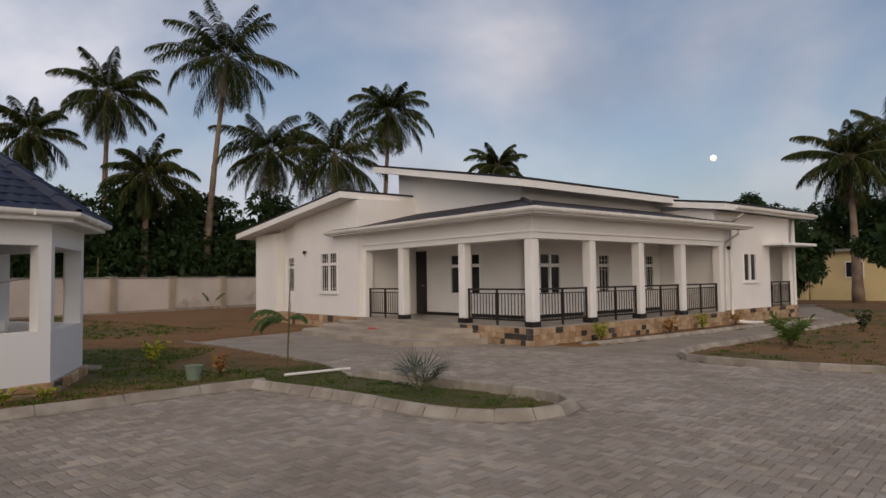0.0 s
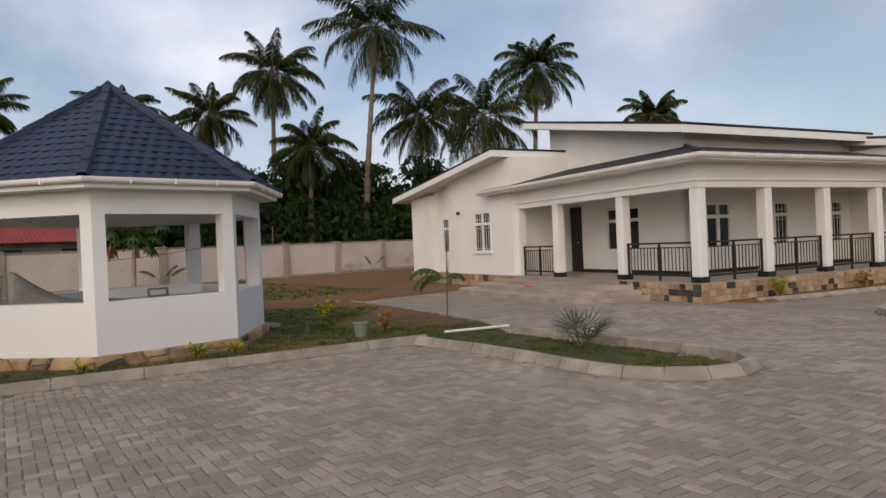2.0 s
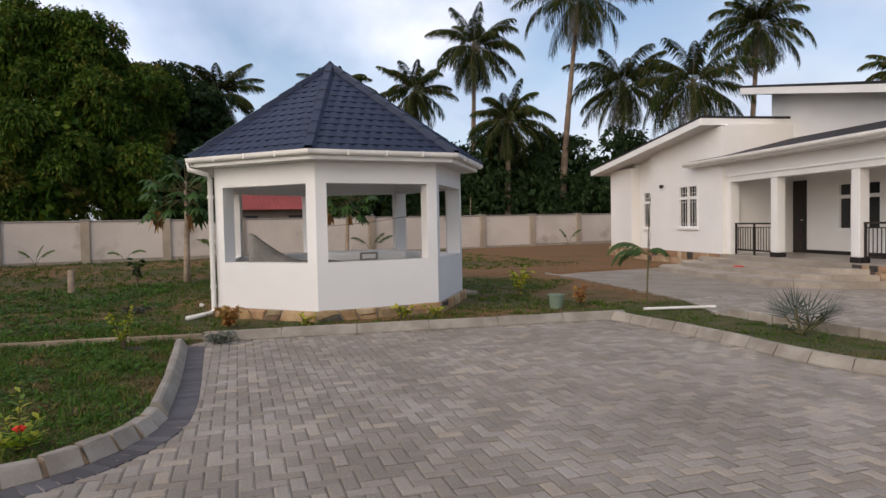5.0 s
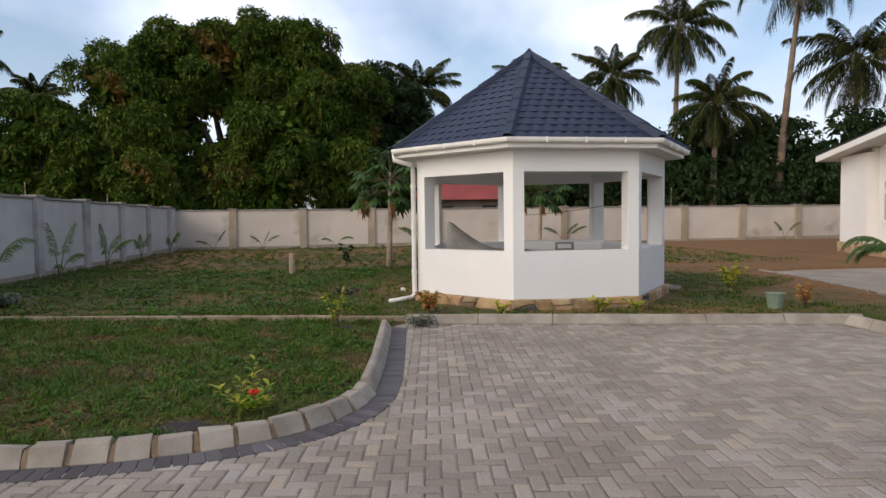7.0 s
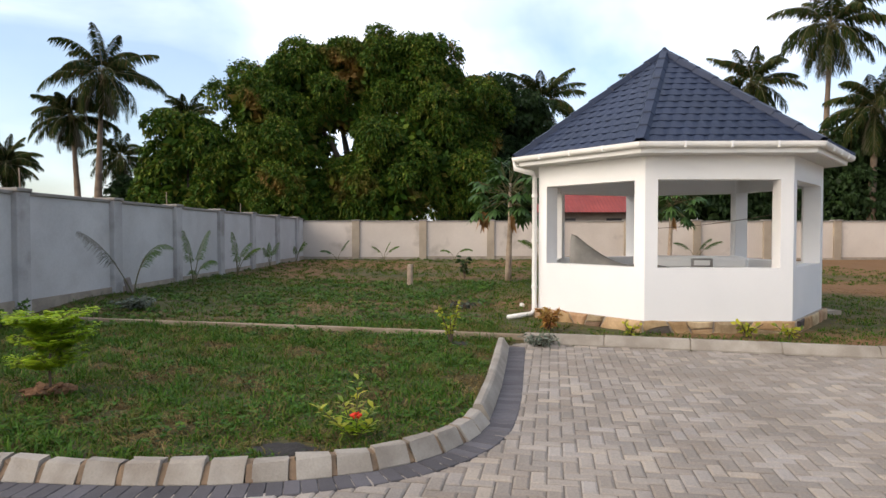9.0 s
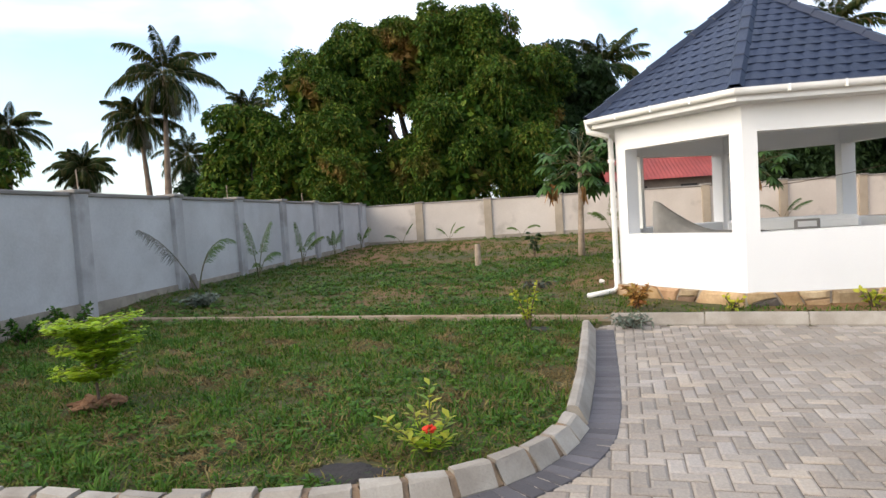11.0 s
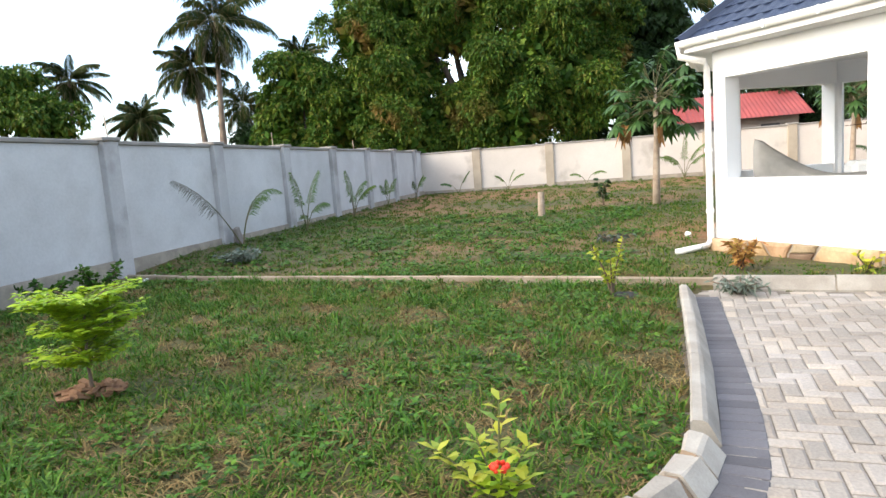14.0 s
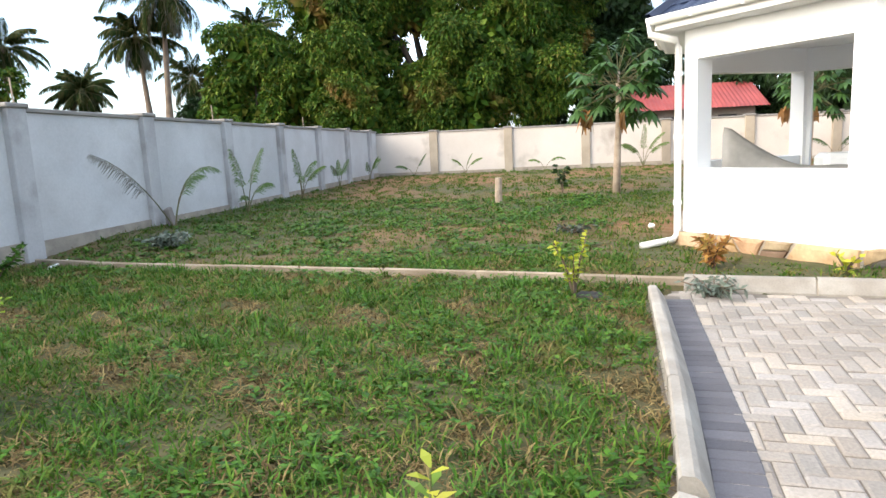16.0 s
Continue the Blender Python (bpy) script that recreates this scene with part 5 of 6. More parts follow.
for k, (x, y, z, r) in enumerate(((-40.5, 13.5, 4.9, 3.0), (-41.5, 17.5, 5.0, 3.0), (-40.0, 21.5, 5.3, 3.1), (-39.0, 25.5, 5.0, 3.0), (-37.0, 29.5, 5.3, 3.1), (-43.0, 9.0, 4.0, 2.6), (-34.0, 34.0, 4.6, 3.0))):
    tree(110 + k, "bush_tree", "dark bushy tree in the thicket behind the wall", (x, y),
         [(x, y, z, r), (x + 0.8, y - 1.6, z * 0.62, r * 0.8), (x - 0.4, y + 1.6, z * 0.55, r * 0.8), (x + 0.6, y + 0.2, z * 0.36, r * 0.75)], 9000, M_DARKLEAF, 0.42, 0.25)
for k, (x, y, z, r) in enumerate(((-48.0, -20.0, 4.6, 3.2), (-45.5, -24.5, 3.2, 2.4), (-40.5, -18.3, 6.5, 2.5), (-54.0, -27.0, 3.4, 2.8))):
    tree(130 + k, "bush_tree", "leafy green tree behind the boundary wall", (x, y),
         [(x, y, z, r), (x + 0.6, y - 1.4, z * 0.6, r * 0.75), (x + 0.2, y + 1.4, z * 0.55, r * 0.75)], 9000, M_MANGO if k in (0, 2) else M_DARKLEAF, 0.42, 0.25)
tree(140, "dark_tree", "dark leafy tree in front of the cream house", (-5.2, 38.0), [(-5.6, 38, 3.6, 2.0), (-4.2, 38.4, 3.0, 1.7), (-6.6, 38.2, 2.4, 1.7), (-4.6, 37.6, 1.9, 1.4)], 10000, M_DARKLEAF, 0.3, 0.2)
tree(141, "dark_tree", "dark tree crown showing over the house roof", (-10.5, 58), [(-10.5, 58, 6.2, 2.6), (-8.4, 58, 5.4, 2.2), (-12.5, 58.4, 5.2, 2.2)], 7000, M_DARKLEAF, 0.4, 0.3)
tree(142, "dark_tree", "dark leafy tree behind the cream house", (-3.0, 52), [(-3.2, 52, 5.0, 2.6), (-0.2, 53, 5.2, 2.8), (2.6, 53, 4.6, 2.8)], 9000, M_DARKLEAF, 0.4, 0.3)
tree(143, "papaya_like_tree", "small umbrella-shaped tree on the lawn", (-0.4, 36.5), [(-0.4, 36.5, 3.1, 1.2), (0.6, 36.7, 2.9, 1.1)], 4000, M_DARKLEAF, 0.3, 0.1)


def papaya(seed, x, y):
    rng = np.random.default_rng(seed)
    t = thing("papaya_tree", pose(x, y, 0), "slender papaya tree with lobed leaves and dead hanging leaves", "tree")
    bm = bmesh.new()
    tube(bm, [(0, 0, -0.05), (0.03, 0.02, 0.8), (0.0, 0.06, 1.7), (0.05, 0.05, 2.9)], 0.1, 9, [0.10, 0.085, 0.07, 0.045])
    part("trunk", bm, M_POST, t, smooth=True)
    stalks, quads = bmesh.new(), []
    top = np.array([0.05, 0.05, 2.85])
    for k in range(52):
        az = 2.4 * k + rng.uniform(-0.2, 0.2)
        el = radians(rng.uniform(-28, 68))
        ln = rng.uniform(0.7, 1.1)
        o = top + np.array([0, 0, -0.5 * (k / 46)])
        tip = o + ln * np.array([math.cos(el) * math.cos(az), math.cos(el) * math.sin(az), math.sin(el)])
        tube(stalks, [tuple(o), tuple((o + tip) / 2 + np.array([0, 0, 0.06])), tuple(tip)], 0.012, 5)
        fwd = unit((tip - o)[None])[0]
        for a in np.linspace(-2.3, 2.3, 9):
            s = unit(np.cross(fwd, [0, 0, 1.0])[None])[0]
            ax = unit((fwd * math.cos(a) + s * math.sin(a) + np.array([0, 0, -0.35]))[None])
            ac = unit(np.cross(ax, np.array([[0, 0, 1.0]])))
            quads.append(leaf_quads(tip[None], ax, ac, np.array([rng.uniform(0.30, 0.43)]), np.array([0.14]), 0.4))
    mesh_np("foliage", *merge(quads), M_PAPAYA, t)
    part("stalkwork", stalks, M_STEM, t)
    dead = []
    for a, b in ((0.0, -0.78), (0.08, 0.12), (-0.1, -0.70), (0.0, -0.85)):
        base = np.array([[a, b * 0.9, 2.0]])
        for j in range(7):
            ax = unit(np.array([[rng.normal(0, 0.2), rng.normal(0, 0.2), -1.0]]))
            dead.append(leaf_quads(base + rng.normal(0, 0.05, (1, 3)), ax, unit(np.cross(ax, rng.normal(0, 1, (1, 3)))), np.array([rng.uniform(0.3, 0.55)]), np.array([0.12]), 0.0))
    mesh_np("dead_foliage", *merge(dead), M_PAPAYA_DRY, t, "orange-brown dead leaves hanging down")


papaya(5, -19.93, 0.07)
papaya(6, -26.3, 6.65)


def young_palm(seed, x, y, z, specs, label, material=M_PALM_Y, leaf=0.26):
    """A coconut seedling: a few arching fronds from the ground. specs: azimuth, elevation, length, sag, dry."""
    rng = np.random.default_rng(seed)
    t = thing("young_palm", pose(x, y, z), label, "palm", "young palms along the wall")
    rib = bmesh.new()
    for az, el, ln, sag, dry in specs:
        spear = dry == 2
        high = dry == 3
        pts, q = frond(rng, (0, 0, 0.95 if high else 0), radians(az), radians(el), ln, sag, 44, 0.05 if spear else leaf, 0.019, 0.95 if dry == 1 else 0.75, 0.12, 0.55 if spear else 0.1 if high else 0.42, 1.7)
        mesh_np("frond", *q, M_PALM_DRY if dry in (1, 2) else material, t, "dry greyish frond" if dry == 1 else "")
        ribs(rib, pts, 0.014)
    part("stalkwork", rib, M_STEM, t)


young_palm(1, -14.4, -8.2, 0.12, ((4, 45, 2.65, 0.6, 1), (168, 80, 1.95, 2.0, 0), (176, 76, 1.55, 1.6, 0)), "young coconut palm with one dry leaning frond by the wall", leaf=0.25)
young_palm(2, -16.5, -7.8, 0.12, ((0, 80, 1.5, 0.5, 0), (172, 78, 1.6, 0.7, 0), (165, 72, 1.2, 1.7, 0), (20, 74, 0.9, 1.9, 0)), "young coconut palm with upright fronds by the wall", leaf=0.25)
young_palm(3, -20.4, -8.1, 0.14, ((0, 84, 1.4, 0.5, 0), (170, 78, 1.4, 1.3, 0), (80, 76, 1.2, 1.2, 0), (200, 66, 1.2, 1.6, 0)), "small young palm by the wall", leaf=0.25)
young_palm(4, -24.0, -8.2, 0.15, ((0, 70, 1.1, 1.0, 0), (170, 76, 1.2, 1.0, 0), (200, 84, 1.0, 0.6, 0)), "small young palm by the wall", leaf=0.22)
young_palm(5, -27.6, -8.2, 0.16, ((10, 70, 1.0, 0.9, 0), (165, 70, 1.3, 1.2, 0), (90, 82, 1.0, 0.6, 0)), "small young palm by the wall corner", leaf=0.22)
young_palm(6, -30.2, -7.0, 0.17, ((-90, 62, 0.95, 1.4, 0), (90, 72, 1.05, 0.5, 0)), "small dark young palm by the back wall", M_PAPAYA, 0.2)
young_palm(7, -30.3, -4.9, 0.17, ((90, 70, 1.0, 1.2, 0), (-60, 76, 0.9, 1.2, 0), (100, 84, 0.9, 0.6, 0)), "thin young palm by the back wall", leaf=0.18)
young_palm(8, -30.3, -1.7, 0.17, ((90, 74, 1.1, 2.0, 0), (-90, 78, 0.9, 1.9, 0)), "thin young palm with drooping fronds by the back wall", leaf=0.18)
young_palm(9, -30.3, 2.1, 0.17, ((0, 84, 1.7, 0.4, 0), (90, 74, 1.4, 1.3, 0), (-90, 74, 1.4, 1.3, 0), (60, 80, 1.6, 1.0, 0), (-60, 78, 1.4, 1.4, 0)), "small palm standing on a thin stem by the wall", leaf=0.30)
young_palm(10, -30.2, 9.0, 0.17, ((90, 62, 1.5, 1.1, 0), (-80, 70, 1.4, 1.4, 0), (40, 78, 1.3, 1.1, 0)), "young palm with arching fronds by the back wall", M_PAPAYA, 0.26)
young_palm(11, -30.3, 20.6, 0.17, ((90, 74, 1.3, 1.2, 0), (-80, 78, 1.2, 1.0, 0)), "young palm by the back wall", M_PAPAYA, 0.24)
young_palm(12, -8.72, 6.75, 0.02, ((10, 89, 1.95, 0.08, 2), (20, 88, 1.3, 0.05, 2), (222, 48, 0.75, 2.0, 3), (236, 30, 0.65, 1.9, 3), (208, 22, 0.55, 1.7, 3), (30, 50, 0.35, 1.9, 3)), "slender young palm with one upright spear on the lawn", M_PAPAYA, 0.2)


def fan_palm():
    rng = np.random.default_rng(8)
    t = thing("fan_palm", pose(-5.75, 7.0 - 0.35, 0.02), "low grey-green fan palm with stiff spiky leaves", "palm")
    quads, stalks = [], bmesh.new()
    for k in range(10):
        az, el = 2.4 * k, radians(rng.uniform(18, 78))
        d = np.array([math.cos(el) * math.cos(az), math.cos(el) * math.sin(az), math.sin(el)])
        o = d * rng.uniform(0.28, 0.4)
        tube(stalks, [(0, 0, 0), tuple(o)], 0.012, 5)
        s = unit(np.cross(d, [0, 0, 1.0])[None])[0]
        u = np.cross(s, d)
        for a in np.linspace(-1.25, 1.25, 10):
            ax = unit((d * math.cos(a) + s * math.sin(a) + u * 0.1)[None])
            quads.append(leaf_quads(o[None], ax, unit(np.cross(ax, u[None])), np.array([rng.uniform(0.34, 0.46)]), np.array([0.024]), 0.05))
    mesh_np("foliage", *merge(quads), M_FANLEAF, t)
    part("stalkwork", stalks, M_STEM, t)


fan_palm()


def shrub(seed, name, x, y, z, h, r, n, material, leaf, width, label, stems=6, up=0.6, category="shrub"):
    rng = np.random.default_rng(seed)
    t = thing(name, pose(x, y, z), label, category)
    bm, quads = bmesh.new(), []
    for k in range(stems):
        az = 6.283 * k / stems + rng.uniform(-0.4, 0.4)
        rr, hh = r * rng.uniform(0.3, 0.85), h * rng.uniform(0.65, 1.0)
        tip = np.array([rr * math.cos(az), rr * math.sin(az), hh])
        tube(bm, [(0, 0, -0.03), tuple(tip * np.array([0.35, 0.35, 0.5])), tuple(tip)], 0.012, 5, [0.014, 0.01, 0.004])
        m = n // stems
        s = rng.uniform(0.25, 1.0, m)[:, None]
        base = tip * s * np.c_[0.5 + 0.5 * s, 0.5 + 0.5 * s, np.ones_like(s)]
        ax = unit(rng.normal(0, 1, (m, 3)) * np.array([1, 1, 0.5]) + np.array([0, 0, up]) + np.array([math.cos(az), math.sin(az), 0]) * 0.3)
        ac = unit(np.cross(ax, rng.normal(0, 1, (m, 3))))
        quads.append(leaf_quads(base, ax, ac, rng.uniform(0.7, 1.2, m) * leaf, rng.uniform(0.8, 1.2, m) * width, 0.25))
    mesh_np("foliage", *merge(quads), material, t)
    part("stemwork", bm, M_TWIG, t)
    return t


shrub(21, "croton_shrub", -11.6, 5.96, 0.02, 0.62, 0.30, 130, M_YELLOW, 0.13, 0.06, "bright yellow-green leafy shrub on the lawn")
shrub(22, "red_shrub", -9.7, 6.1, 0.02, 0.42, 0.22, 110, M_RUST, 0.12, 0.04, "small rust-red leafy shrub on the lawn")
shrub(23, "rust_shrub", -10.45, 0.09, 0.02, 0.34, 0.24, 320, M_RUST, 0.10, 0.032, "low rust and gold shrub beside the downpipe", 9)
shrub(24, "yellow_shrub", -9.95, 2.75, 0.02, 0.24, 0.32, 70, M_YELLOW, 0.10, 0.05, "low sparse yellow shrub at the gazebo foot")
shrub(25, "yellow_shrub", -9.85, 3.3, 0.02, 0.20, 0.25, 50, M_YELLOW, 0.10, 0.05, "low sparse yellow shrub at the gazebo foot")
shrub(26, "thin_yellow_shrub", -9.3, -1.33, 0.03, 0.55, 0.30, 150, M_YELLOW, 0.065, 0.032, "thin straggly yellow-leaved shrub at the lawn edge", 5)
shrub(27, "thin_yellow_shrub", -10.1, 1.2, 0.02, 0.2, 0.2, 30, M_YELLOW, 0.09, 0.04, "tiny yellow shrub at the kerb")
shrub(28, "yellow_shrub", -5.52, -5.47, 0.03, 0.3, 0.2, 60, M_YELLOW, 0.10, 0.045, "small yellow-leaved shrub near the lawn kerb", 5)
for k, (hx, hy) in enumerate(((0.75, 1.9), (0.7, 5.2), (0.7, 7.0), (0.75, 9.0))):
    x, y = house_xy(hx, hy)
    shrub(30 + k, "croton_shrub", x, y, 0.02, 0.5, 0.28, 90, M_YELLOW if k % 2 == 0 else M_RUST, 0.15, 0.05, "small yellow and red croton in the bed along the porch")
shrub(40, "lawn_bush", -2.0, 15.6, 0.02, 0.75, 0.75, 500, M_PALM_Y, 0.22, 0.035, "dark feathery bush on the lawn", 14, 0.8)
shrub(41, "lawn_bush", -0.85, 21.0, 0.02, 0.6, 0.3, 160, M_DARKLEAF, 0.12, 0.06, "small round dark bush on the lawn", 8)
shrub(42, "leafy_weed", -10.3, -8.1, 0.02, 0.42, 0.5, 420, M_WEED, 0.09, 0.035, "dark leafy weed at the foot of the wall", 9)
shrub(43, "leafy_weed", -9.6, -8.2, 0.02, 0.38, 0.5, 380, M_WEED, 0.09, 0.035, "dark leafy weed at the foot of the wall", 9)
shrub(44, "cut_branches", -12.5, -7.15, 0.08, 0.22, 0.62, 420, M_WILT, 0.11, 0.035, "heap of cut grey-green twigs on the lawn", 12, 0.1, "branches")
shrub(45, "cut_branches", -9.35, -0.15, 0.01, 0.14, 0.42, 240, M_WILT, 0.09, 0.026, "heap of wilted twigs on the paving corner", 12, 0.1, "branches")
shrub(46, "dry_weed", -13.2, -1.2, 0.03, 0.16, 0.4, 90, M_FANLEAF, 0.10, 0.04, "flattened greyish weed on the lawn", 9, 0.1, "weed")
shrub(47, "leafy_weed", -20.6, -1.2, 0.04, 0.75, 0.22, 50, M_DARKLEAF, 0.16, 0.09, "thin dark seedling on the lawn", 4)


def feathery_shrub():
    """A little lime tree with feather-like flat sprays and a mulch ring."""
    rng = np.random.default_rng(77)
    t = thing("feathery_shrub", pose(-6.42, -4.82, 0.04) @ Matrix.Scale(0.78, 4), "lime-green feathery sapling planted in a mulch ring", "shrub")
    bm, quads = bmesh.new(), []
    tube(bm, [(0, 0, -0.05), (0.02, 0.0, 0.35), (0.0, 0.03, 0.78)], 0.016, 6, [0.02, 0.014, 0.006])
    for k in range(76):
        z = rng.choice([0.36, 0.40, 0.52, 0.62, 0.70, 0.80, 0.84, 0.88]) + rng.uniform(-0.02, 0.02)
        az = 2.4 * k + rng.uniform(-0.3, 0.3)
        reach = rng.uniform(0.20, 0.52) * (0.72 + 0.3 * z)
        tip = np.array([reach * math.cos(az), reach * math.sin(az), z + rng.uniform(0.03, 0.10)])
        o = np.array([0, 0, z - 0.07])
        tube(bm, [tuple(o), tuple((o + tip) / 2 + np.array([0, 0, 0.04])), tuple(tip)], 0.0028, 4)
        d = unit((tip - o)[None])[0]
        s = unit(np.cross(d, [0, 0, 1.0])[None])[0]
        m = 80
        u = rng.uniform(0.2, 1.08, m)[:, None]
        sg = rng.choice([-1, 1], m)[:, None]
        base = o + (tip - o) * u + rng.normal(0, 0.012, (m, 3)) + s * sg * rng.uniform(0, 0.07, m)[:, None]
        ax = unit(d * 0.5 + s * sg + rng.normal(0, 0.25, (m, 3)) * np.array([1, 1, 0.4]))
        ac = unit(np.cross(ax, np.array([0, 0, 1.0]) + rng.normal(0, 0.3, (m, 3))))
        quads.append(leaf_quads(base, ax, ac, rng.uniform(0.05, 0.095, m), rng.uniform(0.024, 0.038, m), 0.2))
    mesh_np("foliage", *merge(quads), M_LIME, t)
    part("stemwork", bm, M_TWIG, t)
    bm = bmesh.new()
    for k in range(60):
        a, r = rng.uniform(0, 6.283), rng.uniform(0.05, 0.26)
        m = pose(r * math.cos(a), r * math.sin(a), 0.03 + 0.12 * max(0, 0.3 - r) + rng.uniform(0, 0.05), rng.uniform(-30, 30), rng.uniform(-30, 30), rng.uniform(0, 360))
        box(bm, -0.06, 0.06, -0.03, 0.03, -0.012, 0.012, m)
    part("mulch", bm, M_MULCH, t, "dry brown mulch ring")


feathery_shrub()


def flower_plant():
    """A croton-like seedling with yellow top leaves and a scarlet flower head."""
    rng = np.random.default_rng(31)
    t = thing("flowering_plant", pose(-5.30, -1.90, 0.03), "small plant with yellow leaves and one scarlet flower head", "plant")
    bm = bmesh.new()
    yl, gl = [], []
    stems = (((-0.02, 0.02, 0.43), 1), ((0.04, -0.25, 0.24), 1), ((0.12, 0.04, 0.20), 0), ((-0.04, -0.09, 0.26), 0), ((-0.05, 0.12, 0.22), 0), ((0.08, 0.12, 0.14), 0), ((0.1, -0.1, 0.14), 0))
    for tip, yellow in stems:
        tip = np.array(tip)
        tube(bm, [(0, 0, -0.03), tuple(tip * np.array([0.5, 0.5, 0.55])), tuple(tip)], 0.006, 5, [0.008, 0.006, 0.003])
        m = 16
        s = np.linspace(0.35, 1.0, m)[:, None]
        base = tip * s
        a = 2.4 * np.arange(m) + rng.uniform(0, 6)
        ax = unit(np.c_[np.cos(a), np.sin(a), 0.35 + 0.5 * s[:, 0]])
        ac = unit(np.cross(ax, np.array([0, 0, 1.0])))
        q = leaf_quads(base, ax, ac, rng.uniform(0.075, 0.115, m), rng.uniform(0.032, 0.045, m), 0.3)
        top = 1 if yellow else 9
        for i in range(m):
            one = (q[0][i * 6:i * 6 + 6], np.array([[0, 1, 2, 5], [5, 2, 3, 4]]))
            (yl if i >= top else gl).append(one)
    mesh_np("top_foliage", *merge(yl), M_YELLOW, t, "bright yellow top leaves")
    mesh_np("lower_foliage", *merge(gl), M_LIME, t, "green lower leaves")
    part("stemwork", bm, M_STEM, t)
    bm = bmesh.new()
    for k in range(60):
        d = unit(rng.normal(0, 1, (1, 3)) * np.array([1, 1, 0.45]))[0]
        c = np.array([0.13, 0.03, 0.215]) + d * np.array([0.034, 0.034, 0.018]) * rng.uniform(0.7, 1.1)
        bmesh.ops.create_icosphere(bm, subdivisions=1, radius=0.009, matrix=Matrix.Translation(c.tolist()))
    part("flower_head", bm, M_FLOWER, t, "round scarlet flower head")


flower_plant()


# ---- loose things on the lawn ----
def lawn_post():
    bm = bmesh.new()
    tube(bm, [(0, 0, -0.1), (0.005, 0, 0.3), (0.0, 0.01, 0.58)], 0.075, 10, [0.085, 0.08, 0.075])
    ob = part("lawn_post", bm, M_POST, smooth=False)
    ob.matrix_basis = pose(-18.59, -2.68, 0.02)
    tagged(ob, "short pale weathered post standing in the lawn", "post")


lawn_post()


def bucket():
    t = thing("bucket", pose(-9.68, 5.55, 0.025), "faded green plastic bucket on the lawn", "bucket")
    bm = bmesh.new()
    bmesh.ops.create_cone(bm, cap_ends=True, segments=20, radius1=0.105, radius2=0.14, depth=0.24, matrix=Matrix.Translation((0, 0, 0.12)))
    bmesh.ops.delete(bm, geom=[f for f in bm.faces if f.normal.z > 0.9], context="FACES")
    bmesh.ops.solidify(bm, geom=list(bm.faces), thickness=0.006)
    part("body", bm, M_BUCKET, t, smooth=False)
    bm = bmesh.new()
    ring = [(0.142 * math.cos(a), 0.142 * math.sin(a), 0.238) for a in np.linspace(0, 2 * math.pi, 24, endpoint=False)]
    tube(bm, ring + ring[:1], 0.008, 5)
    part("rim", bm, M_BUCKET, t)


bucket()


def lying_pole():
    bm = bmesh.new()
    tube(bm, [(-8.52, 6.50, 0.07), (-8.1, 7.68, 0.07)], 0.024, 8)
    tagged(part("lying_pole", bm, M_PVC), "white plastic pole lying across the lawn corner", "pole")


lying_pole()


def wall_stub():
    bm = bmesh.new()
    box(bm, -0.13, 0.13, -0.05, 0.05, -0.1, 0.36)
    bevelled(bm, 0.03, 2)
    ob = part("leaning_slab", bm, M_RAWWALL)
    ob.matrix_basis = pose(-14.75, -8.45, 0.14, 12, 4, 15)
    tagged(ob, "small dark stone slab leaning by the wall", "slab")


wall_stub()


def litter():
    rng = np.random.default_rng(12)
    bm = bmesh.new()
    tube(bm, [(-11.6, -8.15, 0.06), (-11.05, -8.0, 0.05)], 0.02, 6)
    tagged(part("loose_pipe", bm, M_PVC), "short white pipe lying by the wall", "pipe")
    for k, (x, y) in enumerate(((-13.55, -0.05),)):
        bm = bmesh.new()
        bmesh.ops.create_icosphere(bm, subdivisions=2, radius=0.05)
        for v in bm.verts:
            v.co *= 0.7 + 0.5 * rng.random()
        ob = part("plastic_bag", bm, M_PVC)
        ob.matrix_basis = pose(x, y, 0.06)
        tagged(ob, "crumpled pale plastic bag on the grass", "litter")


litter()


# ---- kerbs ----
def poly_len(p):
    return np.r_[0, np.cumsum(np.hypot(*np.diff(np.asarray(p), axis=0).T))]


def along(path, s):
    p = np.asarray(path, float)
    L = poly_len(p)
    x, y = np.interp(s, L, p[:, 0]), np.interp(s, L, p[:, 1])
    e = 0.05
    dx = np.interp(min(s + e, L[-1]), L, p[:, 0]) - np.interp(max(s - e, 0), L, p[:, 0])
    dy = np.interp(min(s + e, L[-1]), L, p[:, 1]) - np.interp(max(s - e, 0), L, p[:, 1])
    n = math.hypot(dx, dy)
    return x, y, dx / n, dy / n


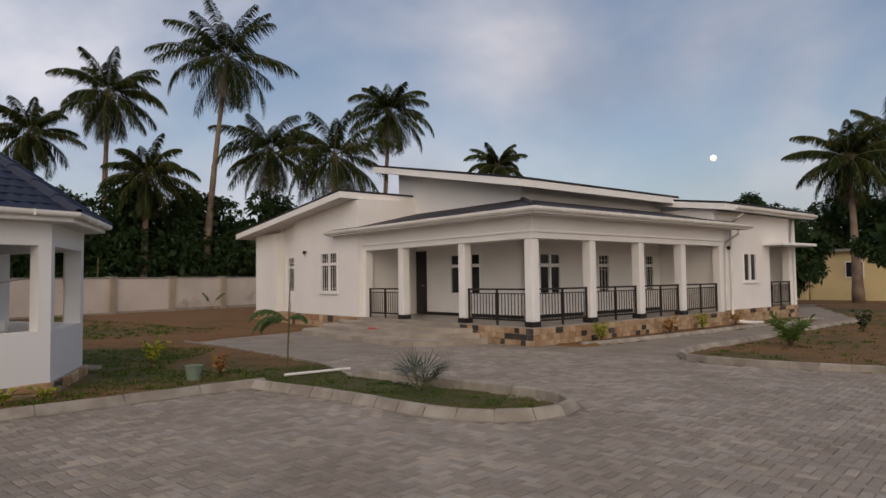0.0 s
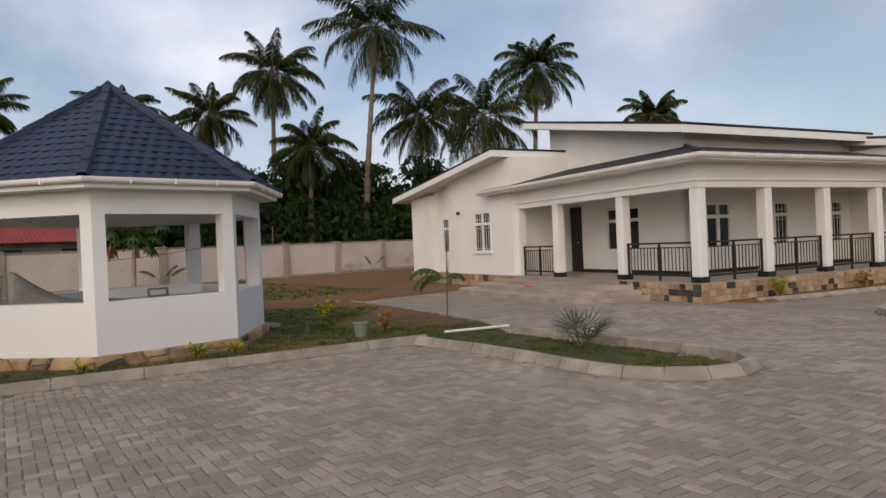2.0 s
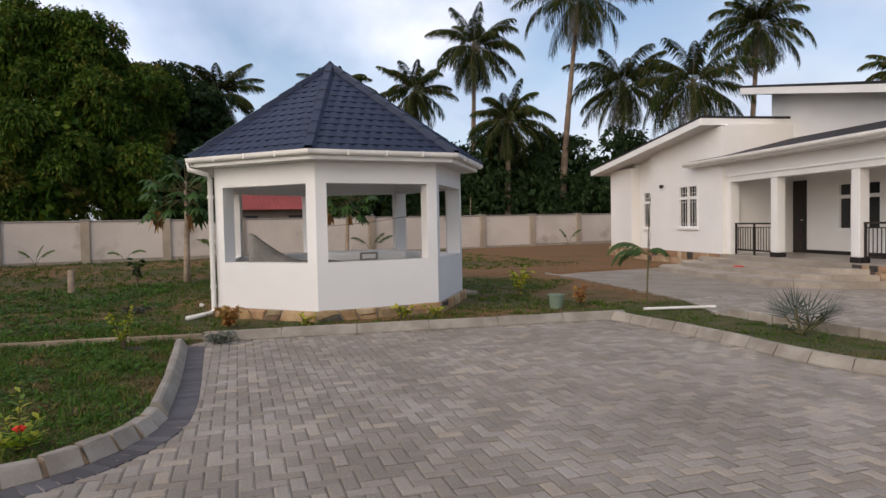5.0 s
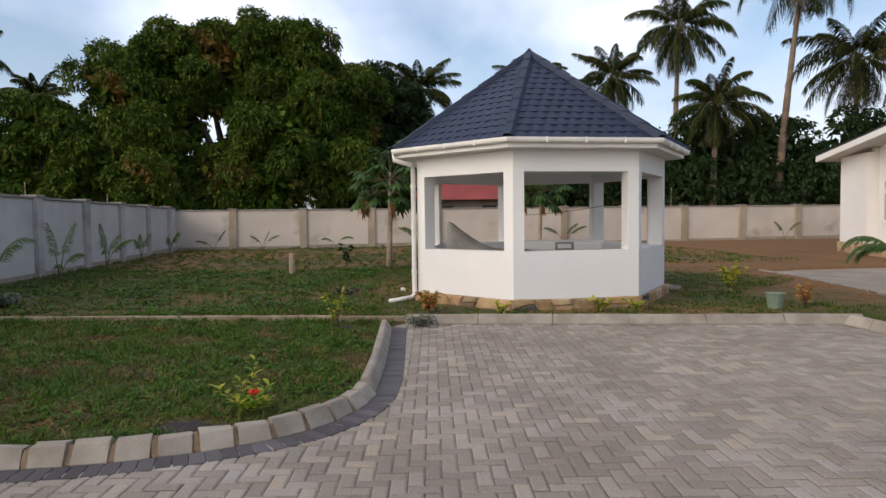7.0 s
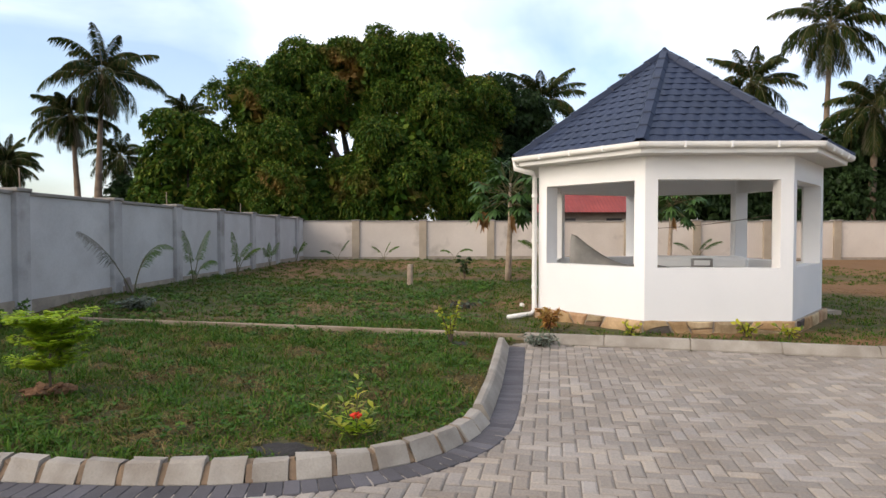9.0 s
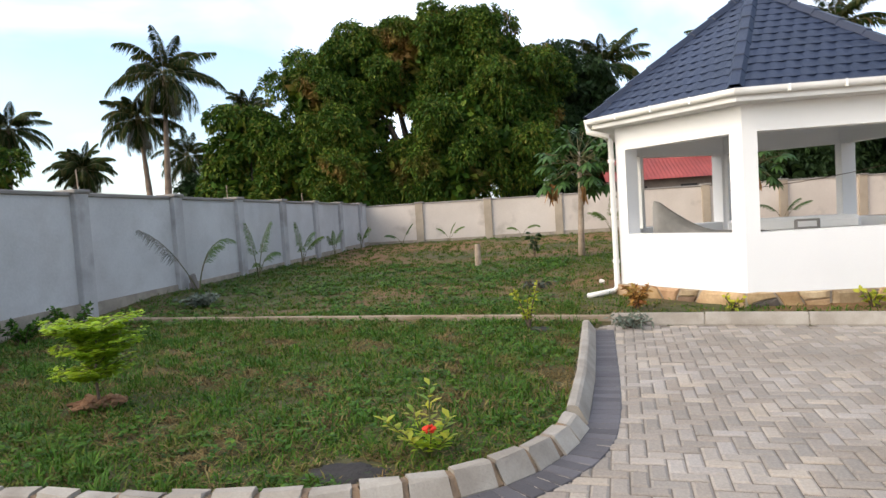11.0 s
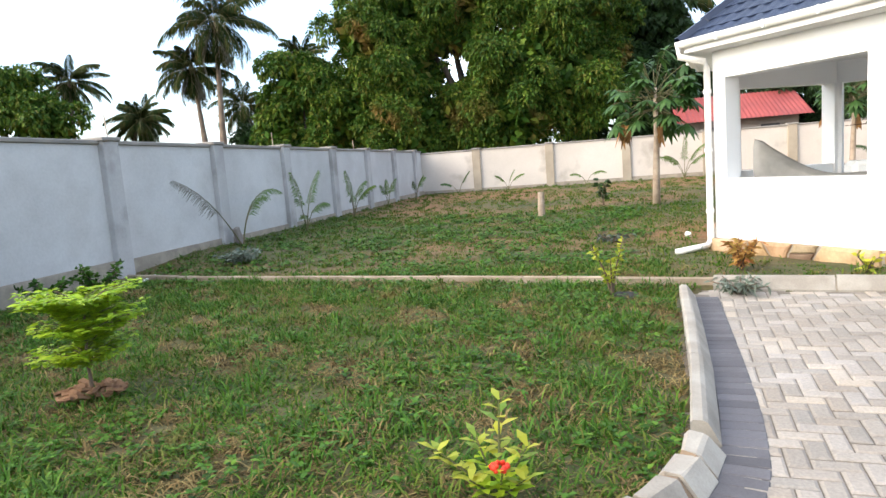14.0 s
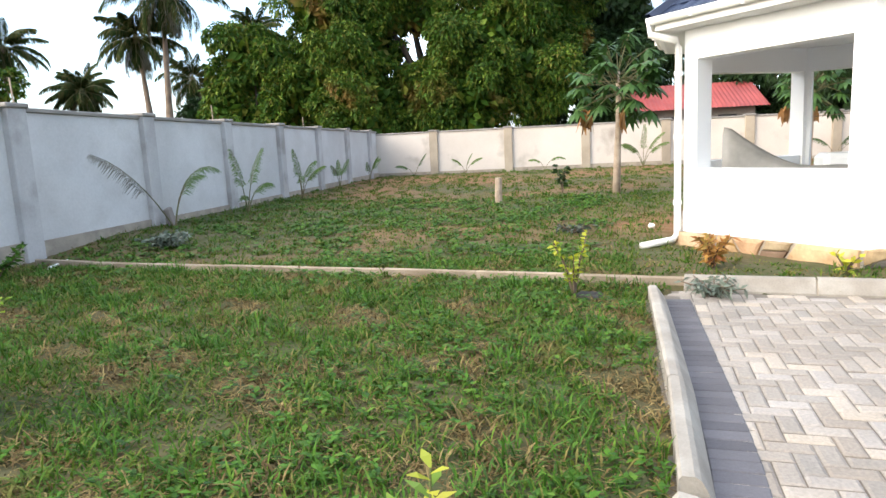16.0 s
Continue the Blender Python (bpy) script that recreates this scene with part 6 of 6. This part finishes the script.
def kerb(path, stone, gap, label, side, height=0.135, wide=0.15, rough=0.0, joint_proud=0.0, climb=False, material=M_KERB):
    """A row of kerb stones along a plan line, with mortar joints. side: +1 when the paving lies to the right of the line."""
    k = thing("kerb", Matrix.Identity(4), label, "kerb", kind="structure")
    rng = random.Random(len(path))
    L = poly_len(path)[-1]
    n = max(1, int(L / (stone + gap)))
    pitch = L / n

    def blk(name, s0, s1, h, w, material, slope):
        bm = bmesh.new()
        ring = []
        for s in (s0, s1):
            x, y, dx, dy = along(path, s)
            nx, ny = dy * side, -dx * side
            up = float(rise(x, y)) if climb else 0.0
            prof = [(-w / 2, -0.08), (w / 2 + slope, -0.08), (w / 2 + slope, 0.01), (w / 2 - 0.035, h - 0.012), (w / 2 - 0.055, h), (-w / 2 + 0.015, h), (-w / 2, h - 0.012)]
            ring.append([bm.verts.new((x + nx * u + rng.uniform(-rough, rough), y + ny * u + rng.uniform(-rough, rough), z + up + (rng.uniform(-rough, rough) if z > 0.05 else 0))) for u, z in prof])
        a, b = ring
        m = len(a)
        for i in range(m):
            bm.faces.new((a[i], a[(i + 1) % m], b[(i + 1) % m], b[i]))
        bm.faces.new(a)
        bm.faces.new(b[::-1])
        bmesh.ops.recalc_face_normals(bm, faces=bm.faces)
        part(name, bm, material, k)

    for i in range(n):
        blk("kerb_stone", i * pitch + gap / 2, (i + 1) * pitch - gap / 2, height + rng.uniform(-1, 1) * rough, wide, material, 0.03)
        if gap > 0 and i < n - 1:
            blk("mortar_joint", (i + 1) * pitch - gap / 2 + 0.001, (i + 1) * pitch + gap / 2 - 0.001, height - 0.02 + joint_proud, wide - 0.015 + joint_proud, M_KERBJ if gap > 0.02 else M_MORTAR, 0.025)
    return k


KA = np.array(KERB_A)
LA = poly_len(KA)
cut = 3.36
sA = np.linspace(0, LA[-1], 160)
PA = np.c_[np.interp(sA, LA, KA[:, 0]), np.interp(sA, LA, KA[:, 1])]
HALF = np.clip((sA - cut) / 0.5, 0, 1) * 0.015 + 0.06
PK = shifted(PA, HALF)
kerb(PK[sA <= cut], 0.9, 0.012, "long pale concrete kerb beside the lawn", -1, 0.125, 0.115, 0.004)
kerb(PK[sA >= cut], 0.205, 0.042, "curved kerb of short pale stones with brown mortar joints", -1, 0.118, 0.135, 0.009, 0.004)
kerb(shifted(resample(KERB_LINE, 0.5), 0.04), 0.98, 0.015, "straight pale concrete kerb in front of the gazebo", 1, 0.125, 0.12, 0.003)
kerb(shifted(ISLAND, -0.20), 0.42, 0.014, "rounded concrete kerb round the island bed", 1, 0.125, 0.13, 0.004)
kerb(resample(PATH_EDGE, 0.5), 0.98, 0.015, "low concrete kerb along the path", 1, 0.06, 0.12, 0.003)
kerb(shifted(LAWN_C, 0.05), 0.45, 0.018, "curved concrete kerb round the right lawn", -1, 0.125, 0.13, 0.004)
kerb(resample(EDGING, 0.5), 0.98, 0.012, "low concrete edging strip across the lawn", 1, 0.105, 0.09, 0.004, climb=True, material=M_EDGING)
kerb(resample([house_xy(1.35, 14.5), house_xy(1.2, 2.2), house_xy(0.9, 0.9)], 0.5), 0.95, 0.015, "low concrete kerb of the bed along the porch", -1, 0.08, 0.1, 0.003)


# ---- plinth stones of the house and gazebo ----
def stone_face(name_parent, origin, direction, length, z0, z1, outward, seed, rows, mat_fn, size, bulge=0.02, rough=0.012):
    rng = random.Random(seed)
    d = Vector(direction).normalized()
    o = Vector(outward).normalized()
    zs = [z0 + (z1 - z0) * r / rows for r in range(rows + 1)]
    for r in range(rows):
        s = 0.0
        while s < length - 0.02:
            w = min(rng.uniform(*size), length - s)
            if length - s - w < size[0] * 0.5:
                w = length - s
            bm = bmesh.new()
            g = 0.008
            jit = lambda: rng.uniform(-rough, rough)  # noqa: E731
            base = Vector(origin) + d * s
            f = [base + d * (u * w) + Vector((0, 0, zs[r] + v * (zs[r + 1] - zs[r]))) for u, v in ((0, 0), (1, 0), (1, 1), (0, 1))]
            c = sum(f, Vector()) / 4
            inner = []
            for p in f:
                q = p + (c - p).normalized() * (g + 0.012) + d * jit() + Vector((0, 0, jit() * 0.6))
                inner.append(q)
            back = [bm.verts.new(p + (c - p).normalized() * g) for p in f]
            front = [bm.verts.new(q + o * (bulge + rng.uniform(-0.006, 0.01))) for q in inner]
            bm.faces.new(front)
            for i in range(4):
                bm.faces.new((back[i], back[(i + 1) % 4], front[(i + 1) % 4], front[i]))
            bmesh.ops.recalc_face_normals(bm, faces=bm.faces)
            part("stone", bm, mat_fn(rng), name_parent)
            s += w


pick_house = lambda r: M_STONE_DK if r.random() < 0.14 else M_STONE  # noqa: E731
stone_face(house, (-2.3, -0.241, 0), (1, 0, 0), 2.69, 0.0, HF - 0.02, (0, -1, 0), 1, 3, pick_house, (0.14, 0.30))
stone_face(house, (0.391, -0.24, 0), (0, 1, 0), 9.5, 0.0, HF - 0.02, (1, 0, 0), 2, 3, pick_house, (0.15, 0.30))
stone_face(house, (0.035, 9.27, 0), (0, 1, 0), 6.3, 0.0, HF, (1, 0, 0), 3, 3, pick_house, (0.18, 0.34))
stone_face(house, (-12.0, -0.335, 0), (1, 0, 0), 4.6, 0.0, HF, (0, -1, 0), 4, 2, pick_house, (0.24, 0.4))
stone_face(house, (-15.5, -0.335, 0), (1, 0, 0), 3.5, 0.0, HF, (0, -1, 0), 5, 2, pick_house, (0.24, 0.4))
def field_stones(parent, origin, direction, length, z0, z1, outward, seed):
    """A band of irregular field stones with slanting joints, some split by a crooked seam."""
    rng = random.Random(seed)
    d, o = Vector(direction).normalized(), Vector(outward).normalized()

    def stone(poly):
        c = (sum(p[0] for p in poly) / len(poly), sum(p[1] for p in poly) / len(poly))
        pts = []
        for (s0, t0), (s1, t1) in zip(poly, poly[1:] + poly[:1]):
            pts += [(s0, t0), ((s0 + s1) / 2 + rng.uniform(-0.02, 0.02), (t0 + t1) / 2 + rng.uniform(-0.012, 0.012))]
        bm = bmesh.new()
        rings = []
        for shrink, lift in ((0.94, 0.0), (0.90, 0.016 + rng.uniform(0, 0.01)), (0.62, 0.026 + rng.uniform(0, 0.012))):
            rings.append([bm.verts.new(Vector(origin) + d * (c[0] + (s - c[0]) * shrink) + Vector((0, 0, c[1] + (t - c[1]) * shrink)) + o * lift) for s, t in pts])
        for p, q in zip(rings, rings[1:]):
            for n in range(len(pts)):
                bm.faces.new((p[n], p[(n + 1) % len(pts)], q[(n + 1) % len(pts)], q[n]))
        bm.faces.new(rings[-1])
        bmesh.ops.recalc_face_normals(bm, faces=bm.faces)
        part("stone", bm, M_FIELD, parent)

    s, lean = 0.0, 0.0
    while s < length - 0.01:
        w = rng.uniform(0.24, 0.60)
        e, nxt = s + w, rng.uniform(-0.10, 0.10)
        if length - e < 0.24:
            e, nxt = length, 0.0
        a, b, c, f = (s + lean, z0), (e + nxt, z0), (e - nxt, z1), (s - lean, z1)
        if rng.random() < 0.45 and e - s > 0.3:
            u, v = rng.uniform(0.3, 0.7), rng.uniform(0.35, 0.75)
            g = (s + lean * (1 - 2 * u), z0 + (z1 - z0) * u)
            h = (e + nxt * (1 - 2 * v), z0 + (z1 - z0) * v)
            stone([a, b, h, g])
            stone([g, h, c, f])
        else:
            stone([a, b, c, f])
        s, lean = e, nxt


for k in range(GN):
    a, b = gz_pt(GR + 0.07, k), gz_pt(GR + 0.07, k + 1)
    d = (b - a)
    field_stones(gazebo, a, d, d.length, -0.06, 0.205, Vector((d.y, -d.x, 0)), 40 + k)
bm = bmesh.new()
prism(bm, [tuple(gz_pt(GR + 0.068, k).xy) for k in range(GN)], -0.2, 0.186)
part("plinth_core", bm, M_MORTAR, gazebo)


# ---- pavers ----
PAVE_ROT = radians(-7.4)
PW = 0.1005


def make_pavers():
    c, s = math.cos(PAVE_ROT), math.sin(PAVE_ROT)
    n = 160
    i, j = np.meshgrid(np.arange(-n, n), np.arange(-n, n), indexing="ij")
    res = (i + j) % 4
    H, V = res == 0, res == 2
    cx = np.r_[(i[H] + 1.0), (i[V] + 0.5)] * PW
    cy = np.r_[(j[H] + 0.5), (j[V] + 1.0)] * PW
    horiz = np.r_[np.ones(H.sum(), bool), np.zeros(V.sum(), bool)]
    X, Y = c * cx - s * cy - 4.5, s * cx + c * cy + 3.5
    keep = ~lawn_mask(X, Y) & (X > -9.6) & (X < 2.6) & (Y > -5.6) & (Y < 12.4)
    # leave room for the dark border along the lawn kerb and for the kerbs
    for path, room in ((shifted(PA, HALF * 2 + 0.11), 0.0), (PA, 0.2), (shifted(resample(KERB_LINE, 0.2), 0.04), 0.15), (shifted(ISLAND, -0.20), 0.14), (LAWN_C, 0.12)):
        p = np.asarray(path)
        d2 = np.full(X.shape, 9e9)
        for px, py in p:
            d2 = np.minimum(d2, (X - px) ** 2 + (Y - py) ** 2)
        keep &= d2 > room ** 2
    X, Y, horiz = X[keep], Y[keep], horiz[keep]
    rng = np.random.default_rng(2)
    near = (X > -5.35) & (X < -3.25) & (Y > -1.1) & (Y < 1.3)

    def shape(hz):
        g, ch, h = 0.0042, 0.013, 0.0
        w, l = (PW - g, PW / 2 - g)
        a, b = (w, l) if hz else (l, w)
        lo = np.array([(-a, -b, -0.012), (a, -b, -0.012), (a, b, -0.012), (-a, b, -0.012)])
        mid = lo + np.array([0, 0, 0.006])
        hi = np.array([(-a + ch, -b + ch, h), (a - ch, -b + ch, h), (a - ch, b - ch, h), (-a + ch, b - ch, h)])
        v = np.concatenate([lo, mid, hi])
        r = np.array([[c, -s, 0], [s, c, 0], [0, 0, 1]])
        f = [[8, 9, 10, 11]] + [[o + k, o + (k + 1) % 4, o + 4 + (k + 1) % 4, o + 4 + k] for o in (0, 4) for k in range(4)]
        return v @ r.T, np.array(f)

    bm = bmesh.new()
    bm.faces.new([bm.verts.new((x, y, -0.0095)) for x, y in ((-9.6, -5.6), (2.5, -5.6), (2.5, 12.3), (-9.6, 12.3))])
    part("joint_sand", bm, M_PAVEBED, pavement, "dark sand filling the joints")
    vs, fs, o = [], [], 0
    for hz in (True, False):
        v, f = shape(hz)
        sel = (horiz == hz) & ~near
        m = sel.sum()
        tilt = rng.normal(0, 0.0016, m)
        P = np.c_[X[sel], Y[sel], tilt]
        vs.append((v[None] + P[:, None]).reshape(-1, 3))
        fs.append((f[None] + (np.arange(m) * len(v))[:, None, None]).reshape(-1, 4) + o)
        o += m * len(v)
    ob = mesh_np("pavers", np.concatenate(vs), np.concatenate(fs), M_PAVER, pavement)
    tagged(ob, kind="stuff")
    meshes = {}
    for hz in (True, False):
        v, f = shape(hz)
        me = bpy.data.meshes.new("paver")
        me.from_pydata(v.tolist(), [], f.tolist())
        me.materials.append(M_PAVER_OB)
        meshes[hz] = me
    for x, y, hz in zip(X[near], Y[near], horiz[near]):
        ob = new("paver", meshes[bool(hz)])
        ob.parent = pavement
        ob.location = (x, y, rng.normal(0, 0.0016))


make_pavers()


def make_border():
    """A row of dark blocks between the lawn kerb and the court."""
    line = shifted(PA, HALF * 2 + 0.12)
    L = poly_len(line)[-1]
    pitch, wide = 0.1005, 0.21
    bm = bmesh.new()
    box(bm, -pitch / 2 + 0.002, pitch / 2 - 0.002, -wide / 2, wide / 2, -0.03, 0.0)
    bevelled(bm, 0.005)
    me = bpy.data.meshes.new("border_paver")
    bm.to_mesh(me)
    bm.free()
    me.materials.append(M_BORDER)
    for i in range(int(min(L, 10.2) / pitch)):
        x, y, dx, dy = along(line, (i + 0.5) * pitch)
        ob = new("border_paver", me)
        ob.parent = pavement
        ob.location = (x, y, 0.004 + 0.001 * (i % 3))
        ob.rotation_euler = (0, 0, math.atan2(dy, dx))


make_border()


# ---- grass ----
def make_grass(name, label, poly_test, box_, count, height, width, seed, material, lean=0.45):
    rng = np.random.default_rng(seed)
    x0, x1, y0, y1 = box_
    x, y = rng.uniform(x0, x1, count), rng.uniform(y0, y1, count)
    # tufts: pull blades towards random centres
    m = max(1, count // 14)
    tx, ty, th = rng.uniform(x0, x1, m), rng.uniform(y0, y1, m), rng.uniform(0.5, 1.45, m) ** 1.6
    pick = rng.integers(0, m, count)
    use = rng.random(count) < 0.75
    sp = 0.055
    x = np.where(use, tx[pick] + rng.normal(0, sp, count), x)
    y = np.where(use, ty[pick] + rng.normal(0, sp, count), y)
    hh = np.where(use, th[pick], 0.6)
    keep = poly_test(x, y)
    x, y, hh = x[keep], y[keep], hh[keep]
    n = len(x)
    base = np.c_[x, y, ground_z(x, y) - 0.01]
    a = rng.uniform(0, 2 * np.pi, n)
    ln = np.clip(rng.normal(lean, 0.35, n), 0, 3.5)
    ax = unit(np.c_[np.cos(a) * ln, np.sin(a) * ln, np.ones(n)])
    ac = np.c_[-np.sin(a), np.cos(a), np.zeros(n)]
    v, f = leaf_diamonds(base, ax, ac, rng.uniform(0.6, 1.25, n) * height * hh, rng.uniform(0.7, 1.3, n) * width, 0.3)
    tagged(mesh_np(name, v, f, material), label, "grass", kind="stuff")


def off_kerb(x, y):
    ok = lawn_mask(x, y) & (y > -8.7) & (x > -31)
    d2 = np.full(x.shape, 9e9)
    for px, py in np.vstack([PK, resample(KERB_LINE, 0.25), ISLAND[::2], resample(EDGING, 0.15)]):
        d2 = np.minimum(d2, (x - px) ** 2 + (y - py) ** 2)
    g = np.hypot(x - GZ[0], y - GZ[1]) > GR + 0.08
    # two bare spots of dark soil
    bare = (np.hypot((x + 5.12) * 1.0, (y + 2.36) * 0.8) < 0.17) | (np.hypot(x + 9.27, y + 1.2) < 0.16)
    return ok & (d2 > 0.095 ** 2) & g & ~bare


def patchy(x, y, a, b, level):
    """Irregular patches over the plan, different for each pair of phases."""
    return np.sin(x * 2.3 + a + 1.5 * np.sin(y * 1.3 + b)) + np.sin(y * 3.1 + b + 1.2 * np.sin(x * 1.9 + a)) + 0.7 * np.sin(x * 5.3 - y * 4.1 + a) > level


NEAR = (-11.3, -4.6, -8.7, -0.7)
def bare_soil():
    """A shallow damp hollow of dark soil in the lawn."""
    rng = np.random.default_rng(55)
    for cx, cy, rx, ry in ((-5.06, -2.36, 0.16, 0.24), (-9.27, -1.2, 0.16, 0.14)):
        bm = bmesh.new()
        rings = []
        for f, z in ((1.0, 0.030), (0.75, 0.046), (0.4, 0.042)):
            rings.append([bm.verts.new((cx + rx * f * w * math.cos(a), cy + ry * f * w * math.sin(a), z + rng.uniform(-0.004, 0.004))) for a, w in zip(np.linspace(0, 2 * math.pi, 22, endpoint=False), rng.uniform(0.8, 1.2, 22))])
        for p, q in zip(rings, rings[1:]):
            for n in range(22):
                bm.faces.new((p[n], p[(n + 1) % 22], q[(n + 1) % 22], q[n]))
        bm.faces.new(rings[-1])
        tagged(part("bare_soil", bm, M_DAMP, smooth=True), "dark damp bare soil between the grass", "soil", kind="structure")


bare_soil()
make_grass("lawn_thatch", "flat dry straw between the grass tufts", off_kerb, NEAR, 85000, 0.10, 0.009, 11, M_THATCH, 2.6)
make_grass("straw_patches", "matted brown patches of dead grass", lambda x, y: off_kerb(x, y) & patchy(x * 1.9, y * 1.9, 2.0, 0.6, 0.45), NEAR, 110000, 0.11, 0.009, 13, M_THATCH, 1.3)
make_grass("lawn_grass", "patchy mown grass with dry brown spots", lambda x, y: off_kerb(x, y) & ~patchy(x * 1.9, y * 1.9, 2.0, 0.6, 0.85), NEAR, 150000, 0.10, 0.010, 1, M_BLADE, 1.0)
make_grass("lawn_tufts", "taller bright green grass tufts", lambda x, y: off_kerb(x, y) & patchy(x * 1.7, y * 1.7, 0.3, 4.1, 0.6), NEAR, 90000, 0.125, 0.011, 12, M_WEED, 0.8)
make_grass("far_lawn_grass", "rough green and brown grass of the back lawn", lambda x, y: off_kerb(x, y) & (y < 7.5 - 1.5 * np.sin(x)), (-20, -9.2, -8.7, 9.5), 100000, 0.085, 0.016, 2, M_BLADE, 0.8)
make_grass("far_straw", "dry straw on the bare earth round the gazebo", lambda x, y: off_kerb(x, y) & patchy(x * 0.5, y * 0.5, 1.0, 2.2, -0.2), (-26, -9.3, -8.5, 13), 60000, 0.09, 0.016, 14, M_THATCH, 2.0)
make_grass("distant_grass", "sparse dry grass near the back wall", lambda x, y: off_kerb(x, y) & (x < -19), (-31, -19, -8.7, 13), 34000, 0.09, 0.026, 3, M_BLADE)
make_grass("island_grass", "short dull grass of the island bed", lambda x, y: off_kerb(x, y), (-9.2, -3.2, 5.6, 8.6), 30000, 0.055, 0.010, 4, M_BLADE, 0.9)
make_grass("right_lawn_grass", "short dull grass of the right lawn", lambda x, y: off_kerb(x, y) & inside(LAWN_C_POLY, x, y), (-4, 9, 11.8, 30), 30000, 0.06, 0.018, 5, M_BLADE)


def make_weeds(name, label, box_, count, size, seed):
    """Small broad-leaved weeds, each a rosette of a few leaves."""
    rng = np.random.default_rng(seed)
    x0, x1, y0, y1 = box_
    m = max(3, count // 22)
    cx, cy = rng.uniform(x0, x1, m), rng.uniform(y0, y1, m)
    pick = rng.integers(0, m, count)
    x, y = cx[pick] + rng.normal(0, 0.28, count), cy[pick] + rng.normal(0, 0.28, count)
    keep = off_kerb(x, y)
    x, y = x[keep], y[keep]
    n, k = len(x), 7
    a = rng.uniform(0, 6.283, (n, 1)) + np.arange(k)[None] * 2.4
    el = rng.uniform(0.15, 0.9, (n, k))
    ax = unit(np.stack([np.cos(a), np.sin(a), el], -1).reshape(-1, 3))
    ac = np.stack([-np.sin(a), np.cos(a), 0 * a], -1).reshape(-1, 3)
    hz = rng.uniform(0.0, 0.06, (n, k)).reshape(-1)
    base = np.repeat(np.c_[x, y, ground_z(x, y)], k, 0)
    base[:, 2] += hz
    ln = rng.uniform(0.6, 1.2, n * k) * size
    v, f = leaf_quads(base, ax, ac, ln, ln * 0.55, 0.3)
    tagged(mesh_np(name, v, f, M_WEED), label, "weeds", kind="stuff")


make_weeds("lawn_weeds", "low broad-leaved weeds among the grass", (-10.4, -4.8, -8.6, -0.9), 1700, 0.052, 6)
make_weeds("far_lawn_weeds", "spreading green weeds on the back lawn", (-20, -10.5, -8.2, -0.5), 2000, 0.085, 7)
